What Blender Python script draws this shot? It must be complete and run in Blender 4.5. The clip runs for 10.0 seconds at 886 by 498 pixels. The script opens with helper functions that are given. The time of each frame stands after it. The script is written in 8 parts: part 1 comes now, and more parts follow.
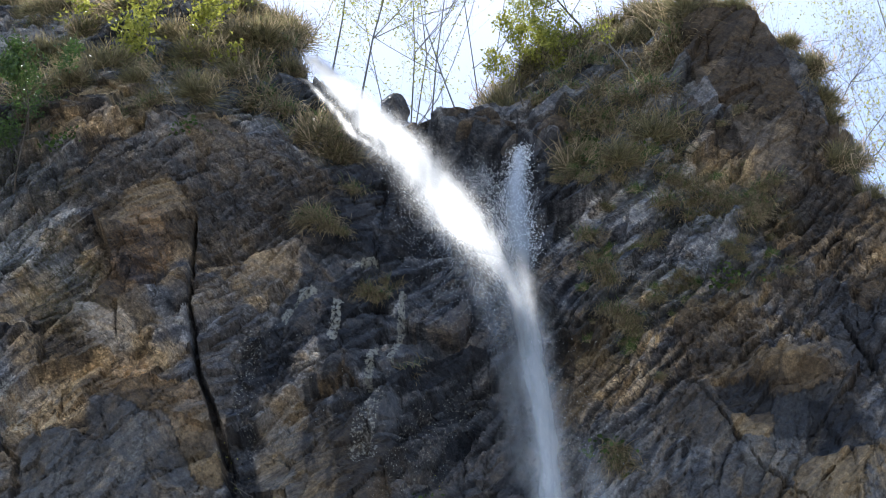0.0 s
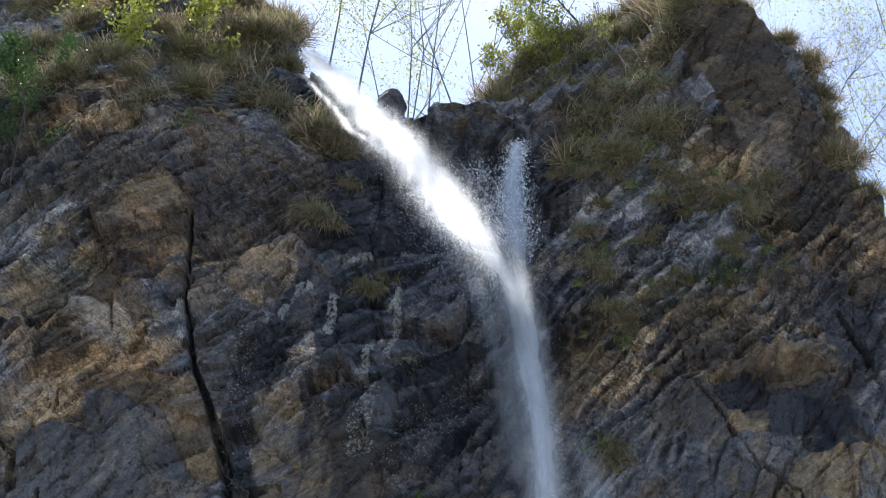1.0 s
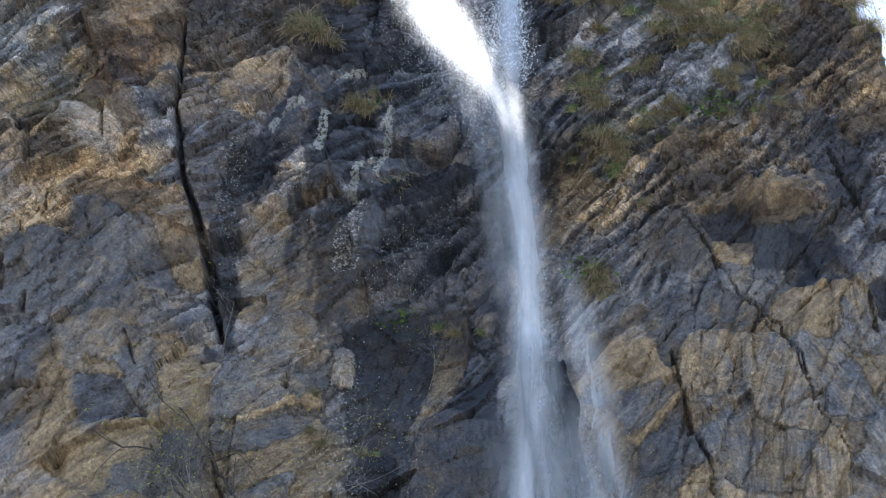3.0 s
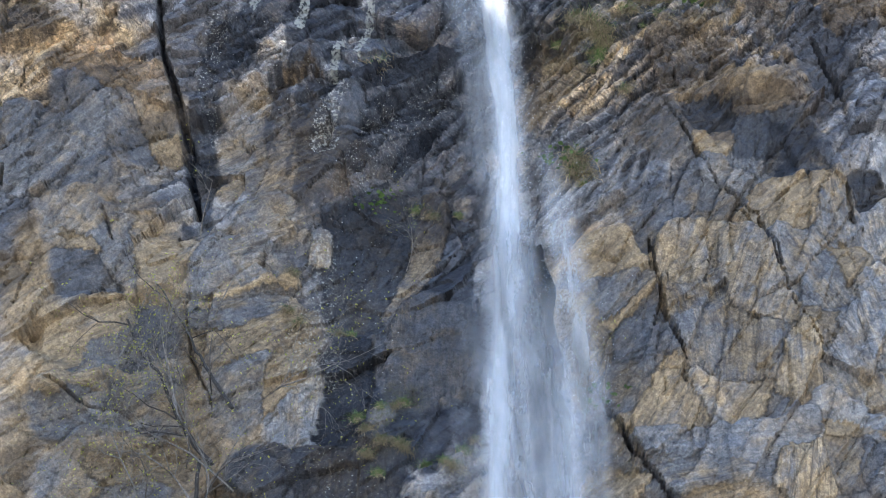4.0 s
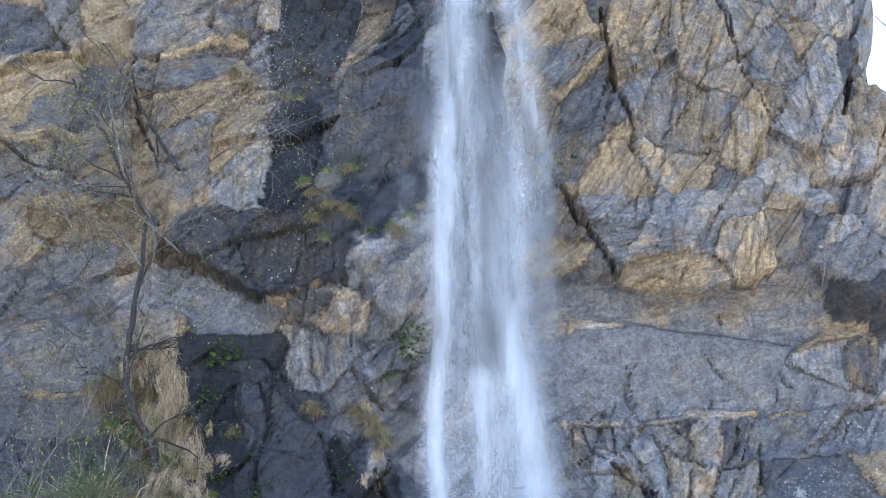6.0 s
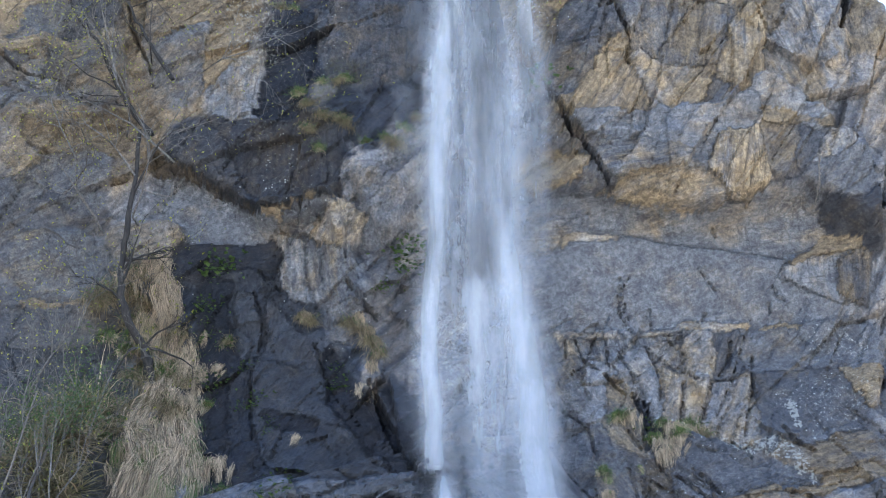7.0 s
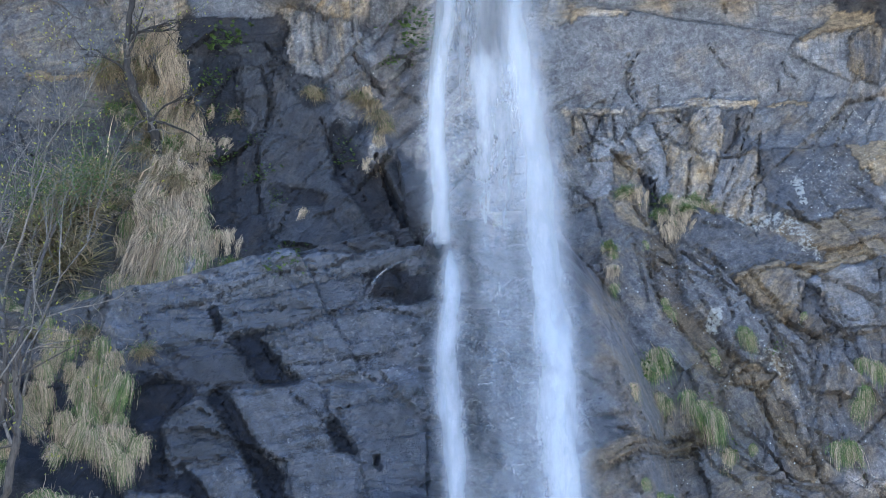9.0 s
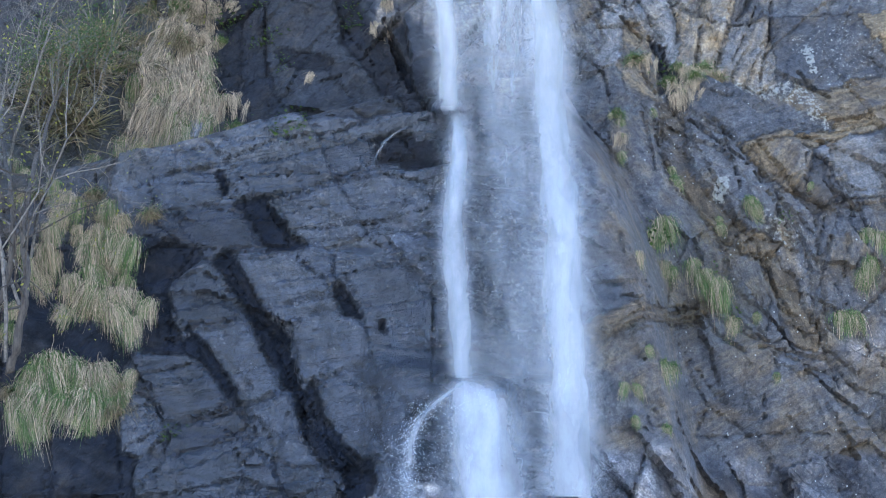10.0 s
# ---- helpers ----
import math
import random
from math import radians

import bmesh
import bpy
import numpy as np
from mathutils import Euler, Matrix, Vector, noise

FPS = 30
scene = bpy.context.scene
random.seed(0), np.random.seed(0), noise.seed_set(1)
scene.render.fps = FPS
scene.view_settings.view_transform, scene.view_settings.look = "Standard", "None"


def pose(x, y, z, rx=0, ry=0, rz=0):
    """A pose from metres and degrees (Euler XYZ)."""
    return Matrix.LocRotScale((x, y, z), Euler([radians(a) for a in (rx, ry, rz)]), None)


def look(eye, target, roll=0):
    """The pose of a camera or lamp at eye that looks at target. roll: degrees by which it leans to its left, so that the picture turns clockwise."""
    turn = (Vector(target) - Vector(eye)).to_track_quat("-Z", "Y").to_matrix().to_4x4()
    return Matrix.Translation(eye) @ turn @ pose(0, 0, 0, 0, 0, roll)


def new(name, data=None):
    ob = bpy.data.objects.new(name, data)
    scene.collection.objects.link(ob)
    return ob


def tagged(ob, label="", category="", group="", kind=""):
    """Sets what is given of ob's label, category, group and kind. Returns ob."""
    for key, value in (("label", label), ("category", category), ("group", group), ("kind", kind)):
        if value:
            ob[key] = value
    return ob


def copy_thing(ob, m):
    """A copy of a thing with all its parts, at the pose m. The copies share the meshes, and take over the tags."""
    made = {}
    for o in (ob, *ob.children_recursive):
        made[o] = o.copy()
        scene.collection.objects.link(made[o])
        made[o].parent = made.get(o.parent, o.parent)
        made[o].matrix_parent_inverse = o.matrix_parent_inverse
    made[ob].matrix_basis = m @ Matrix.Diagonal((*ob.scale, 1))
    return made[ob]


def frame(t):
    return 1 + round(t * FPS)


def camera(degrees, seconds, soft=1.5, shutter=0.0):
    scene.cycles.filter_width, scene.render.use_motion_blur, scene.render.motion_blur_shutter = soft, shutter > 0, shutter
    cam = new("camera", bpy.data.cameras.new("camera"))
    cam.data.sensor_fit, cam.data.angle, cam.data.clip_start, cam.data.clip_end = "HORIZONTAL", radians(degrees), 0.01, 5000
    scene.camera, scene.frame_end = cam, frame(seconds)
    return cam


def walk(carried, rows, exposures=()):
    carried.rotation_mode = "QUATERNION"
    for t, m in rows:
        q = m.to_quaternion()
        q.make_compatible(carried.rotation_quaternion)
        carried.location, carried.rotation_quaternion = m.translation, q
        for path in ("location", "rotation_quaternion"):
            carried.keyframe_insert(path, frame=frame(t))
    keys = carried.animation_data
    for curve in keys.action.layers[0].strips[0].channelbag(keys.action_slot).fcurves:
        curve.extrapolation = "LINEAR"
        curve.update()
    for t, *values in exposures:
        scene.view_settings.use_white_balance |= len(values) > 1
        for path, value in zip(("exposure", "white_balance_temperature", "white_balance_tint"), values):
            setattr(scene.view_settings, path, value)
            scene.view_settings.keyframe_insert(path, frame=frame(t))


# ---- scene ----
# The camera stands at one spot and tilts down along the waterfall.
EYE = 1.6
cam = camera(29.25, 10.0, 1.0)
TILTS = [  # seconds, pitch, yaw, roll
    (0.0, 45.174, 2.434, -4.404), (0.5, 45.133, 2.338, -4.326), (1.0, 45.012, 2.277, -4.324),
    (1.5, 44.38, 2.323, -4.094), (2.0, 42.94, 2.469, -3.381), (2.5, 40.966, 2.625, -2.384),
    (4.0, 34.971, 1.503, -1.131), (4.5, 32.926, 0.718, -1.15), (5.0, 30.858, 0.164, -1.056),
    (5.5, 28.875, -0.183, -0.919), (6.0, 27.08, -0.38, -0.899), (7.5, 22.543, -0.563, -0.611),
    (8.0, 20.76, -0.471, -0.54), (8.5, 18.781, -0.35, -0.377), (9.0, 16.515, -0.222, -0.209),
    (9.5, 14.183, -0.091, 0.045), (10.0, 12.0, 0.0, 0.4),
]
EXPOSURES = [  # seconds, stops, kelvin, tint
    (0.0, 0.92, 6000, 10), (0.5, 0.72, 5900, 10), (1.2, 0.88, 5900, 10), (2.0, 1.12, 6000, 11), (2.7, 1.45, 6000, 11), (4.0, 2.2, 6000, 11), (5.5, 2.48, 6050, 12), (7.5, 2.2, 6050, 11), (8.0, 2.18, 6000, 11), (8.5, 2.12, 5950, 11), (9.0, 2.4, 5900, 10), (10.0, 2.48, 5850, 10),
]
walk(cam, [(t, pose(0, 0, EYE, 90 + p, 0, yaw) @ pose(0, 0, 0, 0, 0, roll)) for t, p, yaw, roll in TILTS], EXPOSURES)

# Light: a bright spring sky, and the sun behind the crest, a little to the left.
SUN_HEIGHT, SUN_ASIDE = 70.5, 3.0
world = bpy.data.worlds.new("sky")
scene.world = world
world.use_nodes = True
wn, wl = world.node_tree.nodes, world.node_tree.links
sky = wn.new("ShaderNodeTexSky")
sky.sky_type, sky.sun_disc = "NISHITA", False
sky.sun_elevation, sky.sun_rotation = radians(SUN_HEIGHT), radians(SUN_ASIDE)
sky.air_density, sky.dust_density = 1.0, 0.7
wl.new(sky.outputs[0], wn["Background"].inputs[0])
wn["Background"].inputs[1].default_value = 0.14
sun = new("sun", bpy.data.lights.new("sun", "SUN"))
sun.data.energy, sun.data.angle, sun.data.color = 5.0, radians(0.5), (1.0, 0.95, 0.87)
a, h = radians(SUN_ASIDE), radians(SUN_HEIGHT)
sun.matrix_world = look((60 * math.sin(a) * math.cos(h), 60 * math.cos(a) * math.cos(h), 60 * math.sin(h)), (0, 0, 0))


# ---- numbers that look random ----
def hashed(i, j, seed):
    n = (i.astype(np.int64) * 374761393 + j.astype(np.int64) * 668265263 + seed * 974634777) & 0xFFFFFFFF
    n = ((n ^ (n >> 13)) * 1274126177) & 0xFFFFFFFF
    n = ((n ^ (n >> 15)) * 2246822519) & 0xFFFFFFFF
    return ((n ^ (n >> 16)) & 0xFFFFFF) / float(0x1000000)


def grain(x, z, seed=0):
    """Smooth noise, -1 to 1, one cell a unit."""
    i, j = np.floor(x), np.floor(z)
    u, v = x - i, z - j
    u, v = u * u * (3 - 2 * u), v * v * (3 - 2 * v)
    a, b = hashed(i, j, seed), hashed(i + 1, j, seed)
    c, d = hashed(i, j + 1, seed), hashed(i + 1, j + 1, seed)
    return 2 * (a + (b - a) * u + (c - a) * v + (a - b - c + d) * u * v) - 1


def cloudy(x, z, octaves=4, seed=0):
    total, weight = 0, 0
    for k in range(octaves):
        total = total + grain(x * 2 ** k + 17.3 * k, z * 2 ** k - 9.1 * k, seed + k) * 0.5 ** k
        weight += 0.5 ** k
    return total / weight


def ease(a, b, v):
    t = np.clip((v - a) / (b - a), 0, 1)
    return t * t * (3 - 2 * t)


# ---- the form of the cliff ----
def form(x, z):
    """How far away the bare rock stands, at x along the cliff and the height z."""
    y = 25.0 - 1.0 * ease(-4.6, -8.0, x) + 0.25 * cloudy(x / 3.1, z / 3.7, 2, 5)
    # the gully behind the water
    y = y + 1.2 * np.exp(-((x + 0.7) / 1.7) ** 2) * ease(16, 21, z) * ease(31.8, 30, z)
    # the block with the overhang right of the water
    roof = np.interp(x, (1.2, 2.1, 2.9, 3.9, 5.1, 6.2, 7.2, 8.5), (14.6, 14.0, 13.85, 13.5, 13.55, 13.85, 13.1, 13.0))
    right = ease(1.0, 3.2, x)
    y = y - 0.40 * right * ease(roof - 0.38, roof + 0.12, z) * ease(21, 15.5, z)
    y = y + 0.18 * right * ease(roof + 0.1, roof - 0.38, z) * ease(10.2, 11.3, z)
    # the smaller overhang left of it
    roof = np.interp(x, (-5, -4.36, -3.5, -2.74, -1.64, -1.28, -0.81, -0.2), (14.9, 14.4, 14.0, 13.35, 13.58, 14.1, 13.1, 13.0))
    left = ease(-4.9, -4.2, x) * ease(0.2, -0.8, x)
    y = y - 0.14 * left * ease(roof - 0.2, roof + 0.12, z) * ease(18.5, 15, z)
    y = y + 0.10 * left * ease(roof + 0.1, roof - 0.1, z) * ease(9.0, 10.5, z)
    # the vegetated shoulders lean back
    start = np.interp(x, (-9, -4.8, -4.2, -1.6, 0.3, 2, 4.5, 6.0), (31.2, 31.2, 29.8, 29.4, 29.2, 31.0, 31.6, 36))
    lean = np.interp(x, (-6, -3.8, -0.6, 0.6), (0.40, 0.33, 0.33, 0.50))
    y = y + lean * (np.sqrt((z - start) ** 2 + 0.3) + z - start) / 2
    # the foot leans out, and a slab steps out of it
    y = y - 0.30 * np.maximum(0, 11 - z)
    slab = np.interp(x, (-8, -5, -3.38, -1.84, -0.98, -0.02, 1.5, 2.5), (7.0, 7.75, 8.2, 8.6, 8.85, 9.1, 9.2, 8.4))
    y = y - 1.5 * ease(slab + 0.05, slab - 0.3, z) * ease(0.35, -0.35, x - np.interp(z, (3, 5.7, 7, 9.2), (3.2, 2.85, 2.5, 1.7))) - 0.5 * ease(0.5, 2.6, x) * ease(10.2, 7.5, z)
    # a lower step, where the water breaks again
    y = y - 0.55 * ease(4.75, 4.45, z + 0.12 * x) * ease(-1.1, -0.5, x) * ease(2.2, 1.0, x)
    return y


CREST = (-20, 38, -14.44, 43.96, -8.36, 41.21, -6.19, 41.44, -5.09, 39.59, -4.54, 37.06, -4.24, 36.0, -3.28, 34.2, -2.57, 33.5, -2.42, 33.3, -2.04, 33.0, -1.74, 32.6, -1.69, 32.4,
         -1.13, 32.2, -0.46, 32.0, -0.31, 32.3, 0.02, 33.1, 0.55, 34.71, 1.31, 35.50, 1.80, 36.29, 2.73, 36.77, 3.40, 37.54, 4.52, 38.05, 4.98, 35.97, 5.73, 34.53,
         6.85, 33.98, 7.12, 33.29, 7.38, 32.59, 7.61, 32.12, 7.80, 31.23, 12, 31)
EDGE = (8.8, -2, 8.6, 16.0, 7.75, 17.71, 7.81, 18.81, 8.03, 19.51, 7.72, 20.42, 7.65, 20.68, 7.73, 21.15, 7.84, 21.69, 8.15, 22.33, 8.7, 24.5,
        8.25, 27.06, 7.90, 27.52, 7.69, 27.88, 8.01, 28.79, 7.97, 29.42, 7.82, 30.43, 7.81, 31.27, 7.8, 36)
CREST_X, CREST_Z = CREST[0::2], CREST[1::2]
EDGE_X, EDGE_Z = EDGE[0::2], EDGE[1::2]


def outside(x, z):
    """Metres beyond the crest or beyond the cliff's end."""
    return np.maximum(z - np.interp(x, CREST_X, CREST_Z), x - np.interp(z, EDGE_Z, EDGE_X))


# ---- materials ----
def nodes(name):
    m = bpy.data.materials.new(name)
    m.use_nodes = True
    return m, m.node_tree.nodes, m.node_tree.links, m.node_tree.nodes["Principled BSDF"]


def mixed(n, l, fac, a, b, kind="MIX"):
    """A colour mix; a and b are colours or sockets, fac a number or a socket."""
    mix = n.new("ShaderNodeMix")
    mix.data_type, mix.blend_type = "RGBA", kind
    for k, v in ((0, fac), (6, a), (7, b)):
        if isinstance(v, bpy.types.NodeSocket):
            l.new(v, mix.inputs[k])
        elif k == 0:
            mix.inputs[0].default_value = v
        else:
            mix.inputs[k].default_value = (*v, 1)
    return mix.outputs[2]


def sums(n, l, op, a, b=0.0, c=0.0):
    m = n.new("ShaderNodeMath")
    m.operation = op
    for k, v in enumerate((a, b, c)):
        if isinstance(v, bpy.types.NodeSocket):
            l.new(v, m.inputs[k])
        else:
            m.inputs[k].default_value = v
    return m.outputs[0]


def ranged(n, l, v, lo, hi, to0=0.0, to1=1.0):
    r = n.new("ShaderNodeMapRange")
    r.interpolation_type = "SMOOTHSTEP"
    l.new(v, r.inputs[0])
    for k, q in enumerate((lo, hi, to0, to1)):
        r.inputs[k + 1].default_value = q
    return r.outputs[0]


def noisy(n, l, vec, scale, detail=5.0, rough=0.6, warp=0.0):
    t = n.new("ShaderNodeTexNoise")
    t.inputs["Scale"].default_value, t.inputs["Detail"].default_value = scale, detail
    t.inputs["Roughness"].default_value, t.inputs["Distortion"].default_value = rough, warp
    if vec:
        l.new(vec, t.inputs["Vector"])
    return t.outputs["Fac"]


def stretched(n, l, vec, rot, scale):
    m = n.new("ShaderNodeMapping")
    l.new(vec, m.inputs[0])
    m.inputs["Rotation"].default_value = [radians(q) for q in rot]
    m.inputs["Scale"].default_value = scale
    return m.outputs[0]


def rock_material():
    """Layered schist: grey-blue and ochre beds, rust, wet black runs and pale lichen, by the stains on the mesh. The
    wet mask also paints the shade of cracks and hollows.
    """
    m, n, l, bsdf = nodes("schist")
    at = n.new("ShaderNodeNewGeometry").outputs["Position"]
    one, two = n.new("ShaderNodeAttribute"), n.new("ShaderNodeAttribute")
    one.attribute_name, two.attribute_name = "stain_shade", "bed"
    s1, s2 = n.new("ShaderNodeSeparateColor"), n.new("ShaderNodeSeparateColor")
    l.new(one.outputs["Color"], s1.inputs[0])
    l.new(two.outputs["Color"], s2.inputs[0])
    wet, rust, lichen = s1.outputs
    tone, warm, moss = s2.outputs
    third = n.new("ShaderNodeAttribute")
    third.attribute_name = "layered"
    lay = third.outputs["Fac"]
    gloss, even = one.outputs["Alpha"], two.outputs["Alpha"]
    warp = n.new("ShaderNodeTexNoise")
    warp.inputs["Scale"].default_value, warp.inputs["Detail"].default_value = 0.8, 3
    l.new(at, warp.inputs["Vector"])
    bend = n.new("ShaderNodeVectorMath")
    bend.operation = "MULTIPLY_ADD"
    l.new(warp.outputs["Color"], bend.inputs[0])
    bend.inputs[1].default_value = (0.4, 0.4, 0.4)
    l.new(at, bend.inputs[2])
    straight = stretched(n, l, at, (0, -43, 0), (1, 1, 1))
    turned = stretched(n, l, bend.outputs[0], (0, -40, 0), (1, 1, 1))
    beds = noisy(n, l, stretched(n, l, turned, (0, 0, 0), (1.6, 2.5, 7)), 1.0, 8, 0.66, 0.5)
    fine = noisy(n, l, stretched(n, l, turned, (0, 0, 0), (5, 12, 30)), 1.0, 7, 0.68, 0.4)
    def between(a, b):
        return sums(n, l, "ADD", a, sums(n, l, "MULTIPLY", lay, sums(n, l, "SUBTRACT", b, a)))

    fine = between(noisy(n, l, at, 9.0, 8, 0.68, 0.3), fine)
    beds = between(noisy(n, l, at, 2.6, 8, 0.64, 0.5), beds)
    blotch = between(noisy(n, l, at, 1.1, 7, 0.66, 0.6), noisy(n, l, stretched(n, l, turned, (0, 0, 0), (0.6, 1.2, 2.4)), 1.0, 7, 0.64, 0.5))
    speck = noisy(n, l, at, 16.0, 6, 0.72)
    grit = noisy(n, l, at, 30.0, 4, 0.65)
    tiny = noisy(n, l, at, 70.0, 3, 0.7)
    slant = stretched(n, l, bend.outputs[0], (0, -62, 0), (1, 1, 1))
    place = n.new("ShaderNodeSeparateXYZ")
    l.new(at, place.inputs[0])
    east = sums(n, l, "MULTIPLY", ranged(n, l, place.outputs[0], 1.6, 3.2), ranged(n, l, place.outputs[2], 23.0, 20.0))
    fine2 = noisy(n, l, stretched(n, l, slant, (0, 0, 0), (4, 12, 30)), 1.0, 7, 0.68, 0.4)
    fine = sums(n, l, "ADD", fine, sums(n, l, "MULTIPLY", sums(n, l, "MULTIPLY", east, lay), sums(n, l, "SUBTRACT", fine2, fine)))
    some = ranged(n, l, noisy(n, l, at, 0.9, 4), 0.44, 0.58)

    def veins(where, size, thin):
        """Thin dark lines where leaves of the rock part."""
        v = noisy(n, l, stretched(n, l, where, (0, 0, 0), size), 1.0, 3, 0.5, 0.3)
        return ranged(n, l, sums(n, l, "ABSOLUTE", sums(n, l, "SUBTRACT", v, 0.5)), thin * 0.35, thin)

    seam = sums(n, l, "MINIMUM", veins(turned, (0.35, 1.5, 3.2), 0.012), veins(slant, (2.6, 2.6, 0.5), 0.010))
    seam = sums(n, l, "MAXIMUM", seam, sums(n, l, "SUBTRACT", 1.0, some))
    def facets(where, size):
        """Flat little faces, each with a lean and a shade of its own."""
        cells = n.new("ShaderNodeTexVoronoi")
        cells.inputs["Scale"].default_value = 1.0
        v = stretched(n, l, where, (0, 0, 0), size)
        l.new(v, cells.inputs["Vector"])
        off, lean, dot = n.new("ShaderNodeVectorMath"), n.new("ShaderNodeVectorMath"), n.new("ShaderNodeVectorMath")
        off.operation, lean.operation, dot.operation = "SUBTRACT", "SUBTRACT", "DOT_PRODUCT"
        l.new(v, off.inputs[0])
        l.new(cells.outputs["Position"], off.inputs[1])
        l.new(cells.outputs["Color"], lean.inputs[0])
        lean.inputs[1].default_value = (0.5, 0.5, 0.5)
        l.new(off.outputs[0], dot.inputs[0])
        l.new(lean.outputs[0], dot.inputs[1])
        shade = n.new("ShaderNodeSeparateColor")
        l.new(cells.outputs["Color"], shade.inputs[0])
        return dot.outputs["Value"], shade.outputs[2]

    wob = n.new("ShaderNodeVectorMath")
    wob.operation = "MULTIPLY_ADD"
    ripple = n.new("ShaderNodeTexNoise")
    ripple.inputs["Scale"].default_value, ripple.inputs["Detail"].default_value = 5.0, 4
    l.new(at, ripple.inputs["Vector"])
    l.new(ripple.outputs["Color"], wob.inputs[0])
    wob.inputs[1].default_value = (0.10, 0.10, 0.10)
    l.new(stretched(n, l, at, (0, -40, 0), (1, 1, 1)), wob.inputs[2])
    lump, tint1 = facets(wob.outputs[0], (1.5, 3.2, 3.6))
    crumb, tint3 = facets(wob.outputs[0], (11.0, 20.0, 24.0))
    flake, tint2 = facets(wob.outputs[0], (4.2, 8.0, 10.5))
    beds = sums(n, l, "ADD", beds, sums(n, l, "MULTIPLY", even, sums(n, l, "MULTIPLY_ADD", beds, -0.7, 0.35)))
    blotch = sums(n, l, "ADD", blotch, sums(n, l, "MULTIPLY", even, sums(n, l, "MULTIPLY_ADD", blotch, -0.6, 0.30)))
    grey = mixed(n, l, ranged(n, l, beds, 0.32, 0.68), (0.15, 0.155, 0.175), (0.285, 0.285, 0.297))
    ochre = mixed(n, l, ranged(n, l, beds, 0.32, 0.68), (0.185, 0.132, 0.080), (0.40, 0.30, 0.185))
    pick = ranged(n, l, sums(n, l, "ADD", warm, sums(n, l, "MULTIPLY_ADD", blotch, 1.8, -0.9)), 0.18, 0.95)
    col = mixed(n, l, pick, grey, ochre)
    col = mixed(n, l, sums(n, l, "MULTIPLY", rust, ranged(n, l, sums(n, l, "ADD", speck, sums(n, l, "MULTIPLY", blotch, 0.6)), 0.55, 0.95)), col, (0.38, 0.21, 0.10))
    shade = mixed(n, l, ranged(n, l, tone, 0.2, 0.8), (0.46, 0.46, 0.48), (1.72, 1.69, 1.62))
    col = mixed(n, l, 1.0, col, shade, "MULTIPLY")
    rougher = sums(n, l, "MULTIPLY_ADD", even, -0.55, 1.0)
    for tint, low, high in ((tint1, 0.84, 1.16), (tint2, 0.82, 1.18), (tint3, 0.80, 1.20)):
        col = mixed(n, l, 1.0, col, mixed(n, l, tint, (low, low, low * 1.02), (high, high, high)), "MULTIPLY")
    col = mixed(n, l, rougher, col, mixed(n, l, ranged(n, l, fine, 0.3, 0.7), (0.60, 0.60, 0.62), (1.36, 1.36, 1.34)), "MULTIPLY")
    col = mixed(n, l, rougher, col, mixed(n, l, ranged(n, l, speck, 0.35, 0.65), (0.72, 0.72, 0.72), (1.25, 1.25, 1.25)), "MULTIPLY")
    col = mixed(n, l, sums(n, l, "MULTIPLY", rougher, sums(n, l, "MULTIPLY_ADD", seam, -0.7, 0.7)), col, (0.03, 0.027, 0.026))
    col = mixed(n, l, rougher, col, mixed(n, l, ranged(n, l, grit, 0.36, 0.64), (0.74, 0.74, 0.75), (1.24, 1.24, 1.23)), "MULTIPLY")
    col = mixed(n, l, rougher, col, mixed(n, l, ranged(n, l, tiny, 0.36, 0.64), (0.68, 0.68, 0.69), (1.32, 1.32, 1.31)), "MULTIPLY")
    # smooth faces: streaks along each face's own beds, grey into ochre
    four, way = n.new("ShaderNodeAttribute"), n.new("ShaderNodeAttribute")
    four.attribute_name, way.attribute_name = "plate", "lie"
    s4 = n.new("ShaderNodeSeparateColor")
    l.new(four.outputs["Color"], s4.inputs[0])
    plate, band, crease = s4.outputs
    lie = way.outputs["Vector"]
    broad = noisy(n, l, stretched(n, l, lie, (0, 0, 0), (0.7, 1.0, 3.2)), 1.0, 7, 0.62, 0.5)
    thin = noisy(n, l, stretched(n, l, lie, (0, 0, 0), (1.6, 4.0, 13.0)), 1.0, 7, 0.64, 0.35)
    cloud = noisy(n, l, at, 1.5, 8, 0.66, 0.5)
    patch = noisy(n, l, at, 4.5, 7, 0.66, 0.6)
    tint = sums(n, l, "MULTIPLY", band, sums(n, l, "MULTIPLY_ADD", broad, 1.9, -0.95))
    tint = sums(n, l, "ADD", tint, sums(n, l, "MULTIPLY", band, sums(n, l, "MULTIPLY_ADD", thin, 0.8, -0.4)))
    tint = sums(n, l, "ADD", sums(n, l, "ADD", warm, tint), sums(n, l, "MULTIPLY_ADD", cloud, 2.4, -1.2))
    pick2 = ranged(n, l, tint, -0.08, 0.88)
    flat = mixed(n, l, pick2, mixed(n, l, cloud, (0.168, 0.171, 0.184), (0.245, 0.245, 0.252)), mixed(n, l, thin, (0.22, 0.162, 0.10), (0.37, 0.285, 0.185)))
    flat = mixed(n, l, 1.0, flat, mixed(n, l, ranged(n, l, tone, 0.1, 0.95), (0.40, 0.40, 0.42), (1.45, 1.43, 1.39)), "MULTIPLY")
    flat = mixed(n, l, band, flat, mixed(n, l, ranged(n, l, thin, 0.3, 0.7), (0.70, 0.70, 0.72), (1.28, 1.28, 1.25)), "MULTIPLY")
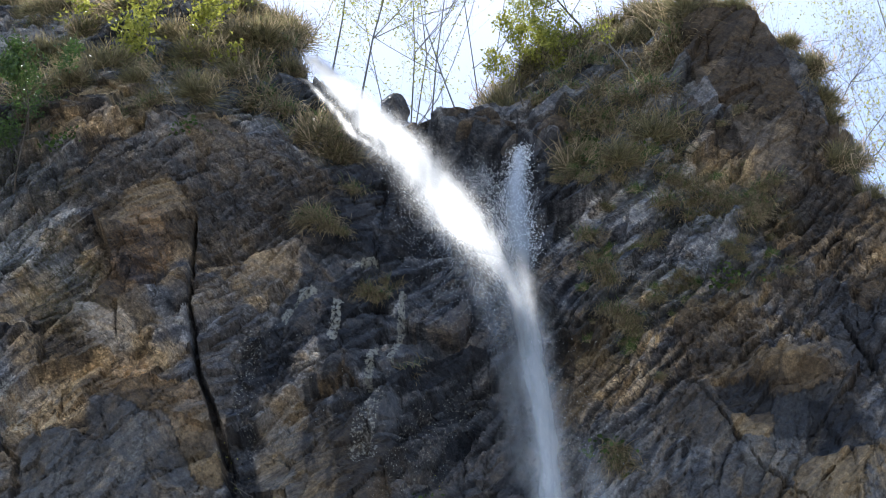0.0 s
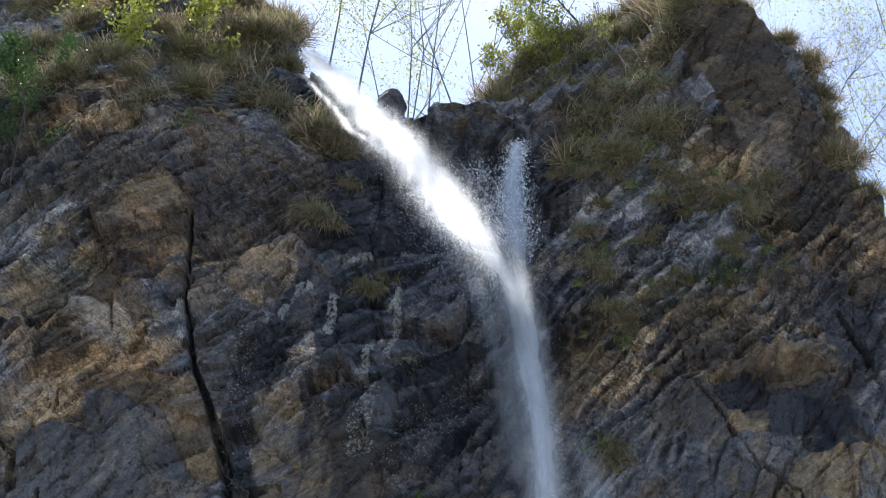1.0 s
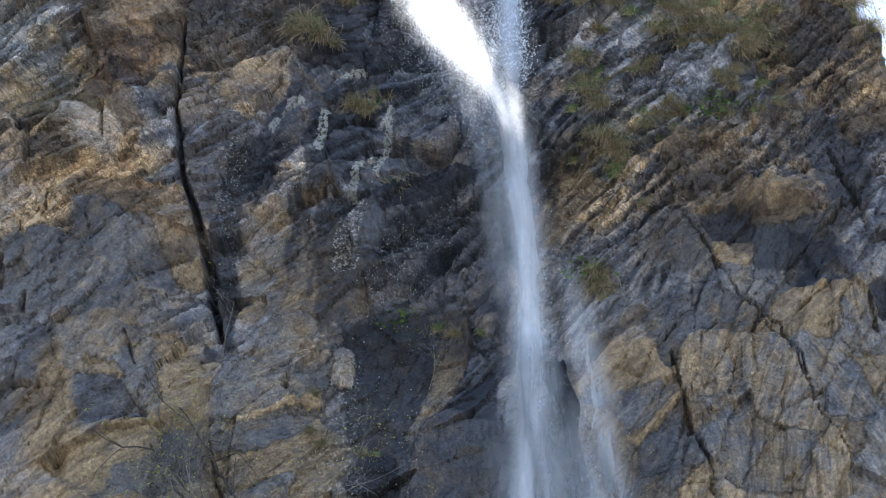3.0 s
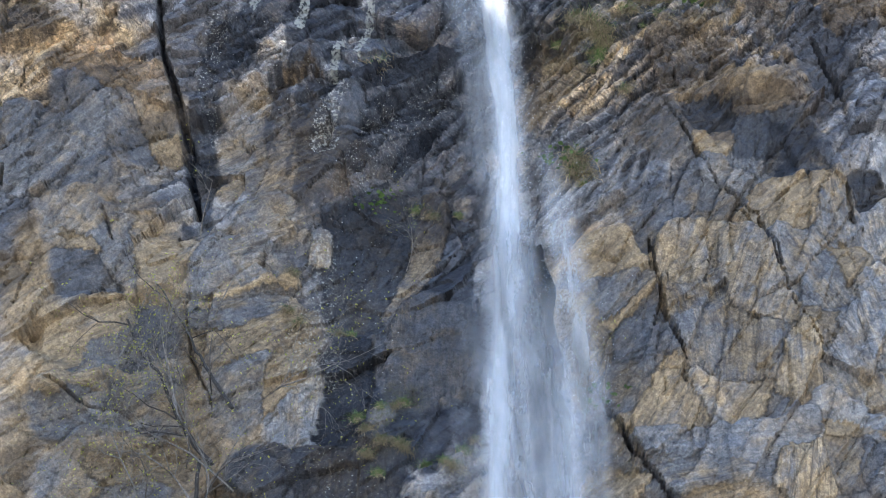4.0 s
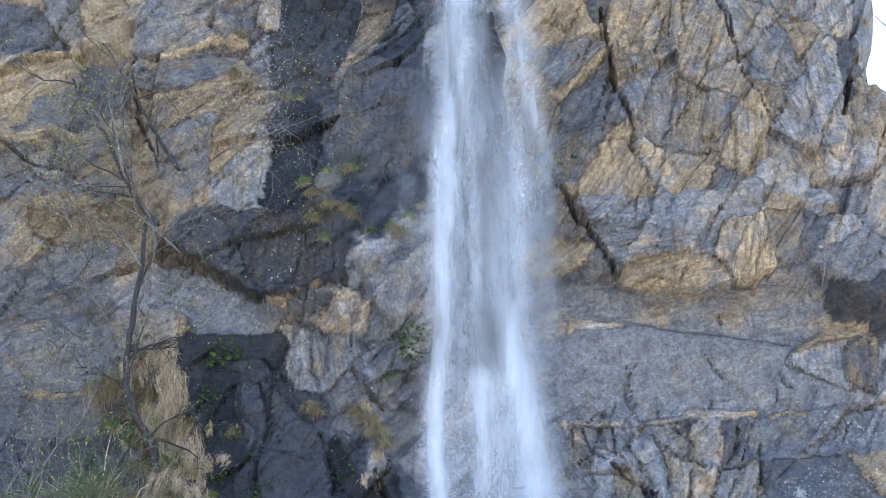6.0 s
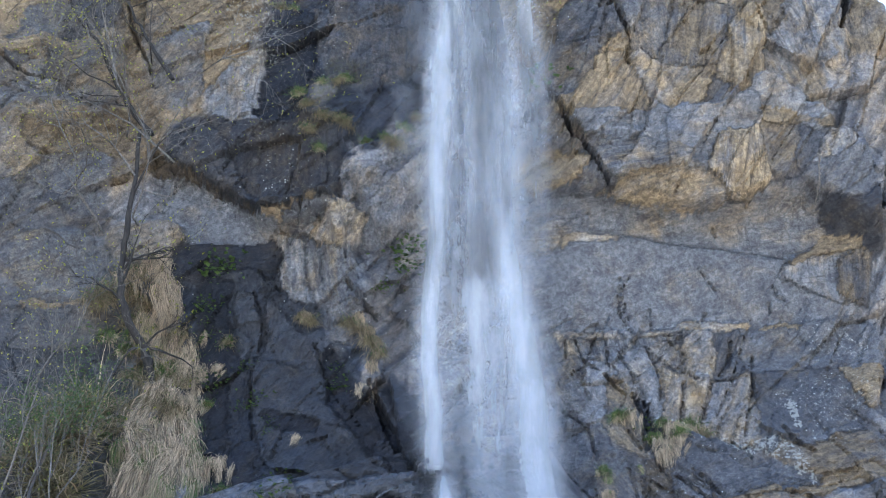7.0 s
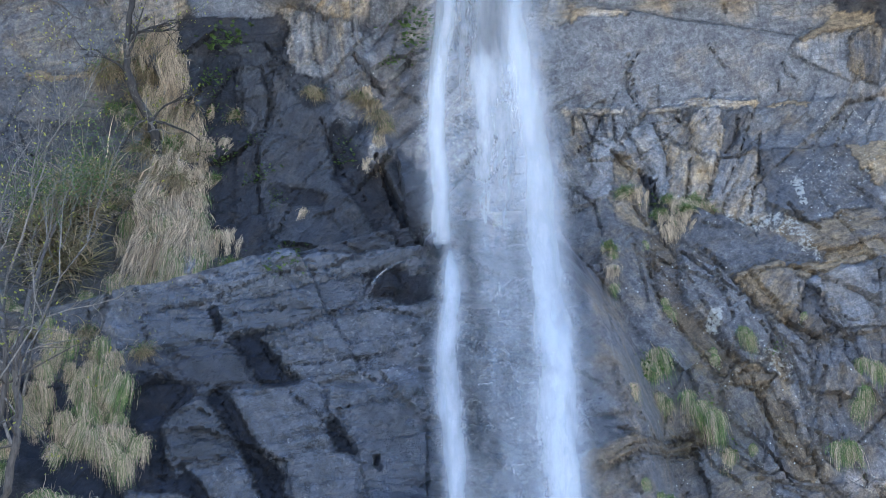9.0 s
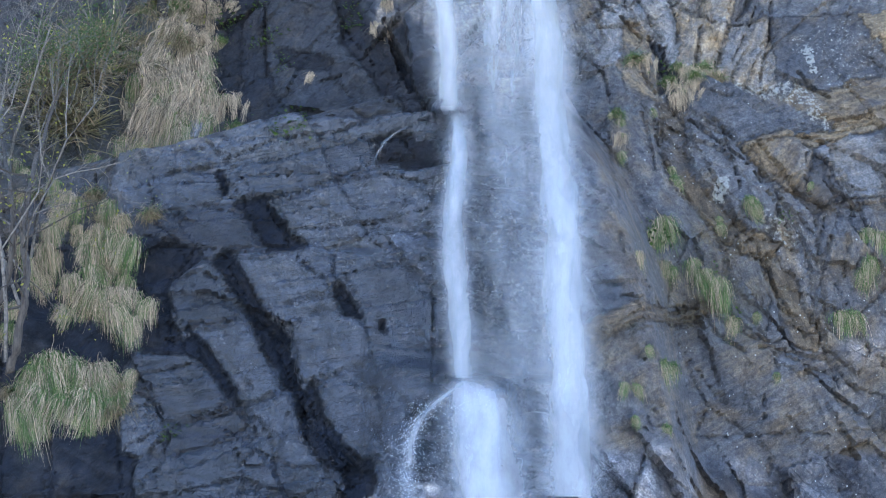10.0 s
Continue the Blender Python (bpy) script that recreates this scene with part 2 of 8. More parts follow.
    flat = mixed(n, l, 1.0, flat, mixed(n, l, ranged(n, l, patch, 0.3, 0.7), (0.72, 0.72, 0.74), (1.25, 1.25, 1.23)), "MULTIPLY")
    flat = mixed(n, l, 1.0, flat, mixed(n, l, ranged(n, l, speck, 0.3, 0.7), (0.66, 0.66, 0.67), (1.35, 1.35, 1.33)), "MULTIPLY")
    flat = mixed(n, l, 1.0, flat, mixed(n, l, ranged(n, l, tiny, 0.34, 0.66), (0.62, 0.62, 0.63), (1.38, 1.38, 1.37)), "MULTIPLY")
    part_line = sums(n, l, "MINIMUM", veins(lie, (0.25, 1.2, 3.8), 0.014), veins(lie, (2.6, 1.2, 0.35), 0.008))
    flat = mixed(n, l, sums(n, l, "MULTIPLY", sums(n, l, "MULTIPLY", band, some), sums(n, l, "MULTIPLY_ADD", part_line, -0.55, 0.55)), flat, (0.045, 0.04, 0.038))
    flat = mixed(n, l, sums(n, l, "MULTIPLY", crease, 0.4), flat, (0.05, 0.045, 0.04))
    col = mixed(n, l, plate, col, flat)
    col = mixed(n, l, sums(n, l, "MULTIPLY", moss, ranged(n, l, speck, 0.42, 0.62)), col, (0.070, 0.068, 0.024))
    spots = ranged(n, l, sums(n, l, "ADD", sums(n, l, "MULTIPLY", speck, 0.8), sums(n, l, "MULTIPLY_ADD", lichen, 0.38, -0.36)), 0.34, 0.42)
    # black for wet runs, and for the painted shade of cracks and hollows
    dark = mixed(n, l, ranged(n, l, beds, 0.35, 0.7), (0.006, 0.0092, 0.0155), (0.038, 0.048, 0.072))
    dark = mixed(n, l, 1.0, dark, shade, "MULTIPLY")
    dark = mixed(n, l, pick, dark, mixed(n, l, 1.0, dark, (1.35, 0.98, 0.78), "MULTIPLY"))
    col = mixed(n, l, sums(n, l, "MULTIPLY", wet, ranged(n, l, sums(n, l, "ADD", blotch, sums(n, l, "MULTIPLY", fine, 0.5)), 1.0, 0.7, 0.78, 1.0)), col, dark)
    col = mixed(n, l, sums(n, l, "MULTIPLY", sums(n, l, "MULTIPLY", spots, ranged(n, l, lichen, 0.02, 0.2)), 0.6), col, (0.42, 0.42, 0.38))
    dots = n.new("ShaderNodeTexVoronoi")
    dots.inputs["Scale"].default_value = 19.0
    l.new(at, dots.inputs["Vector"])
    rare = n.new("ShaderNodeSeparateColor")
    l.new(dots.outputs["Color"], rare.inputs[0])
    spot = sums(n, l, "MULTIPLY", ranged(n, l, sums(n, l, "MULTIPLY_ADD", rare.outputs[1], -0.28, dots.outputs["Distance"]), 0.03, -0.06), ranged(n, l, sums(n, l, "MULTIPLY_ADD", lichen, 0.42, rare.outputs[0]), 1.0, 1.03))
    col = mixed(n, l, sums(n, l, "MULTIPLY", spot, ranged(n, l, lichen, 0.05, 0.35, 0.0, 0.8)), col, (0.46, 0.47, 0.44))
    l.new(col, bsdf.inputs["Base Color"])
    l.new(sums(n, l, "MULTIPLY_ADD", gloss, -0.56, sums(n, l, "MULTIPLY_ADD", fine, 0.2, 0.66)), bsdf.inputs["Roughness"])
    l.new(sums(n, l, "MULTIPLY_ADD", gloss, 0.9, 0.14), bsdf.inputs["Specular IOR Level"])
    high = sums(n, l, "ADD", sums(n, l, "MULTIPLY", beds, 0.55), sums(n, l, "ADD", sums(n, l, "MULTIPLY", fine, 0.7), sums(n, l, "ADD", sums(n, l, "MULTIPLY", speck, 0.5), sums(n, l, "ADD", sums(n, l, "MULTIPLY", tiny, 0.12), sums(n, l, "ADD", sums(n, l, "MULTIPLY", seam, 0.25), sums(n, l, "MULTIPLY", grit, 0.25))))))
    bump = n.new("ShaderNodeBump")
    bump.inputs["Strength"].default_value, bump.inputs["Distance"].default_value = 0.9, 0.075
    low = sums(n, l, "ADD", sums(n, l, "MULTIPLY", thin, sums(n, l, "MULTIPLY_ADD", band, 1.3, 0.15)), sums(n, l, "ADD", sums(n, l, "MULTIPLY", speck, 0.5), sums(n, l, "MULTIPLY_ADD", part_line, 0.15, sums(n, l, "MULTIPLY", patch, 0.75))))
    rugged = sums(n, l, "ADD", sums(n, l, "MULTIPLY", high, rougher), sums(n, l, "ADD", sums(n, l, "MULTIPLY", lump, 1.9), sums(n, l, "ADD", sums(n, l, "MULTIPLY", crumb, 0.5), sums(n, l, "MULTIPLY", flake, 0.9))))
    low = sums(n, l, "ADD", low, sums(n, l, "ADD", sums(n, l, "MULTIPLY", lump, 0.9), sums(n, l, "MULTIPLY", flake, 0.35)))
    l.new(sums(n, l, "ADD", rugged, sums(n, l, "MULTIPLY", plate, sums(n, l, "SUBTRACT", low, rugged))), bump.inputs["Height"])
    l.new(bump.outputs[0], bsdf.inputs["Normal"])
    return m


def plant_material(name, dark, light, through_light=0.35, rough=0.6):
    """Leaves or blades, each island a shade of its own, that let some light through."""
    m, n, l, bsdf = nodes(name)
    pick = n.new("ShaderNodeNewGeometry").outputs["Random Per Island"]
    at = n.new("ShaderNodeTexCoord").outputs["Object"]
    col = mixed(n, l, pick, dark, light)
    col = mixed(n, l, 1.0, col, mixed(n, l, noisy(n, l, at, 3.0, 3), (0.6, 0.6, 0.55), (1.35, 1.3, 1.3)), "MULTIPLY")
    l.new(col, bsdf.inputs["Base Color"])
    bsdf.inputs["Roughness"].default_value = rough
    glow, mix = n.new("ShaderNodeBsdfTranslucent"), n.new("ShaderNodeMixShader")
    l.new(col, glow.inputs[0])
    mix.inputs[0].default_value = through_light
    l.new(bsdf.outputs[0], mix.inputs[1])
    l.new(glow.outputs[0], mix.inputs[2])
    l.new(mix.outputs[0], n["Material Output"].inputs[0])
    return m


def bark_material(name, dark, light):
    m, n, l, bsdf = nodes(name)
    at = n.new("ShaderNodeTexCoord").outputs["Object"]
    g = noisy(n, l, stretched(n, l, at, (0, 0, 0), (30, 30, 6)), 1.0, 5, 0.7)
    l.new(mixed(n, l, ranged(n, l, g, 0.3, 0.7), dark, light), bsdf.inputs["Base Color"])
    bsdf.inputs["Roughness"].default_value = 0.85
    bump = n.new("ShaderNodeBump")
    bump.inputs["Strength"].default_value, bump.inputs["Distance"].default_value = 0.6, 0.01
    l.new(g, bump.inputs["Height"])
    l.new(bump.outputs[0], bsdf.inputs["Normal"])
    return m


def water_material(name, lo, hi, fine=14.0, long=0.9, most=0.95, firm=False, lit=0.45, onward=0.22, soft=0.8, grit=0.42):
    """White broken water: threads along the fall, thin between them and at the sides."""
    m, n, l, bsdf = nodes(name)
    uv = n.new("ShaderNodeUVMap").outputs[0]
    sep = n.new("ShaderNodeSeparateXYZ")
    l.new(uv, sep.inputs[0])
    rand = n.new("ShaderNodeObjectInfo").outputs["Random"]
    comb = n.new("ShaderNodeCombineXYZ")
    at = n.new("ShaderNodeNewGeometry").outputs["Position"]
    l.new(sums(n, l, "MULTIPLY", rand, 37.0), comb.inputs[2])
    add = n.new("ShaderNodeVectorMath")
    l.new(at, add.inputs[0])
    l.new(comb.outputs[0], add.inputs[1])
    threads = noisy(n, l, stretched(n, l, add.outputs[0], (0, 0, 0), (fine, fine * 0.6, long)), 1.0, 6, 0.62, 0.25)
    clots = noisy(n, l, stretched(n, l, add.outputs[0], (0, 0, 0), (3.2, 3.2, 1.1)), 1.0, 5, 0.6, 0.5)
    drops = noisy(n, l, stretched(n, l, add.outputs[0], (0, 0, 0), (40, 40, 16)), 1.0, 2, 0.6)
    side = sums(n, l, "ABSOLUTE", sums(n, l, "MULTIPLY_ADD", sep.outputs[0], 2.0, -1.0))
    body = ranged(n, l, side, 1.0, 0.0)
    body = sums(n, l, "MULTIPLY", body, sums(n, l, "MULTIPLY_ADD", body, -1.0, 2.0)) if firm else sums(n, l, "POWER", body, 2.0)
    dens = n.new("ShaderNodeAttribute")
    dens.attribute_name = "dens"
    v = sums(n, l, "ADD", sums(n, l, "MULTIPLY", threads, 0.55), sums(n, l, "ADD", sums(n, l, "MULTIPLY", clots, 0.55), sums(n, l, "MULTIPLY", drops, grit)))
    v = sums(n, l, "ADD", v, sums(n, l, "MULTIPLY_ADD", body, 0.35, -0.35))
    v = ranged(n, l, v, lo, hi)
    v = sums(n, l, "MULTIPLY", sums(n, l, "MULTIPLY", v, body), dens.outputs["Fac"])
    v = sums(n, l, "MINIMUM", v, most)
    clear, white, back = n.new("ShaderNodeBsdfTransparent"), n.new("ShaderNodeBsdfDiffuse"), n.new("ShaderNodeBsdfTranslucent")
    white.inputs[0].default_value = back.inputs[0].default_value = (0.84, 0.88, 0.94, 1)
    half, whole = n.new("ShaderNodeMixShader"), n.new("ShaderNodeMixShader")
    half.inputs[0].default_value = lit
    l.new(white.outputs[0], half.inputs[1])
    l.new(back.outputs[0], half.inputs[2])
    l.new(v, whole.inputs[0])
    l.new(clear.outputs[0], whole.inputs[1])
    ahead, both = n.new("ShaderNodeBsdfRefraction"), n.new("ShaderNodeMixShader")
    ahead.inputs["Roughness"].default_value, ahead.inputs["IOR"].default_value = soft, 1.33
    both.inputs[0].default_value = onward
    l.new(half.outputs[0], both.inputs[1])
    l.new(ahead.outputs[0], both.inputs[2])
    l.new(both.outputs[0], whole.inputs[2])
    l.new(whole.outputs[0], n["Material Output"].inputs[0])
    return m


def gravel_material():
    m, n, l, bsdf = nodes("gravel")
    at = n.new("ShaderNodeNewGeometry").outputs["Position"]
    g = noisy(n, l, at, 3.0, 6, 0.7)
    # pale, so that the unseen ground fills the cliff with light from below
    l.new(mixed(n, l, ranged(n, l, g, 0.3, 0.7), (0.19, 0.185, 0.165), (0.40, 0.385, 0.35)), bsdf.inputs["Base Color"])
    bsdf.inputs["Roughness"].default_value = 0.9
    return m


ROCK = rock_material()
GRAVEL = gravel_material()
WATER = water_material("falling_water", 0.06, 0.92, 6.0, 0.28, 0.67, False, 0.45, 0.22, 0.8, 0.16)
# CHUTE and THROWN are sunlit copies of the water, passing on more light
CHUTE = water_material("sunlit_water", 0.10, 0.75, 10.0, 0.9, 0.97, False, 0.7, 0.3, 0.6, 0.42)
THROWN = water_material("thrown_water", 0.42, 0.80, 16.0, 2.2, 0.95, False, 0.7, 0.3, 0.6, 0.75)
VEIL = water_material("water_veil", 0.30, 1.10, 4.0, 0.25, 0.5, True, 0.45, 0.22, 0.8, 0.14)


def drop_material():
    m, n, l, bsdf = nodes("water_drop")
    bsdf.inputs["Base Color"].default_value, bsdf.inputs["Roughness"].default_value = (0.85, 0.9, 0.95, 1), 0.2
    back, mix = n.new("ShaderNodeBsdfTranslucent"), n.new("ShaderNodeMixShader")
    back.inputs[0].default_value, mix.inputs[0].default_value = (0.9, 0.93, 0.97, 1), 0.93
    l.new(bsdf.outputs[0], mix.inputs[1])
    l.new(back.outputs[0], mix.inputs[2])
    l.new(mix.outputs[0], n["Material Output"].inputs[0])
    return m


DROP = drop_material()
STRAW = plant_material("dry_grass", (0.045, 0.032, 0.02), (0.86, 0.69, 0.48), 0.3)
RUSSET = plant_material("russet_grass", (0.12, 0.10, 0.06), (0.52, 0.42, 0.26), 0.5)
GRASS = plant_material("green_grass", (0.05, 0.10, 0.028), (0.20, 0.30, 0.09), 0.35)
LEAF = plant_material("spring_leaf", (0.20, 0.22, 0.03), (0.46, 0.46, 0.10), 0.6, 0.45)
SCRUB = plant_material("scrub_leaf", (0.10, 0.095, 0.05), (0.36, 0.32, 0.17), 0.5)
HERB = plant_material("herb_leaf", (0.035, 0.07, 0.016), (0.09, 0.15, 0.035), 0.35, 0.5)
BARK = bark_material("grey_bark", (0.07, 0.062, 0.055), (0.24, 0.22, 0.20))
BLACK_BARK = bark_material("black_bark", (0.012, 0.010, 0.009), (0.045, 0.038, 0.032))
TWIG = bark_material("dark_bark", (0.035, 0.028, 0.024), (0.10, 0.085, 0.07))


# ---- meshes ----
def sheet(name, verts, quads, material, smooth=True):
    me = bpy.data.meshes.new(name)
    verts, quads = np.asarray(verts, np.float32), np.asarray(quads, np.int32)
    k = quads.shape[1]
    me.vertices.add(len(verts))
    me.vertices.foreach_set("co", verts.ravel())
    me.loops.add(quads.size)
    me.loops.foreach_set("vertex_index", quads.ravel())
    me.polygons.add(len(quads))
    me.polygons.foreach_set("loop_start", np.arange(0, quads.size, k, dtype=np.int32))
    me.polygons.foreach_set("loop_total", np.full(len(quads), k, np.int32))
    me.polygons.foreach_set("use_smooth", np.full(len(quads), smooth))
    me.materials.append(material)
    me.update(calc_edges=True)
    return me


def lattice(rows, cols):
    i = np.arange(rows - 1)[:, None] * cols + np.arange(cols - 1)[None, :]
    return np.stack((i, i + 1, i + 1 + cols, i + cols), -1).reshape(-1, 4)


def part(name, me, parent, label=""):
    ob = new(name, me)
    ob.parent = parent
    return tagged(ob, label)


# ---- the cliff ----
STEP = 0.036
GX, GZ = np.meshgrid(np.arange(-13.4, 10.6, STEP), np.arange(-0.6, 43.4, STEP))
CORNER = (GX[0, 0], GZ[0, 0])
GX = GX + 0.6 * STEP * (hashed(GX / STEP, GZ / STEP, 901) - 0.5)
GZ = GZ + 0.6 * STEP * (hashed(GX / STEP, GZ / STEP, 903) - 0.5)


def broken(x, z, angle, size, stretch, seed):
    """Flat-faced blocks: for each place its block's four random numbers, the way from its middle, and how near its edge is."""
    a = radians(angle)
    s, t = (x * math.cos(a) + z * math.sin(a)) / (size * stretch), (z * math.cos(a) - x * math.sin(a)) / size
    i, j = np.floor(s), np.floor(t)
    best, second = np.full(s.shape, 9.0), np.full(s.shape, 9.0)
    ci, cj, ds, dt = i.copy(), j.copy(), s * 0, s * 0
    for p in (-1, 0, 1):
        for q in (-1, 0, 1):
            u, v = i + p + hashed(i + p, j + q, seed), j + q + hashed(i + p, j + q, seed + 1)
            d = (s - u) ** 2 + (t - v) ** 2
            near = d < best
            second = np.where(near, best, np.minimum(second, d))
            best = np.where(near, d, best)
            ci, cj = np.where(near, i + p, ci), np.where(near, j + q, cj)
            ds, dt = np.where(near, s - u, ds), np.where(near, t - v, dt)
    r = [hashed(ci, cj, seed + 2 + k) for k in range(4)]
    return r, ds * size * stretch, dt * size, (np.sqrt(second) - np.sqrt(best)) * size


def blocks(x, z, angle, size, stretch, out, tilt, seed):
    r, s, t, edge = broken(x, z, angle, size, stretch, seed)
    return out * (2 * r[0] - 1) + tilt * ((2 * r[1] - 1) * s / stretch + (2 * r[2] - 1) * t), r[3], edge


def stroke(field, pts, widths, strength=1.0, ragged=0.35, soft=0.35, size=0.5, seed=3, tall=1.0):
    """Lays a run of the given width along a line into a field over the cliff."""
    pts = [tuple(pts[k:k + 2]) for k in range(0, len(pts), 2)]
    w = list(widths) if isinstance(widths, (tuple, list)) else [widths] * len(pts)
    if len(pts) == 1:
        pts, w = [pts[0], (pts[0][0] + 0.01, pts[0][1])], w * 2
    big = 2 * max(w)
    c0, c1 = [int(np.clip((v - CORNER[0]) / STEP, 0, GX.shape[1])) for v in (min(p[0] for p in pts) - big, max(p[0] for p in pts) + big)]
    r0, r1 = [int(np.clip((v - CORNER[1]) / STEP, 0, GX.shape[0])) for v in (min(p[1] for p in pts) - big, max(p[1] for p in pts) + big)]
    x, z = GX[r0:r1, c0:c1], GZ[r0:r1, c0:c1]
    if x.size == 0:
        return
    d = np.full(x.shape, 99.0)
    for (ax, az), (bx, bz), wa, wb in zip(pts, pts[1:], w, w[1:]):
        t = np.clip(((x - ax) * (bx - ax) + (z - az) * (bz - az)) / max(1e-6, (bx - ax) ** 2 + (bz - az) ** 2), 0, 1)
        d = np.minimum(d, np.hypot(x - ax - t * (bx - ax), z - az - t * (bz - az)) / (wa + (wb - wa) * t))
    d = d + ragged * cloudy(x / size, z / (size * tall), 4, seed) * 1.6
    v = strength * ease(1 + soft, 1 - soft, d)
    field[r0:r1, c0:c1] = np.maximum(field[r0:r1, c0:c1], v)


def within(corners, jag=0.05, seed=13, pad=0.3):
    """Rows, columns and the metres inside a ragged many-cornered outline."""
    p = np.array(corners).reshape(-1, 2)
    c0, c1 = [int(np.clip((v - CORNER[0]) / STEP, 0, GX.shape[1])) for v in (p[:, 0].min() - pad, p[:, 0].max() + pad)]
    r0, r1 = [int(np.clip((v - CORNER[1]) / STEP, 0, GX.shape[0])) for v in (p[:, 1].min() - pad, p[:, 1].max() + pad)]
    x, z = GX[r0:r1, c0:c1], GZ[r0:r1, c0:c1]
    x, z = x + jag * cloudy(x / 0.3, z / 0.3, 3, seed), z + jag * cloudy(x / 0.3, z / 0.3, 3, seed + 9)
    inside, near = np.zeros(x.shape, bool), np.full(x.shape, 9.0)
    for (ax, az), (bx, bz) in zip(p, np.roll(p, -1, 0)):
        t = np.clip(((x - ax) * (bx - ax) + (z - az) * (bz - az)) / max(1e-6, (bx - ax) ** 2 + (bz - az) ** 2), 0, 1)
        near = np.minimum(near, np.hypot(x - ax - t * (bx - ax), z - az - t * (bz - az)))
        inside ^= ((az > z) != (bz > z)) & (x < (bx - ax) * (z - az) / (bz - az + 1e-9) + ax)
    return slice(r0, r1), slice(c0, c1), np.where(inside, near, -near), p.mean(0)


def cliff_relief():
    x, z = GX, GZ
    wx, wz = x + 0.22 * cloudy(x / 1.9, z / 1.9, 2, 41), z + 0.22 * cloudy(x / 1.9, z / 1.9, 2, 51)
    low = ease(9.6, 8.8, z - 0.12 * x)          # the foot, with other joints
    calm = np.zeros_like(x)                     # smooth walls
    for pts, w in SMOOTH:
        stroke(calm, pts, w, 0.92 if pts[1] > 9.5 else 0.4, 0.25)
    rough = 1 - calm
    y, bed = np.zeros_like(x), np.zeros_like(x)
    thin = np.zeros_like(x)                     # where the beds are thin as slates
    for pts, w in SLATY:
        stroke(thin, pts, w, 1.0, 0.4, 0.5)
    middle = ease(8.4, 9.6, z) * ease(22, 18.5, z)
    steep = ease(1.8, 3.0, x) * ease(23, 20, z) * (1 - low)
    for angle, weight, k, lean in ((44, 1 - low - steep, 100, 1.25), (61, steep, 500, 2.0), (-48, low * ease(2.6, 1.0, x), 200, 1.0), (-58, low * ease(1.0, 2.6, x), 300, 1.5)):
        big, tone, edge = blocks(wx, wz, angle, 1.3 / lean ** 0.5, 1.9 * lean, 0.26, 0.45, k)
        mid, tone2, edge2 = blocks(wx, wz, angle + 6, 0.5 / lean ** 0.5, 2.3 * lean, 0.13, 0.6, k + 20)
        small, tone3, edge3 = blocks(x + 0.1 * cloudy(x * 2, z * 2, 2, 8), z + 0.1 * cloudy(x * 2, z * 2, 2, 18), angle - 6, 0.21, 2.0 * lean, 0.05, 0.55, k + 40)
        groove = -0.10 * ease(0.035, 0.0, edge) * (hashed(np.floor(x * 0.8), np.floor(z * 0.8), 7) > 0.4) - (0.03 + 0.05 * ease(17, 21, z)) * ease(0.035, 0.0, edge2) - 0.03 * ease(18, 22, z) * ease(0.035, 0, edge3)
        crisp = 0.6 + 0.55 * cloudy(x / 2, z / 2, 2, 9)
        flatter = 1 - 0.5 * low * ease(2.4, 1.2, x)
        y += weight * rough * flatter * (big * (1 - 0.5 * thin) * (1 - 0.3 * middle) + mid * (1 - 0.55 * thin) * (1 + 0.15 * middle) * (1 + 0.5 * low) * crisp * (1 + 0.25 * ease(17, 22, z)) + small * (0.3 + 0.35 * middle + 0.75 * ease(17, 22, z) + 0.5 * cloudy(x / 1.4, z / 1.4, 2, 19)) + groove)
        bed += weight * (0.40 * tone + 0.38 * tone2 + 0.22 * tone3)
    slate, tone4, edge4 = blocks(wx + 0.1 * cloudy(x * 2, z * 2, 2, 28), wz, 41, 0.13, 6.5, 0.10, 0.6, 400)
    y += thin * rough * (1 - low) * (slate - 0.05 * ease(0.03, 0, edge4))
    bed = bed * (1 - 0.4 * thin) + 0.4 * thin * tone4
    a = radians(41)
    along, across = wx * math.cos(a) + wz * math.sin(a), wz * math.cos(a) - wx * math.sin(a)
    leaves = cloudy(along / 1.8, across / 0.11, 3, 87)
    b = radians(62)
    upright = cloudy((wx * math.cos(b) + wz * math.sin(b)) / 1.4, (wz * math.cos(b) - wx * math.sin(b)) / 0.12, 3, 89)
    leaves = leaves + steep * (upright - leaves)
    bed = bed + (1 - low) * (0.25 + 0.12 * middle + 0.2 * steep + 0.35 * thin + 0.15 * ease(18, 23, z)) * leaves
    y += (1 - low) * rough * (0.02 + 0.015 * middle + 0.04 * thin) * leaves
    a = radians(-13)
    along, across = wx * math.cos(a) + wz * math.sin(a), wz * math.cos(a) - wx * math.sin(a)
    courses = cloudy(along / 1.6, across / 0.10, 3, 187)
    foot = low * ease(2.4, 1.2, x)
    bed = bed + foot * (0.45 * courses - 0.35 * (bed - 0.5))
    y += foot * 0.04 * courses
    bed = bed + 0.8 * calm * (0.5 - bed)
    bed = bed + 0.4 * middle * (0.42 - bed)
    # edges of the thin beds, running up to the right, cut under
    a = radians(40)
    n = (wz * math.cos(a) - wx * math.sin(a)) / 0.42 + 0.9 * cloudy(x / 0.9, z / 0.9, 3, 77)
    saw = n - np.floor(n)
    y += (1 - low) * rough * 0.11 * (saw - 0.5) * ease(-0.3, 0.4, cloudy(x / 2.3, z / 2.3, 2, 91))
    # level cross joints of the foot
    n = (wz - 0.16 * wx) / 0.55 + 0.35 * cloudy(x / 1.5, z / 1.5, 2, 78)
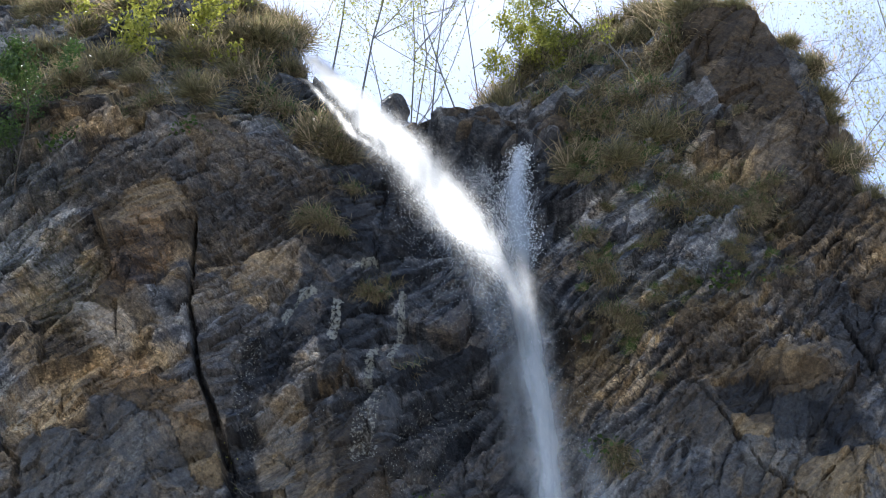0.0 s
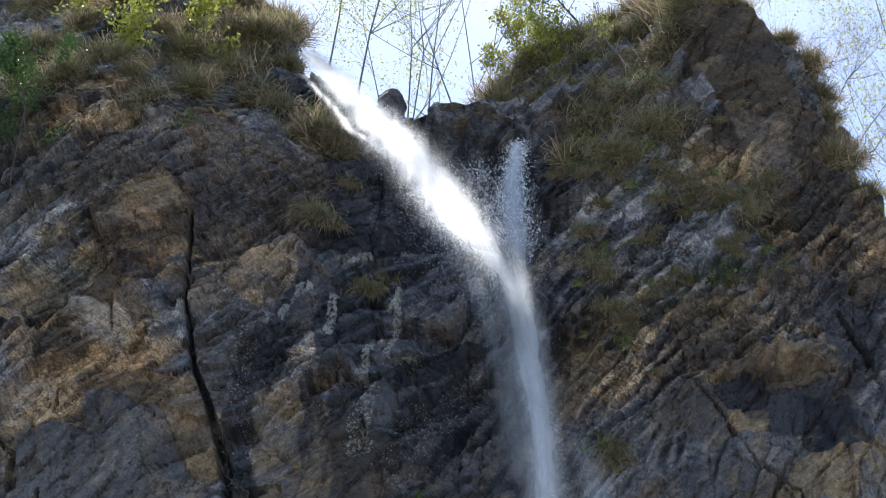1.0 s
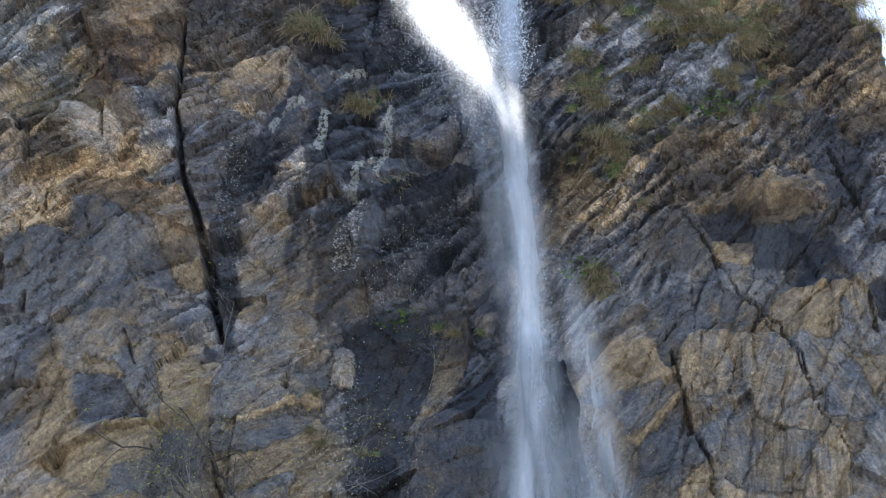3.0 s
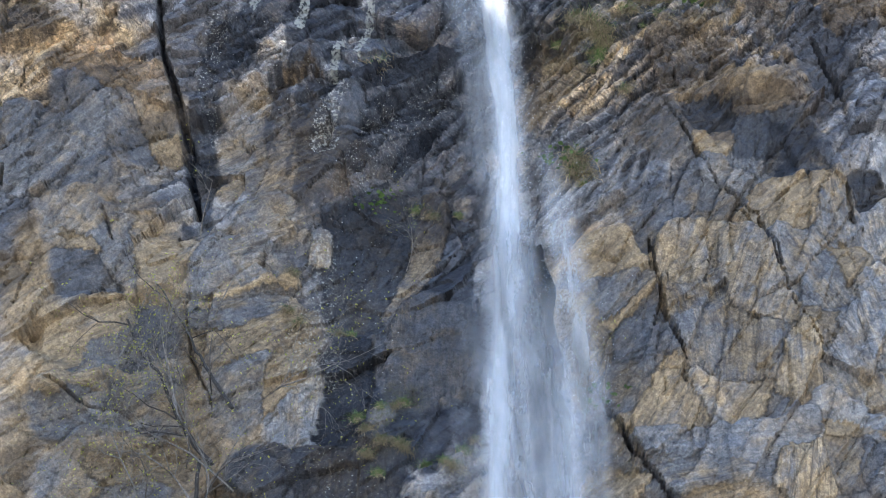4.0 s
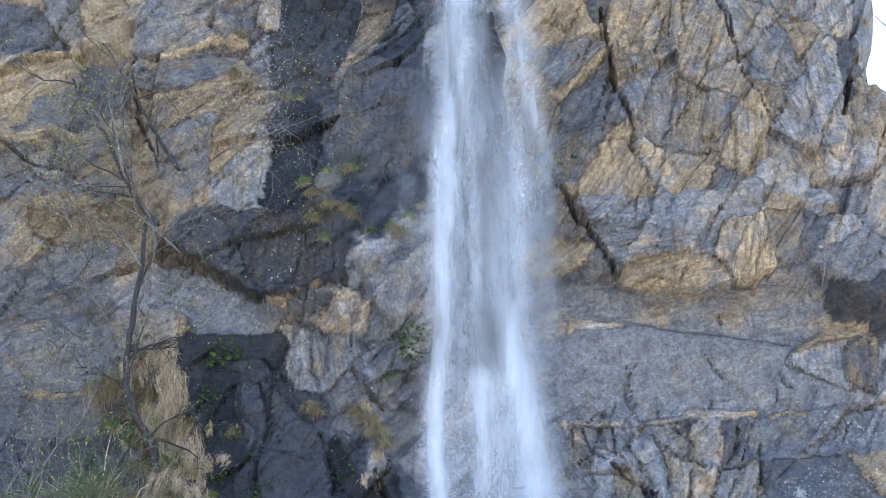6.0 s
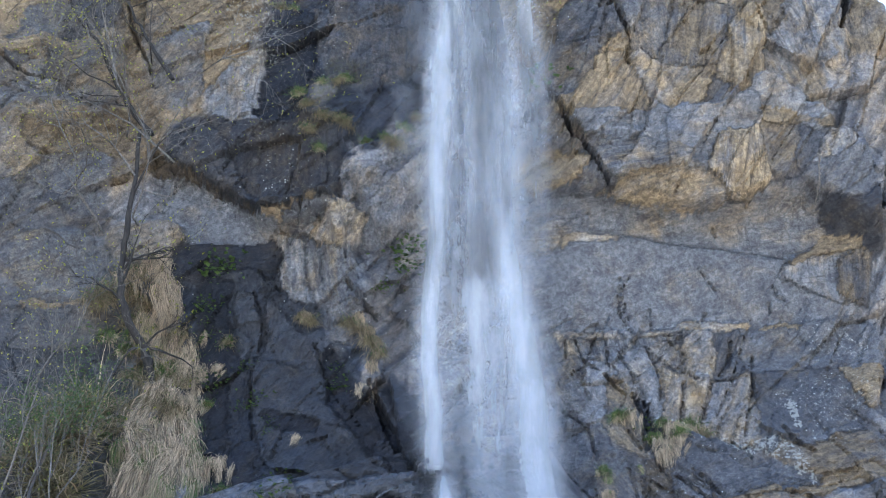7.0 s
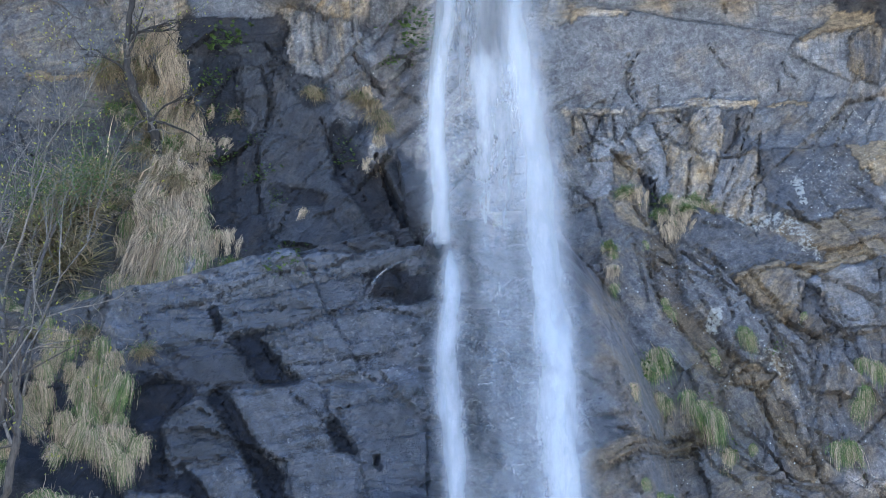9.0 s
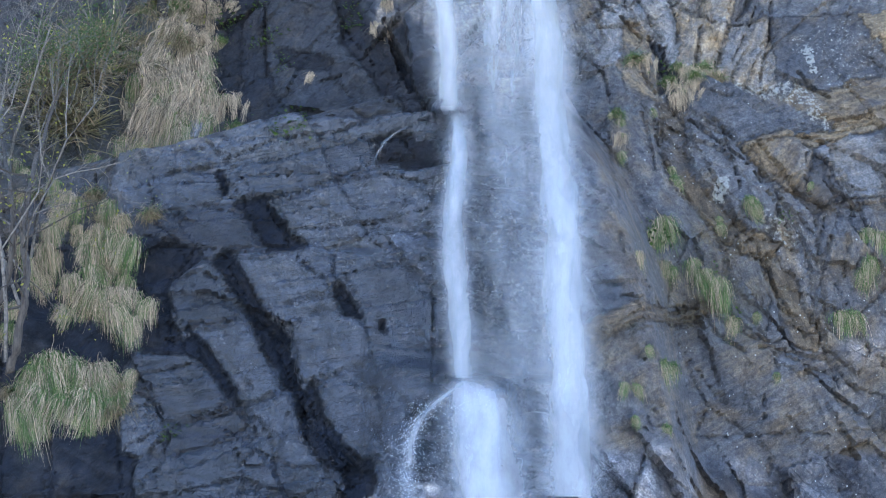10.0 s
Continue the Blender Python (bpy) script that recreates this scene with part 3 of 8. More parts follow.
    saw = n - np.floor(n)
    y += low * ease(2.6, 1.2, x) * (0.09 * (saw - 0.5) - 0.06 * ease(0.05, 0, saw) * ease(-0.1, 0.3, cloudy(x / 0.8, z / 0.8, 2, 79)))
    y += 0.022 * cloudy(x / 0.4, z / 0.4, 4, 12) * (0.35 + 0.65 * rough)
    calm = np.maximum(calm, 0.45 * middle)
    return y, bed, calm, (1 - low) * np.clip(0.1 + (0.45 + 0.35 * steep) * middle * rough + 0.65 * thin + 0.45 * ease(17, 22, z), 0, 1)


def cliff_face():
    y, bed, calm, layered = cliff_relief()
    out = outside(GX + 0.12 * cloudy(GX / 0.8, GZ / 0.8, 3, 61), GZ + 0.15 * cloudy(GX / 0.7, GZ / 0.7, 3, 71))
    back = 3.0 * (np.sqrt(out ** 2 + 0.04) + out)
    cut = np.zeros_like(GX)
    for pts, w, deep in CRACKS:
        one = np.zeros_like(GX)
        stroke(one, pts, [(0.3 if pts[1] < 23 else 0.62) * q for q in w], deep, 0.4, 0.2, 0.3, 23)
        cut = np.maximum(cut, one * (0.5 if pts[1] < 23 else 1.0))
    for pts, w, deep in SPLITS:
        one = np.zeros_like(GX)
        stroke(one, pts, w, deep, 0.45, 0.5, 0.10, 27)
        cut = np.maximum(cut, one)
    shelf = np.zeros_like(GX)
    for pts, w, high in LEDGES:
        one = np.zeros_like(GX)
        stroke(one, pts, w, high, 0.2, 0.5, 0.5, 29)
        shelf = np.maximum(shelf, one)
    fields = [np.zeros_like(GX) for _ in range(5)]
    wet, rust, lichen, warm, moss = fields
    for field, table in zip(fields, (WET, RUST, LICHEN, WARM, MOSS)):
        for pts, w, strength in table:
            if table is LICHEN and max(w) < 0.4:
                stroke(field, pts, [0.8 * v for v in w], strength, 0.38, 0.12, 0.16, 5, 4.5 if pts[1] > 17 else 1.3)
            elif table is WET:
                stroke(field, pts, w, strength, 0.6, 0.15, 0.3, 3, 3.5)
            else:
                stroke(field, pts, w, strength, 0.5, 0.4, 0.7)
    a = radians(42)
    along, across = GX * math.cos(a) + GZ * math.sin(a), GZ * math.cos(a) - GX * math.sin(a)
    grime = cloudy(along / 1.6, across / 0.35, 4, 55) + 0.7 * cloudy(GX / 2.4, GZ / 2.4, 2, 56)
    wet = np.maximum(wet, (0.15 + 0.38 * ease(17, 23, GZ)) * ease(-0.22, 0.22, grime))
    # crack depth counts as wetness: paints the crevices' shade into the colour
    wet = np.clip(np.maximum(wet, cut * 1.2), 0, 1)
    warm = np.clip(warm + 0.5 * bed + 0.28 * cloudy(GX / 2.6, GZ / 2.6, 3, 31), 0, 1)
    moss = np.clip(np.maximum(moss, ease(-0.5, 0.6, out + 0.4 * cloudy(GX / 0.6, GZ / 0.6, 3, 33))), 0, 1)
    for corners, strength in AREAS:
        r, c, deep, mid = within(corners, 0.45, 43)
        wet[r, c] = np.maximum(wet[r, c], strength * ease(-0.06, 0.10, deep))
    plate = 0.6 * ease(7.6, 9.2, GZ) * ease(23.0, 20.5, GZ)      # smooth broken faces, with no grit
    turn, band, crease = np.full_like(GX, 41.0), np.full_like(GX, 0.5), np.zeros_like(GX)
    turn = turn + 22 * ((GX > 2.4) & (GZ < 21)) - 30 * (GZ < 9.1)
    near, rise, own = np.full_like(GX, -9.0), np.zeros_like(GX), np.full_like(GX, -1)
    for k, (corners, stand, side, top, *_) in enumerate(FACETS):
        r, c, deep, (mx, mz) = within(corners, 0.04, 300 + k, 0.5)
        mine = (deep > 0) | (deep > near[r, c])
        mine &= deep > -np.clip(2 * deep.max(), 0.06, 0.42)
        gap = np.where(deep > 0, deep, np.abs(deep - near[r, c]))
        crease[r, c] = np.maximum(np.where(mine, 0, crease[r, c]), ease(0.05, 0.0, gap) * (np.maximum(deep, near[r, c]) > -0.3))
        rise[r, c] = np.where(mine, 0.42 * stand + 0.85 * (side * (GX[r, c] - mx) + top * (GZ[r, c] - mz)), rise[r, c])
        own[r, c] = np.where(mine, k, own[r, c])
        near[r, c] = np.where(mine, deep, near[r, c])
    m = ease(-0.40, -0.16, near)
    for axis in (0, 1, 0, 1):
        rise = (np.roll(rise, 1, axis) + rise + np.roll(rise, -1, axis)) / 3
    y = y * (1 - 0.5 * np.maximum(plate, m) * (1 - 0.9 * ease(21, 24, GZ))) + m * rise
    crease = crease * np.maximum(ease(-0.05, 0.4, cloudy(GX / 0.6, GZ / 0.6, 3, 310)), 0.9 * ease(9, 8.4, GZ))
    y = y - (0.03 + 0.03 * ease(9, 8.4, GZ)) * crease
    # the colours of a face run a little past its edges
    i, j = np.indices(GX.shape)
    i = np.clip(i + (0.13 / STEP * cloudy(GX / 0.35, GZ / 0.35, 4, 331)).astype(int), 0, GX.shape[0] - 1)
    j = np.clip(j + (0.13 / STEP * cloudy(GX / 0.35, GZ / 0.35, 4, 341)).astype(int), 0, GX.shape[1] - 1)
    drawn, m = own[i, j].astype(int), m[i, j] * (own[i, j] >= 0)
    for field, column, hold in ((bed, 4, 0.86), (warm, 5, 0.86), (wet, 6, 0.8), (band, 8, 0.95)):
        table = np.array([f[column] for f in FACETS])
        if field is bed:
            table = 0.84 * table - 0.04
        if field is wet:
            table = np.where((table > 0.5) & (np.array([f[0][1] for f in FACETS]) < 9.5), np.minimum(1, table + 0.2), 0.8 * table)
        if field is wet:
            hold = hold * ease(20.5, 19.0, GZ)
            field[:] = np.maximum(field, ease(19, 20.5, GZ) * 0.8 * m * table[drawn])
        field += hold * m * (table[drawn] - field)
    turn = np.where(drawn >= 0, np.array([f[7] for f in FACETS])[drawn], turn)
    plate = np.maximum(plate, m * (1 - 0.8 * ease(21, 24, GZ)) )
    calm = np.maximum(calm, 0.3 * plate)
    for corners, stand, tone, heat, side, top, damp in SLABS:
        r, c, deep, (mx, mz) = within(corners, 0.035)
        m = ease(-0.02, 0.03, deep)
        flat = 0.5 * stand + 0.8 * side * (GX[r, c] - mx) + 0.8 * top * (GZ[r, c] - mz)
        y[r, c] = y[r, c] * (1 - 0.45 * m) + m * flat
        calm[r, c] = np.maximum(calm[r, c], 0.35 * m)
        r, c, deep, _ = within(corners, 0.3, 17)
        m = ease(-0.06, 0.10, deep)
        bed[r, c] += 0.45 * m * (tone - bed[r, c])
        warm[r, c] += 0.55 * m * (heat - warm[r, c])
        if damp is not None:
            wet[r, c] = wet[r, c] * (1 - 0.8 * m) + 0.8 * m * damp
    y = y + 0.016 * (hashed(GX / STEP, GZ / STEP, 911) - 0.5) * (1 - 0.5 * np.clip(calm, 0, 1))
    # the same painted crevice shade again, over the faces and slabs
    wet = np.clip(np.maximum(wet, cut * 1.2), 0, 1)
    wet = np.minimum(wet, 1 - 0.2 * ease(16.5, 19, GZ) * (cut < 0.2))
    Y = form(GX, GZ) - y + back + cut - shelf
    keep = (out < 2.2).ravel()
    keep &= (np.abs(GX + 0.8) < 8.0 + 0.125 * np.maximum(GZ, 0)).ravel()
    quads = lattice(*GX.shape)
    quads = quads[keep[quads].all(1)]
    number = np.cumsum(keep) - 1
    me = sheet("cliff", np.stack((GX.ravel(), Y.ravel(), GZ.ravel()), 1)[keep], number[quads], ROCK, False)
    for name, bands, last in (("stain_shade", (wet, rust, lichen), wet * ease(16, 11, GZ) * (0.3 + 0.7 * ease(9.0, 7.8, GZ)) * ease(0.12, 0.5, bed) * np.clip(1 - 3 * cut, 0, 1)), ("bed", (bed, warm, moss), np.clip(calm * 1.35, 0, 1))):
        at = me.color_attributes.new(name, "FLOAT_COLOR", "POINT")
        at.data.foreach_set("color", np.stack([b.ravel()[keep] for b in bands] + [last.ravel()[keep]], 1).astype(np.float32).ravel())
    a = np.radians(turn)
    lie = np.stack([v.ravel()[keep] for v in (GX * np.cos(a) + GZ * np.sin(a), 0.4 * Y, GZ * np.cos(a) - GX * np.sin(a))], 1)
    me.attributes.new("lie", "FLOAT_VECTOR", "POINT").data.foreach_set("vector", lie.astype(np.float32).ravel())
    at = me.color_attributes.new("plate", "FLOAT_COLOR", "POINT")
    at.data.foreach_set("color", np.stack([v.ravel()[keep] for v in (plate, band, crease, 0 * plate)], 1).astype(np.float32).ravel())
    me.attributes.new("layered", "FLOAT", "POINT").data.foreach_set("value", layered.ravel()[keep].astype(np.float32))
    tagged(new("cliff", me), "layered grey and ochre schist cliff with wet black runs", "cliff", kind="structure")
    return Y


def face(x, z):
    """The y of the built rock at x and z."""
    c, r = (x - CORNER[0]) / STEP, (z - CORNER[1]) / STEP
    i, j = int(np.clip(r, 0, GX.shape[0] - 2)), int(np.clip(c, 0, GX.shape[1] - 2))
    return float(CLIFF_Y[i:i + 2, j:j + 2].mean())


# runs and patches: the line of x, z, its half widths, and the strength
WET, RUST, LICHEN, WARM, MOSS, SMOOTH, SLATY, CRACKS, LEDGES, SLABS, AREAS, SPLITS = [[] for _ in range(12)]


def mark(table, *what):
    table.append(what)


def slab(corners, out, tone, warm, side=0.0, top=0.0, wet=None):
    """A flat-faced block with these corners: how far out, its tone and warmth, and how its face leans sideways and at its top."""
    SLABS.append((corners, out, tone, warm, side, top, wet))


FACETS = []


def facet(corners, out, side, top, tone, warm, wet, angle, streak):
    """One broken face of the rock: how far it stands out, how it leans, its tone, warmth and wetness, and how its
    streaks run. In grooves and holes full wetness paints the shade.
    """
    FACETS.append((corners, out, side, top, tone, warm, wet, angle, streak))


# wet
mark(WET, (-0.38, 30.24, -0.68, 27.74, -0.97, 24.96, -1.35, 22.28, -1.19, 23.67, -1.30, 19.88, -0.75, 15.77), (1.5, 1.8, 2.0, 1.9, 1.6, 1.3, 1.0), 0.9)
mark(WET, (-3.15, 28.05, -2.85, 26.16, -3.42, 24.76), (0.6, 0.9, 0.5), 0.9)
mark(WET, (-3.99, 25.45, -4.53, 24.43, -5.05, 23.22, -5.23, 22.09, -5.09, 20.80, -5.12, 20.89, -5.01, 20.02), (0.4, 0.55, 0.3, 0.28, 0.25, 0.22, 0.1), 1.0)
mark(WET, (-2.93, 20.74, -2.37, 22.76, -1.99, 24.70), (0.35, 0.5, 0.5), 0.95)
mark(WET, (-1.84, 23.40, -2.33, 20.84, -2.60, 19.08, -2.28, 16.99, -2.57, 15.37), (0.6, 0.45, 0.35, 0.3, 0.4), 0.95)
mark(WET, (-2.74, 14.83, -2.17, 13.92), (0.9, 0.8), 0.9)
mark(WET, (-3.36, 12.19, -2.77, 11.02, -1.88, 9.65, -0.68, 9.88), (0.8, 1.2, 1.3, 0.9), 0.95)
mark(WET, (-3.55, 6.59, -1.61, 6.92, -0.10, 6.95, 1.21, 7.58), (1.5, 2.0, 2.0, 1.2), 0.85)
mark(WET, (-3.25, 4.25, -1.32, 4.71, 0.85, 5.01, 1.73, 5.90), (2.0, 2.2, 2.0, 1.2), 0.85)
mark(WET, (2.58, 8.94, 2.98, 6.99, 3.05, 4.33, 4.62, 3.97), (0.8, 1.0, 1.5, 1.8), 0.6)
mark(WET, (6.30, 12.34, 6.03, 11.37, 5.61, 10.17), (0.7, 0.9, 0.8), 0.6)
mark(WET, (6.20, 21.08, 5.52, 21.50), (0.4, 0.35), 0.7)
mark(WET, (4.52, 22.00, 5.19, 21.63), (0.5, 0.5), 0.7)
mark(WET, (1.73, 28.99, 1.04, 27.09, 1.38, 24.70), (0.5, 0.5, 0.7), 0.6)
# rust
mark(RUST, (-4.21, 14.34, -3.77, 14.15, -3.26, 13.80, -2.87, 13.50), (0.02, 0.03, 0.035, 0.03), 0.6)
mark(RUST, (-2.48, 13.40, -1.98, 13.50, -1.58, 13.65), (0.04, 0.05, 0.03), 0.7)
mark(RUST, (1.84, 14.20, 2.41, 14.13), (0.2, 0.14), 0.9)
mark(RUST, (1.90, 18.97, 2.71, 19.08), (0.4, 0.3), 0.7)
mark(RUST, (5.06, 19.97, 5.92, 20.18), (0.5, 0.4), 0.7)
mark(RUST, (2.17, 13.23, 3.03, 13.30, 3.21, 13.20), (0.04, 0.04, 0.03), 0.6)
mark(RUST, (2.01, 11.36, 4.04, 11.57, 6.06, 11.61), (0.03, 0.035, 0.03), 0.5)
mark(LICHEN, (1.83, 11.38, 2.94, 11.45, 4.31, 11.58, 5.23, 11.62, 6.05, 11.59), (0.03, 0.03, 0.04, 0.03, 0.02), 0.8)
mark(RUST, (4.32, 8.28, 5.62, 8.60, 6.58, 8.81), (0.2, 0.2, 0.2), 0.7)
mark(RUST, (-7.53, 23.24, -6.33, 22.39), (0.6, 0.4), 0.5)
mark(RUST, (-7.39, 23.09, -6.24, 22.66), (0.7, 0.4), 0.5)
mark(RUST, (-7.81, 25.62, -7.16, 27.17), (0.5, 0.5), 0.5)
# lichen
mark(LICHEN, (-3.94, 26.19, -4.28, 25.28), (0.26, 0.2), 1.0)
mark(LICHEN, (-2.92, 26.99, -2.59, 27.18), (0.16, 0.14), 1.0)
mark(LICHEN, (-3.29, 25.79, -3.42, 24.59), (0.12, 0.12), 1.0)
mark(LICHEN, (-2.02, 26.37, -2.11, 25.34, -2.32, 24.26), (0.09, 0.12, 0.1), 1.0)
mark(LICHEN, (-2.59, 24.68, -2.76, 23.67), (0.12, 0.14), 1.0)
mark(LICHEN, (-2.67, 22.95, -2.90, 21.90), (0.3, 0.35), 0.8)
mark(LICHEN, (-4.99, 24.77, -5.15, 23.21, -4.85, 21.44), (0.3, 0.3, 0.15), 0.7)
mark(LICHEN, (4.83, 9.24, 5.40, 9.07, 5.55, 8.64), (0.12, 0.2, 0.14), 0.85)
mark(LICHEN, (3.99, 7.61, 3.89, 7.34), (0.12, 0.1), 1.0)
mark(LICHEN, (4.49, 6.99, 4.86, 6.74), (0.25, 0.2), 0.8)
mark(LICHEN, (0.38, 10.87, 0.81, 10.43), (0.7, 0.7), 0.75)
mark(LICHEN, (-2.61, 14.67, -1.96, 13.69), (0.6, 0.5), 0.6)
mark(LICHEN, (-2.31, 21.13, -1.64, 22.75, -0.48, 23.70), (0.5, 0.5, 0.4), 0.65)
mark(LICHEN, (-2.88, 19.58, -2.92, 16.53), (0.35, 0.4), 0.7)
mark(LICHEN, (3.42, 8.92, 3.82, 7.52, 5.44, 5.66), (0.8, 1.2, 1.6), 0.5)
mark(LICHEN, (3.11, 8.78, 3.97, 5.23, 4.97, 3.67), (0.8, 1.6, 1.6), 0.4)
mark(LICHEN, (-2.37, 20.82, -1.87, 17.09, -2.15, 13.97), (0.7, 0.5, 0.9), 0.45)
mark(LICHEN, (-4.58, 25.08, -4.60, 22.31, -2.99, 23.48), (0.7, 0.5, 0.8), 0.5)
mark(LICHEN, (-9.43, 22.61, -9.61, 23.16), (0.4, 0.4), 0.8)
mark(LICHEN, (3.45, 25.60, 4.40, 26.49), (0.6, 0.6), 0.55)
mark(LICHEN, (5.38, 10.06, 5.99, 10.20, 6.55, 10.34, 6.11, 9.54), (0.25, 0.4, 0.35, 0.4), 0.66)
mark(LICHEN, (6.19, 11.30, 6.55, 11.23, 6.85, 11.16), (0.3, 0.35, 0.25), 0.7)
mark(LICHEN, (4.39, 9.31, 4.83, 9.16, 5.26, 9.32, 5.42, 8.95), (0.1, 0.14, 0.16, 0.12), 0.85)
mark(LICHEN, (5.54, 9.95, 5.58, 9.62), (0.12, 0.12), 1.0)
mark(LICHEN, (2.49, 10.68, 2.51, 10.08), (0.4, 0.4), 0.35)
mark(LICHEN, (3.73, 9.09, 4.40, 9.01), (0.5, 0.5), 0.5)
mark(LICHEN, (-3.98, 12.71, -3.60, 12.38, -3.00, 12.78), (0.4, 0.4, 0.4), 0.3)
mark(LICHEN, (-2.37, 12.14, -1.82, 12.14, -1.32, 12.00), (0.4, 0.4, 0.4), 0.3)
mark(LICHEN, (-1.38, 11.41, -0.59, 11.79, -0.52, 11.06), (0.5, 0.45, 0.4), 0.35)
mark(LICHEN, (-4.03, 12.19, -3.81, 11.21), (0.3, 0.3), 0.3)
# warm
mark(WARM, (4.01, 18.30, 4.15, 15.81, 5.77, 15.25), (1.2, 1.2, 0.9), 0.5)
mark(WARM, (-6.91, 18.27, -4.66, 17.61, -6.35, 15.67), (1.6, 1.4, 1.4), 0.6)
mark(WARM, (-6.75, 14.62, -5.56, 14.48, -3.59, 16.73), (1.2, 1.0, 0.9), 0.5)
mark(WARM, (2.11, 18.54, 2.18, 16.42, 4.89, 14.65), (0.8, 0.8, 1.2), 0.5)
mark(WARM, (-7.30, 27.80, -5.08, 29.20, -5.62, 27.09), (1.6, 1.6, 1.4), 0.5)
mark(WARM, (5.49, 33.12, 6.48, 29.37, 7.19, 25.88), (1.4, 1.6, 1.6), 0.6)
mark(WARM, (-3.73, 22.54, -3.32, 21.46), (0.9, 1.0), 0.4)
mark(WARM, (3.87, 18.86, 5.46, 19.38), (1.3, 1.3), 0.6)
mark(WARM, (1.69, 23.38, 3.82, 22.92, 5.46, 22.99), (1.2, 1.6, 1.4), 0.4)
mark(WARM, (2.94, 7.77, 4.03, 6.05, 4.62, 4.04), (1.0, 1.8, 1.8), 0.4)
mark(WARM, (2.17, 10.90, 4.33, 10.40), (0.7, 0.9), 0.6)
mark(WARM, (-9.26, 25.09, -7.52, 23.39, -8.89, 21.72, -6.76, 21.46), (1.2, 1.2, 1.2, 1.0), 0.55)
mark(WARM, (-9.30, 31.60, -6.57, 30.78, -7.94, 28.61), (1.3, 1.2, 1.2), 0.55)
# moss
mark(MOSS, (-10.30, 30.60, -9.52, 27.61, -8.49, 25.54), (1.0, 1.2, 0.8), 0.7)
mark(MOSS, (2.47, 28.97, 3.79, 27.88, 5.38, 26.74), (0.9, 1.0, 0.8), 0.9)
mark(MOSS, (3.38, 32.32, 3.46, 29.93), (1.6, 1.2), 0.8)
mark(MOSS, (-6.31, 33.93, -4.38, 33.22, -3.36, 31.17), (1.6, 1.2, 0.7), 0.8)
mark(MOSS, (-9.55, 34.90, -7.65, 32.64), (1.6, 1.3), 0.6)
mark(MOSS, (-4.89, 10.30, -5.36, 8.85, -5.83, 8.97), (1.2, 1.6, 1.6), 0.7)
mark(MOSS, (-1.46, 15.86, -1.64, 15.36), (0.4, 0.4), 0.7)
mark(MOSS, (3.32, 6.30, 3.68, 5.82), (0.8, 0.8), 0.4)
mark(MOSS, (4.49, 24.93, 1.93, 24.42), (0.7, 0.9), 0.5)
# smooth
mark(SMOOTH, (2.24, 12.52, 4.11, 12.58, 6.33, 12.73), (0.8, 0.95, 0.8))
mark(SMOOTH, (-3.95, 13.29, -3.02, 13.08), (0.5, 0.5))
mark(SMOOTH, (-2.43, 6.58, -0.55, 6.62, 0.96, 6.91), (1.6, 1.8, 1.4))
mark(SMOOTH, (-3.11, 4.25, -1.32, 4.71, 0.85, 4.71), (1.6, 1.8, 1.4))
# slaty
mark(SLATY, (-7.62, 29.13, -5.43, 29.12, -4.25, 29.88, -5.05, 26.90), (1.3, 1.6, 1.2, 1.3))
mark(SLATY, (2.51, 25.44, 3.32, 23.24, 1.90, 22.45, 5.09, 23.91), (1.5, 1.7, 1.4, 1.4))
mark(SLATY, (2.67, 21.56, 1.96, 20.08), (0.9, 0.9))
mark(SLATY, (-3.73, 22.83, -4.41, 24.10), (0.8, 0.7))
mark(SLATY, (7.26, 27.29, 6.52, 25.45), (1.0, 1.2))
# cracks; their depth also paints shade into the colour
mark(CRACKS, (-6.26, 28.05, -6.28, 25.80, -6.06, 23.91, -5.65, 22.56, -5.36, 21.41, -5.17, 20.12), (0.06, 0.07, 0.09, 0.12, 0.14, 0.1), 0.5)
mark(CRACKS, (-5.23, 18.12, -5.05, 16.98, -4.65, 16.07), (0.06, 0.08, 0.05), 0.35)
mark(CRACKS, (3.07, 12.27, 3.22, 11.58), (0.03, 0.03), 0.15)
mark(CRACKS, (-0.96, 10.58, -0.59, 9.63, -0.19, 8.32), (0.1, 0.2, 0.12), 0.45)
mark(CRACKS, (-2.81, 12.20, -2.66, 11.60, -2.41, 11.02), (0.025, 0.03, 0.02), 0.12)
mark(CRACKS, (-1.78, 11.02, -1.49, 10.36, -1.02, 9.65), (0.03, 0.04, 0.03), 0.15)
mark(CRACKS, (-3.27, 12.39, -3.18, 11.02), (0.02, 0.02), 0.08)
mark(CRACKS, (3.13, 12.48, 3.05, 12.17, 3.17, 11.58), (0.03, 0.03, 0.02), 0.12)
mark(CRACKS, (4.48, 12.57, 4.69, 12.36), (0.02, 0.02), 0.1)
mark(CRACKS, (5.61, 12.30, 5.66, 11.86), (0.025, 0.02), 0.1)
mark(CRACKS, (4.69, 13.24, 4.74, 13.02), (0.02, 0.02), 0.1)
# next one: the left overhang's shadow line, cut and darkened like a crack
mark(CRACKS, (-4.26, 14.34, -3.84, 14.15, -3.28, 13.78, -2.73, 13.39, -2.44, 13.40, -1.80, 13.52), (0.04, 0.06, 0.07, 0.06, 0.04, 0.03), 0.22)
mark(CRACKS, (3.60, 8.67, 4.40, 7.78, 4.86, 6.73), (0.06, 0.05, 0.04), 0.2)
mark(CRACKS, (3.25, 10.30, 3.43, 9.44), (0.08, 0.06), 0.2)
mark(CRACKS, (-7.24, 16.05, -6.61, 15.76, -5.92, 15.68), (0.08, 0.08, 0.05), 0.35)
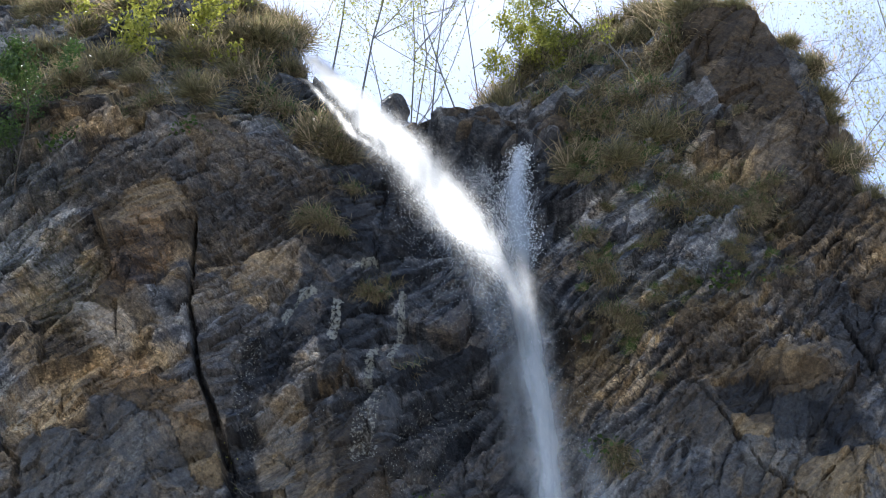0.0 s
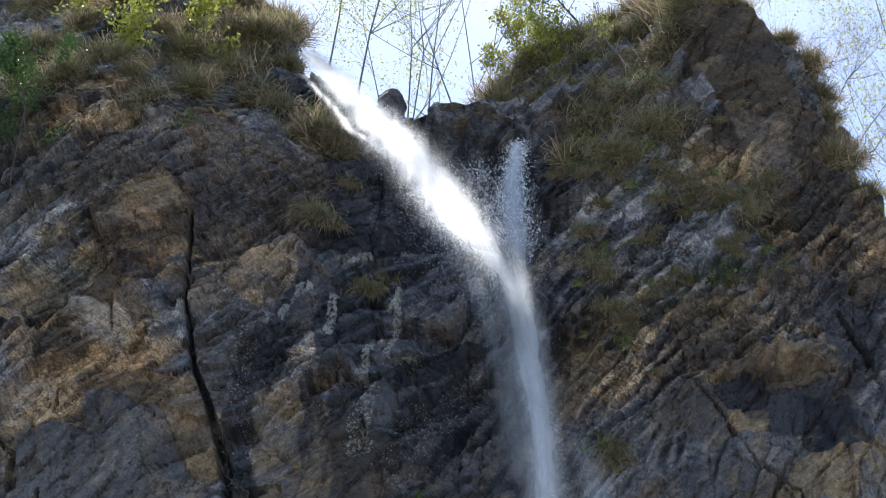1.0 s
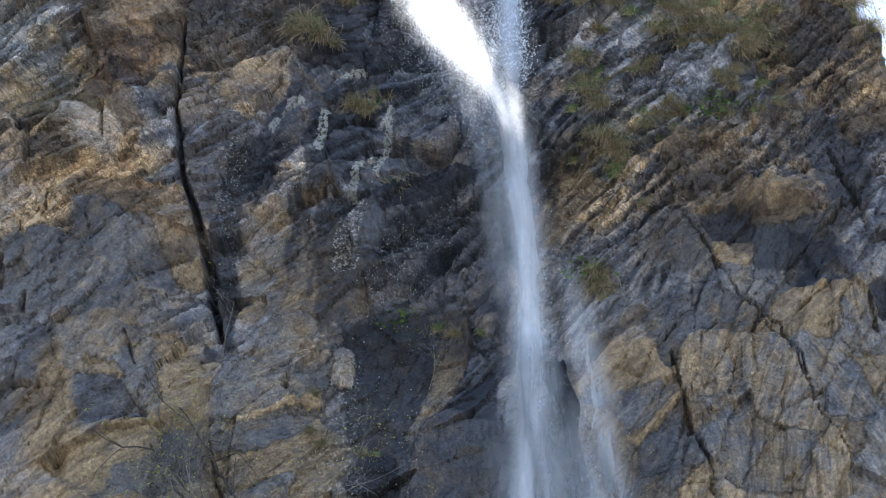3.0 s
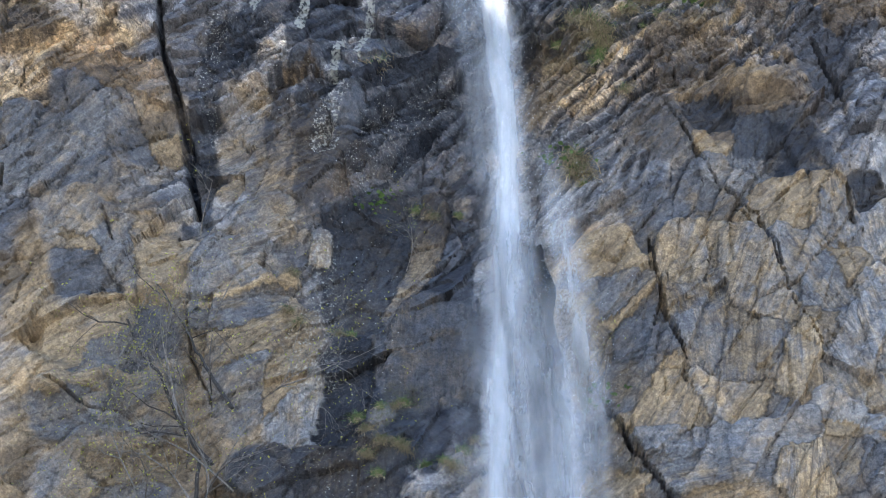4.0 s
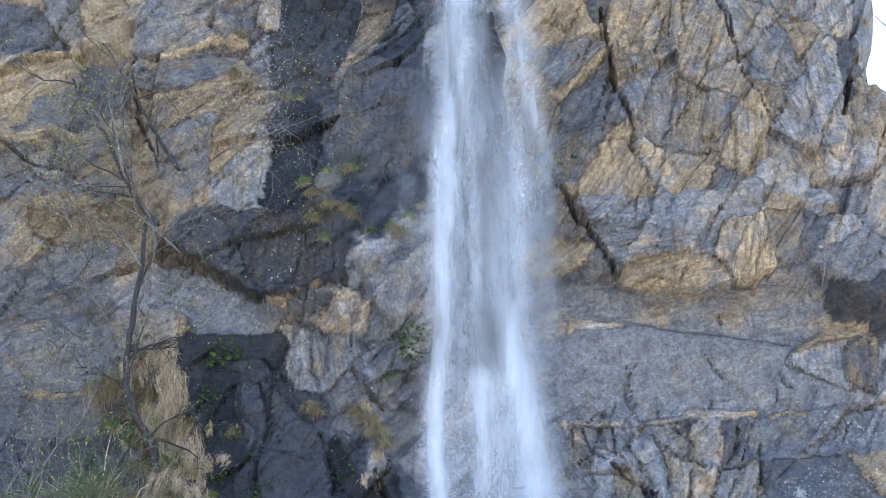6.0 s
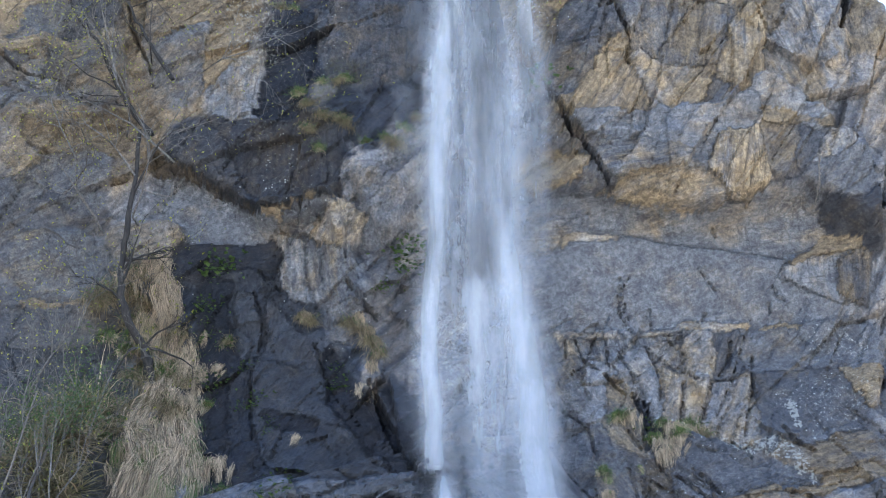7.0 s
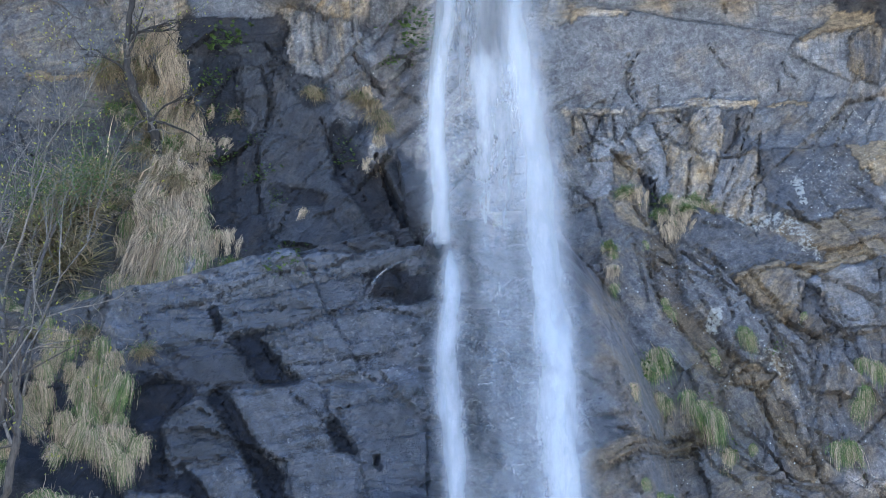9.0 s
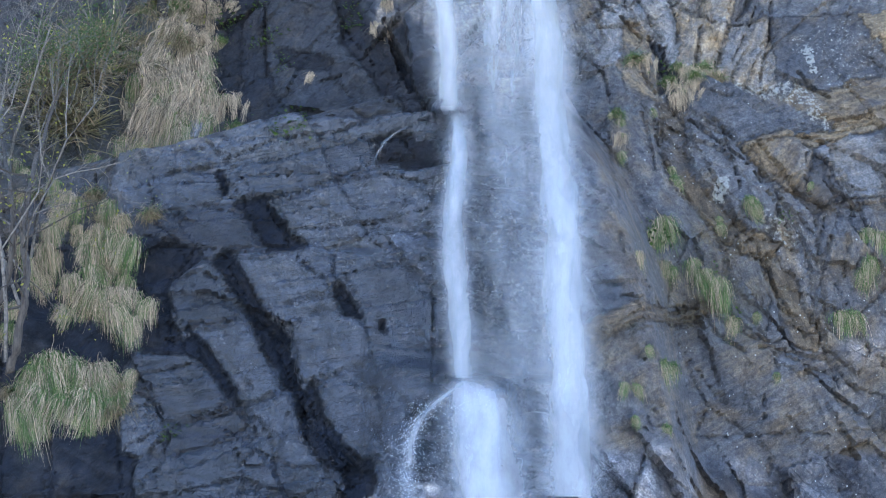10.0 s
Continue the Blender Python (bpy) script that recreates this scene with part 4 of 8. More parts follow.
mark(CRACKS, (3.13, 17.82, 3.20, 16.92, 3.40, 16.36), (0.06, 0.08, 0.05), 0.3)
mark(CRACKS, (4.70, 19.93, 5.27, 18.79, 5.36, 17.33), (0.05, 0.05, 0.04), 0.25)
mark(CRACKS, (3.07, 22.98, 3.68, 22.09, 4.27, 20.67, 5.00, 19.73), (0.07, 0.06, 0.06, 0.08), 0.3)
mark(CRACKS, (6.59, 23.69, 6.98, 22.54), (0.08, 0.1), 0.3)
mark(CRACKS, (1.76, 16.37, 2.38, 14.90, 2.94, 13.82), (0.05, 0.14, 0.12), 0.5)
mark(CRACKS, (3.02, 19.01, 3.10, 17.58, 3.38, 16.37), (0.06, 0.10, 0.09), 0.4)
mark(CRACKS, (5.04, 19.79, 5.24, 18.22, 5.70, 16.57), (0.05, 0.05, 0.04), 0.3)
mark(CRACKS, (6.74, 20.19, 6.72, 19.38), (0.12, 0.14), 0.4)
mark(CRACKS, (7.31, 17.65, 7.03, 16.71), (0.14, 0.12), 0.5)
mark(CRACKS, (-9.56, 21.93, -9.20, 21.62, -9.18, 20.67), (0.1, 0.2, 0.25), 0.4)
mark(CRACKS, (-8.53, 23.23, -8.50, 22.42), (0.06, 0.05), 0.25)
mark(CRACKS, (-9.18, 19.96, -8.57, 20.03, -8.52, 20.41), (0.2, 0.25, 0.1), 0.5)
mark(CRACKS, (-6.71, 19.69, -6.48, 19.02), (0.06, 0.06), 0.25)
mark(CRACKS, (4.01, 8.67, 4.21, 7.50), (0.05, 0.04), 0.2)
# splits, shade painted in by depth as well
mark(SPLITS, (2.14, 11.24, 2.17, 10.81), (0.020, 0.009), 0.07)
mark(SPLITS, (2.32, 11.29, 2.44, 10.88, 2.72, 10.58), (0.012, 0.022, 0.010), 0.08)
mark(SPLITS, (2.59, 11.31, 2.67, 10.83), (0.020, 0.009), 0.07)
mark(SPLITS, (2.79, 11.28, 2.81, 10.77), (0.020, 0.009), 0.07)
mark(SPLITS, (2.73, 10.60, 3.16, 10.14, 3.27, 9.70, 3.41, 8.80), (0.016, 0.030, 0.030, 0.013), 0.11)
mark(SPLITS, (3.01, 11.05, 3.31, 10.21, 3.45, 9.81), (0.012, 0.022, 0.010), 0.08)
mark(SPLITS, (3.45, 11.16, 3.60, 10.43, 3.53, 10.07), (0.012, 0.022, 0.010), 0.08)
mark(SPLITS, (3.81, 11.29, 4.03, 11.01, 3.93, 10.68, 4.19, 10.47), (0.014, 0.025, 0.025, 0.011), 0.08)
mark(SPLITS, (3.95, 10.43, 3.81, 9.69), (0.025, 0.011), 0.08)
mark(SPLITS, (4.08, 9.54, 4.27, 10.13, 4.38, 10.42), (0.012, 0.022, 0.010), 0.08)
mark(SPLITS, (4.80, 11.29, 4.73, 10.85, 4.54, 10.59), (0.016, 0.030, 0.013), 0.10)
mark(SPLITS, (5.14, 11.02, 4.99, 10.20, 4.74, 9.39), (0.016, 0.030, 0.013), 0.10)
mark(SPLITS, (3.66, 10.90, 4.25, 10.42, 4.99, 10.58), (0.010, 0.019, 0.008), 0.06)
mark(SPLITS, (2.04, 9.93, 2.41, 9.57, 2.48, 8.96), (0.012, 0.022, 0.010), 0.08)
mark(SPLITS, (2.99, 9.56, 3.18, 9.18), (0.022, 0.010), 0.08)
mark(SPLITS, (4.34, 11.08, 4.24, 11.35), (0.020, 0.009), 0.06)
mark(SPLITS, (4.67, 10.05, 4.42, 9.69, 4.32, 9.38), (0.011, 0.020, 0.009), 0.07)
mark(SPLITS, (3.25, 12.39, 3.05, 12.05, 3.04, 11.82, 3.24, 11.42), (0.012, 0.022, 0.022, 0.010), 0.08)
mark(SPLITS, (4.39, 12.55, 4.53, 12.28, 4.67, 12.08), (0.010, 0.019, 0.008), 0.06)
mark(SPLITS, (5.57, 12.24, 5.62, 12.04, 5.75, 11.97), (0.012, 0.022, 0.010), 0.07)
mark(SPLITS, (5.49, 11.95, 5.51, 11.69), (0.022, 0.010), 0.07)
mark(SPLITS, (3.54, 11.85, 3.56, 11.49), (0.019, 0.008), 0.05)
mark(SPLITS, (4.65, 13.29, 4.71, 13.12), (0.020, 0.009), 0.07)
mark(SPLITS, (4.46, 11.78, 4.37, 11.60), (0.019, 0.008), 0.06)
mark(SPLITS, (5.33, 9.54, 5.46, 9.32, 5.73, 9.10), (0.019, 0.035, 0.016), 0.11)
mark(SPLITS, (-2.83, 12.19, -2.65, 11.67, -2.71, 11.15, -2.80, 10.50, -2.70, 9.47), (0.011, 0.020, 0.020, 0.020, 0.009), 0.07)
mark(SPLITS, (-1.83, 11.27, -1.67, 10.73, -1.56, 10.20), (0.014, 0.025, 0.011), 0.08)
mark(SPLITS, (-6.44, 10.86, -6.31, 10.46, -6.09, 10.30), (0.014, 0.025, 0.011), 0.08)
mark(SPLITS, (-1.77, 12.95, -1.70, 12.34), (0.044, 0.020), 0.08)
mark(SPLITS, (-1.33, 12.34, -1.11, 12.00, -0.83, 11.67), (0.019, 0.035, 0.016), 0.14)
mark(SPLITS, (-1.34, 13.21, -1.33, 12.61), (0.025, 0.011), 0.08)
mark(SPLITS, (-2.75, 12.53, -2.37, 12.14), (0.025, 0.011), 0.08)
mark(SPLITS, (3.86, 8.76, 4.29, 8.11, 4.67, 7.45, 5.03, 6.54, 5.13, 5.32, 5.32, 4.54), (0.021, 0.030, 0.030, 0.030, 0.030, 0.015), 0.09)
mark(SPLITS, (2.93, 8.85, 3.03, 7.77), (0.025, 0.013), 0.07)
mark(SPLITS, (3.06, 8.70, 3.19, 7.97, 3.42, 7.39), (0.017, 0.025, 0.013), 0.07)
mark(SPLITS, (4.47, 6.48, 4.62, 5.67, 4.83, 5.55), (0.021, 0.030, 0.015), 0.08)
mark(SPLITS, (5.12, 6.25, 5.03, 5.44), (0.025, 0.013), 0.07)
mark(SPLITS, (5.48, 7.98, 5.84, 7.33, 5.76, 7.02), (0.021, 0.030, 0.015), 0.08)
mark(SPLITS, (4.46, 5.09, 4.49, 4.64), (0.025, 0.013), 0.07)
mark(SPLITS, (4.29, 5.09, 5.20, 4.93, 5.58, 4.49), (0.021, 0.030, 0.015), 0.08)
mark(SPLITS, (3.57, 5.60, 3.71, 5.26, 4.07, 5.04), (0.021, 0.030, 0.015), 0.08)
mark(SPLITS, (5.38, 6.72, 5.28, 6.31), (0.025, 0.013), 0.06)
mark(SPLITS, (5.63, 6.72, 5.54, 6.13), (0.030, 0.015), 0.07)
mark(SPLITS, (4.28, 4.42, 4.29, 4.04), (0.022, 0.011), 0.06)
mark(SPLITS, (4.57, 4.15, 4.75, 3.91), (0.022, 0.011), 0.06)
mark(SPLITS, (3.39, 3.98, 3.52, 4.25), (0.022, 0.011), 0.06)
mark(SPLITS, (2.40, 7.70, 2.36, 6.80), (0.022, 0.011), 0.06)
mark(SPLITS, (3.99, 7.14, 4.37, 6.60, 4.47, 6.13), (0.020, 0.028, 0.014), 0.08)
# ledges
mark(LEDGES, (-1.53, 31.44, -0.25, 31.31, 1.00, 30.71, 1.58, 30.06), (0.25, 0.3, 0.2, 0.2), 0.5)
mark(LEDGES, (-2.56, 13.36, -1.65, 13.54), (0.2, 0.15), 0.35)
mark(LEDGES, (-1.57, 13.53, -1.43, 13.05), (0.15, 0.1), 0.3)
mark(LEDGES, (5.09, 22.76, 6.01, 22.50), (0.4, 0.3), 0.35)
mark(LEDGES, (2.96, 14.33, 3.94, 14.17, 4.85, 14.24), (0.45, 0.5, 0.4), 0.15)
mark(LEDGES, (-6.54, 15.08, -5.78, 15.06, -5.26, 15.26), (0.28, 0.32, 0.2), 0.22)
mark(LEDGES, (-7.41, 16.17, -6.89, 16.15, -6.48, 16.45), (0.3, 0.3, 0.2), 0.18)

# blocks that stand out by themselves, right of the water
slab((4.89, 33.51, 6.64, 33.58, 7.09, 31.81, 7.13, 30.13, 5.58, 29.88, 4.91, 31.96), 0.2, 0.25, 0.85, 0.1, 0.15, 0.6)
slab((5.38, 30.14, 6.69, 29.16, 6.67, 27.89, 5.81, 27.74), 0.15, 0.42, 0.6, 0.1, 0.1, 0.2)
slab((3.10, 29.41, 3.67, 29.48, 3.72, 29.08, 3.19, 29.08), 0.3, 1.0, 0.0, 0.0, -0.8, 0.0)
# left of the water
slab((-7.99, 27.14, -7.63, 28.48, -6.75, 29.02, -6.37, 28.27, -6.87, 27.14), 0.28, 0.5, 0.9, 0.1, 0.1, 0.1)
slab((-8.63, 25.44, -7.58, 25.07, -7.53, 24.46, -8.10, 24.64), 0.2, 0.85, 0.6, 0.1, 0.0, 0.0)
slab((-5.21, 27.13, -4.04, 27.47, -4.39, 26.72, -5.51, 25.98), 0.22, 0.66, 0.9, 0.1, 0.1, 0.0)
# the upper block right of the water
facet((2.75, 19.85, 3.75, 20.33, 4.59, 20.35, 4.91, 19.99, 3.98, 19.74, 3.33, 19.37, 3.01, 18.80), -0.05, 0, 0.05, .34, .2, 0.1, 40, .6)
facet((1.69, 18.79, 2.15, 19.05, 2.54, 19.00, 2.78, 18.15, 2.42, 18.18, 1.87, 18.17), .30, .1, .15, .60, .95, 0, 35, .4)
facet((1.63, 18.45, 1.92, 18.23, 2.76, 18.21, 2.97, 17.93, 2.26, 17.34, 2.13, 17.34), .14, .15, -.1, .45, .15, 0, 30, .6)
facet((2.12, 17.22, 2.96, 17.88, 2.98, 17.69, 2.28, 17.14), .2, .1, .2, .70, 1, 0, 40, .3)
facet((2.26, 17.18, 3.00, 17.77, 3.16, 17.27, 3.31, 16.65, 2.92, 16.56, 2.20, 16.52), .02, .2, -.15, .30, .05, 0.1, 35, .4)
facet((1.58, 17.17, 2.19, 17.15, 2.23, 16.68, 2.03, 16.37, 1.65, 16.47), .1, .1, .1, .42, .65, 0, 40, .5)
facet((1.38, 17.84, 1.84, 17.91, 1.92, 17.52, 1.42, 17.37), .15, .1, .1, .50, .85, 0, 40, .4)
facet((3.13, 18.99, 3.51, 19.47, 4.05, 19.37, 4.31, 19.29, 4.09, 18.41, 3.64, 17.93, 3.25, 18.00), .3, -.15, .1, .62, .7, 0, 72, .8)
facet((3.26, 17.99, 3.65, 17.93, 4.20, 18.09, 4.27, 17.56, 3.89, 16.08, 3.47, 16.44, 3.24, 16.88, 3.12, 17.52), .25, -.2, .05, .54, .35, 0, 100, .9)
facet((4.31, 19.25, 4.83, 19.08, 5.03, 18.45, 5.32, 17.63, 5.25, 17.10, 4.63, 17.27, 4.27, 17.61, 4.20, 18.14), .3, .2, .15, .62, .5, 0, 66, .9)
facet((4.27, 17.56, 4.63, 17.27, 5.26, 17.10, 5.08, 16.58, 4.76, 15.99, 3.94, 16.01), .25, .2, -.2, .45, .4, 0, 80, .8)
facet((5.35, 19.28, 5.95, 19.19, 6.54, 18.56, 6.48, 17.56, 5.96, 17.36, 5.55, 17.72, 5.38, 18.46), .18, -.1, .1, .55, .2, 0, 120, .8)
facet((4.91, 19.75, 5.51, 20.20, 6.02, 19.84, 5.94, 19.23, 5.34, 19.31, 5.03, 19.58), .25, 0, .2, .60, .85, 0, 50, .6)
facet((6.13, 20.14, 6.56, 20.30, 6.70, 19.26, 6.60, 19.00, 6.14, 19.09), .2, .1, 0, .55, .4, 0, 92, .9)
# a hole, set back; wetness 1 paints its shade
facet((7.03, 20.26, 7.23, 20.43, 7.30, 20.17, 7.07, 19.75), -.35, 0, 0, .20, .2, 1, 90, .3)
facet((7.09, 19.73, 7.39, 19.90, 7.27, 18.79, 7.05, 18.87), .25, .2, 0, .78, .35, 0, 92, .9)
facet((6.15, 18.83, 6.73, 18.65, 6.72, 18.33, 6.42, 17.91, 6.24, 18.47), .3, 0, -.2, .50, .9, 0, 50, .4)
facet((6.64, 18.28, 6.99, 18.20, 6.97, 17.22, 7.09, 16.40, 6.55, 16.17, 6.45, 17.04), .3, .2, 0, .75, .4, 0, 97, .9)
facet((7.30, 18.38, 7.47, 17.84, 7.35, 16.96, 7.20, 17.39), -.05, .4, 0, .30, .2, 0.4, 95, .5)
facet((7.44, 17.74, 7.78, 17.82, 7.53, 16.45, 7.16, 16.30), .2, .3, 0, .55, .7, 0, 92, .7)
facet((5.15, 16.89, 5.61, 16.96, 5.70, 16.64, 5.28, 15.62, 4.90, 15.63, 5.10, 16.43), .38, .1, 0, .68, .65, 0, 84, 1)
facet((5.75, 16.84, 6.35, 17.36, 6.44, 16.15, 6.47, 15.42, 6.12, 15.57, 5.81, 16.22), .2, .1, .1, .62, .35, 0, 112, .8)
facet((5.73, 17.27, 6.06, 17.28, 6.04, 16.70, 5.84, 16.62), .3, .1, -.2, .40, .8, 0, 60, .4)
facet((2.75, 16.14, 3.25, 16.17, 3.57, 15.33, 3.68, 15.05, 2.39, 15.15, 2.34, 15.34, 2.79, 15.72), .35, 0, -.15, .68, .75, 0, 60, .8)
facet((2.15, 16.35, 2.91, 16.38, 2.76, 15.88, 2.37, 15.54, 2.07, 15.89), .08, .25, 0, .43, .1, 0.1, 40, .4)
facet((3.42, 15.99, 3.85, 15.84, 4.12, 15.27, 4.05, 15.21, 3.69, 15.36), .42, -.1, .25, .88, .5, 0, 50, .5)
facet((3.98, 15.81, 4.72, 15.76, 4.82, 15.48, 4.42, 15.14, 4.13, 15.36), .4, .1, -.1, .60, .65, 0, 50, .6)
facet((4.74, 15.66, 4.96, 15.62, 4.77, 15.24, 4.58, 15.21), .2, .3, 0, .40, .1, 0.2, 60, .3)
facet((5.51, 15.54, 6.05, 15.43, 6.50, 14.99, 6.35, 14.79, 5.54, 15.23), .45, 0, .5, .72, .02, 0, 20, .4)
facet((5.56, 15.24, 6.52, 14.93, 5.95, 14.84, 5.52, 14.85), .3, 0, -.6, .52, .85, 0, 20, .4)
# its lower courses and the underside of the overhang
facet((2.39, 15.08, 4.53, 14.99, 5.48, 15.21, 5.50, 14.86, 4.74, 14.67, 4.57, 14.12, 3.87, 14.48, 2.67, 14.74), .42, 0, .35, .65, 0, 0, 6, .5)
facet((2.77, 14.45, 3.86, 14.36, 4.57, 14.10, 4.31, 13.87, 3.47, 13.96, 2.92, 13.87, 2.76, 14.21), .4, 0, -.2, .55, .35, 0, 10, .8)
facet((2.11, 14.74, 2.31, 15.11, 2.68, 14.61, 2.70, 14.43, 2.17, 14.69), .2, .2, 0, .40, .35, 0.1, 50, .4)
facet((1.75, 14.24, 2.13, 14.42, 2.57, 14.21, 2.29, 13.92, 1.93, 13.96), .12, .1, -.5, .70, 1, 0, 30, .2)
facet((2.17, 13.79, 2.65, 14.15, 3.04, 13.79, 2.42, 13.68), .15, .2, -.3, .43, .2, 0.1, 45, .4)
facet((3.00, 13.75, 3.48, 13.89, 4.34, 13.94, 5.00, 13.46, 4.73, 13.35, 3.98, 13.35, 2.36, 13.66), .25, 0, -.4, .62, .65, 0, 15, .8)
facet((3.16, 13.60, 3.59, 13.62, 3.88, 13.49, 3.73, 13.43, 3.21, 13.53), .3, 0, -.3, .92, .85, 0, 20, .4)
facet((3.88, 13.48, 4.99, 13.43, 4.97, 13.40, 3.95, 13.44), .36, 0, 0, .95, .85, 0, 8, .3)
facet((4.73, 14.56, 5.35, 14.69, 5.47, 14.40, 5.31, 13.72, 5.10, 13.44, 4.90, 13.47, 4.85, 13.94, 4.58, 14.02), .48, .1, 0, .76, .7, 0, 80, 1)
facet((5.54, 14.78, 6.15, 14.91, 6.02, 14.42, 5.74, 14.08, 5.54, 14.43), .3, -.1, -.1, .50, .6, 0, 50, .5)
facet((6.21, 14.88, 6.52, 14.65, 6.36, 14.31, 6.05, 14.31), .1, 0, 0, .43, .15, 0.2, 60, .4)
facet((6.53, 14.66, 6.77, 14.58, 6.65, 14.13, 6.41, 14.17), .35, .2, 0, .82, .3, 0, 90, .6)
facet((6.44, 14.18, 7.09, 14.08, 7.00, 13.40, 6.53, 13.56), .2, 0, .1, .52, .05, 0.1, 20, .5)
facet((6.54, 13.59, 7.13, 13.47, 7.15, 13.03, 6.70, 13.26), .05, 0, 0, .25, .1, 0.8, 10, .5)
# the smooth grey wall below it
facet((1.95, 13.85, 2.38, 13.76, 4.01, 13.42, 5.11, 13.51, 6.31, 13.52, 6.27, 12.90, 5.81, 12.71, 3.18, 13.16, 2.23, 13.19, 2.15, 12.85, 1.90, 12.80), -.12, 0, .05, .58, .15, 0, 8, .5)
facet((1.92, 12.74, 2.22, 13.06, 3.17, 13.09, 5.73, 12.68, 6.17, 12.15, 6.81, 11.88, 5.85, 11.54, 4.52, 11.59, 3.23, 11.42, 1.89, 11.44), -.05, 0, .1, .56, 0, .05, 24, .25)
facet((2.22, 13.08, 2.54, 13.19, 3.10, 13.15, 3.09, 13.05, 2.31, 13.01, 2.17, 12.84), .05, 0, .2, .98, .6, 0, 10, .3)
facet((5.76, 12.56, 6.21, 12.72, 6.90, 12.87, 6.78, 11.89, 6.14, 12.10, 5.68, 12.37), .08, -.2, 0, .66, .2, 0, 92, .8)
facet((5.86, 12.57, 6.51, 12.89, 6.99, 12.97, 6.93, 12.80, 6.18, 12.67), .2, 0, -.6, .60, 1, 0, 10, .4)
facet((6.65, 12.71, 6.97, 12.77, 6.83, 11.93, 6.63, 12.06), .15, .2, 0, .40, .65, 0.2, 90, 1)
# the pale crust under the smooth wall, and the ribs below it
facet((2.05, 11.28, 3.26, 11.29, 3.88, 11.36, 3.86, 11.09, 2.04, 11.02), .05, 0, -.1, .56, .12, 0.1, 100, 1)
facet((2.04, 11.34, 2.66, 11.41, 3.21, 11.36, 3.20, 11.41, 2.66, 11.46, 2.04, 11.39), .1, 0, .1, .80, 0.35, 0, 5, .4)
facet((4.00, 11.48, 4.58, 11.52, 5.17, 11.56, 5.16, 11.61, 4.59, 11.59, 4.02, 11.55), .1, 0, .1, .90, 0.7, 0, 5, .4)
facet((5.40, 11.49, 5.68, 11.47, 5.99, 11.50, 5.97, 11.56, 5.69, 11.56, 5.41, 11.57), .1, 0, .1, .85, 0.9, 0, 5, .4)
facet((3.24, 11.34, 3.57, 11.36, 4.00, 11.42, 4.00, 11.46, 3.57, 11.41, 3.24, 11.38), .1, 0, .1, .60, 0.4, 0, 5, .4)
# left of the water, the middle of the cliff
facet((-7.56, 19.70, -7.19, 19.82, -6.85, 19.56, -6.75, 19.11, -7.09, 18.79, -7.34, 18.83), .25, .1, .05, .60, .3, 0, 60, .5)
facet((-7.38, 19.10, -6.94, 19.10, -6.67, 18.77, -7.09, 18.67), .2, 0, -.3, .55, .95, 0, 30, .4)
facet((-7.22, 18.51, -6.94, 18.73, -6.54, 18.34, -6.45, 18.12, -7.03, 17.80), .05, -.2, .1, .30, .0, 0.1, 35, .5)
facet((-6.75, 19.34, -6.41, 19.38, -6.07, 18.85, -6.14, 18.27, -6.51, 18.40), .2, .2, 0, .50, .2, 0, 60, .5)
facet((-6.10, 19.17, -5.65, 19.16, -5.22, 19.29, -5.55, 18.75, -5.76, 18.32, -6.03, 18.63), .3, .1, -.2, .66, .85, 0, 40, .6)
facet((-7.31, 17.43, -6.32, 17.71, -6.18, 17.44, -6.68, 17.03, -6.88, 16.56, -7.22, 16.43), .25, 0, .1, .68, .8, 0, 35, .9)
facet((-6.81, 16.38, -6.64, 16.91, -5.95, 17.22, -6.04, 16.77), .1, .1, .2, .45, .1, 0, 35, .5)
facet((-6.05, 17.00, -5.77, 17.60, -5.51, 17.43, -5.55, 17.12, -5.83, 16.70, -6.09, 16.56), -.05, .3, 0, .28, .0, 0.2, 50, .3)
facet((-7.16, 15.92, -6.76, 16.22, -6.05, 16.46, -5.41, 16.67, -5.57, 16.36, -6.60, 16.04, -7.02, 15.60), .28, 0, -.1, .70, .75, 0, 25, .8)
facet((-7.20, 15.71, -6.88, 15.99, -6.31, 16.12, -6.62, 15.62, -6.48, 15.37, -7.16, 15.29), .02, .1, .1, .45, .0, 0.1, 30, .4)
facet((-6.88, 15.81, -6.39, 16.14, -6.23, 15.83, -6.40, 15.51), .2, .15, 0, .62, .1, 0, 40, .4)
facet((-6.30, 16.28, -6.07, 16.38, -6.12, 15.84, -6.40, 15.70), -.02, .3, 0, .28, .1, 0.2, 50, .3)
facet((-6.01, 16.04, -5.47, 16.43, -5.26, 15.85, -5.42, 15.48, -6.01, 15.55), .18, .1, .1, .52, .25, 0, 40, .5)
facet((-4.94, 18.84, -4.83, 19.18, -3.96, 19.13, -3.61, 18.67, -4.84, 18.20), .22, -.05, .15, .56, .12, 0, 20, .5)
facet((-4.83, 18.13, -3.60, 18.68, -3.40, 18.66, -3.92, 18.46, -4.75, 18.02), .26, 0, .1, .82, .7, 0, 20, .4)
facet((-5.00, 17.73, -4.71, 18.09, -3.67, 18.46, -3.74, 17.94, -4.27, 17.56, -4.92, 17.50), .16, -.05, -.25, .40, .05, 0, 22, .7)
facet((-4.94, 17.39, -4.13, 17.54, -3.49, 17.75, -3.34, 17.49, -4.44, 16.61, -4.82, 17.02), .2, .1, -.1, .55, .75, 0, 38, .9)
facet((-4.60, 16.70, -3.82, 16.86, -3.70, 16.16, -4.23, 15.62, -4.48, 16.10), .15, .2, .1, .55, .1, 0, 40, .6)
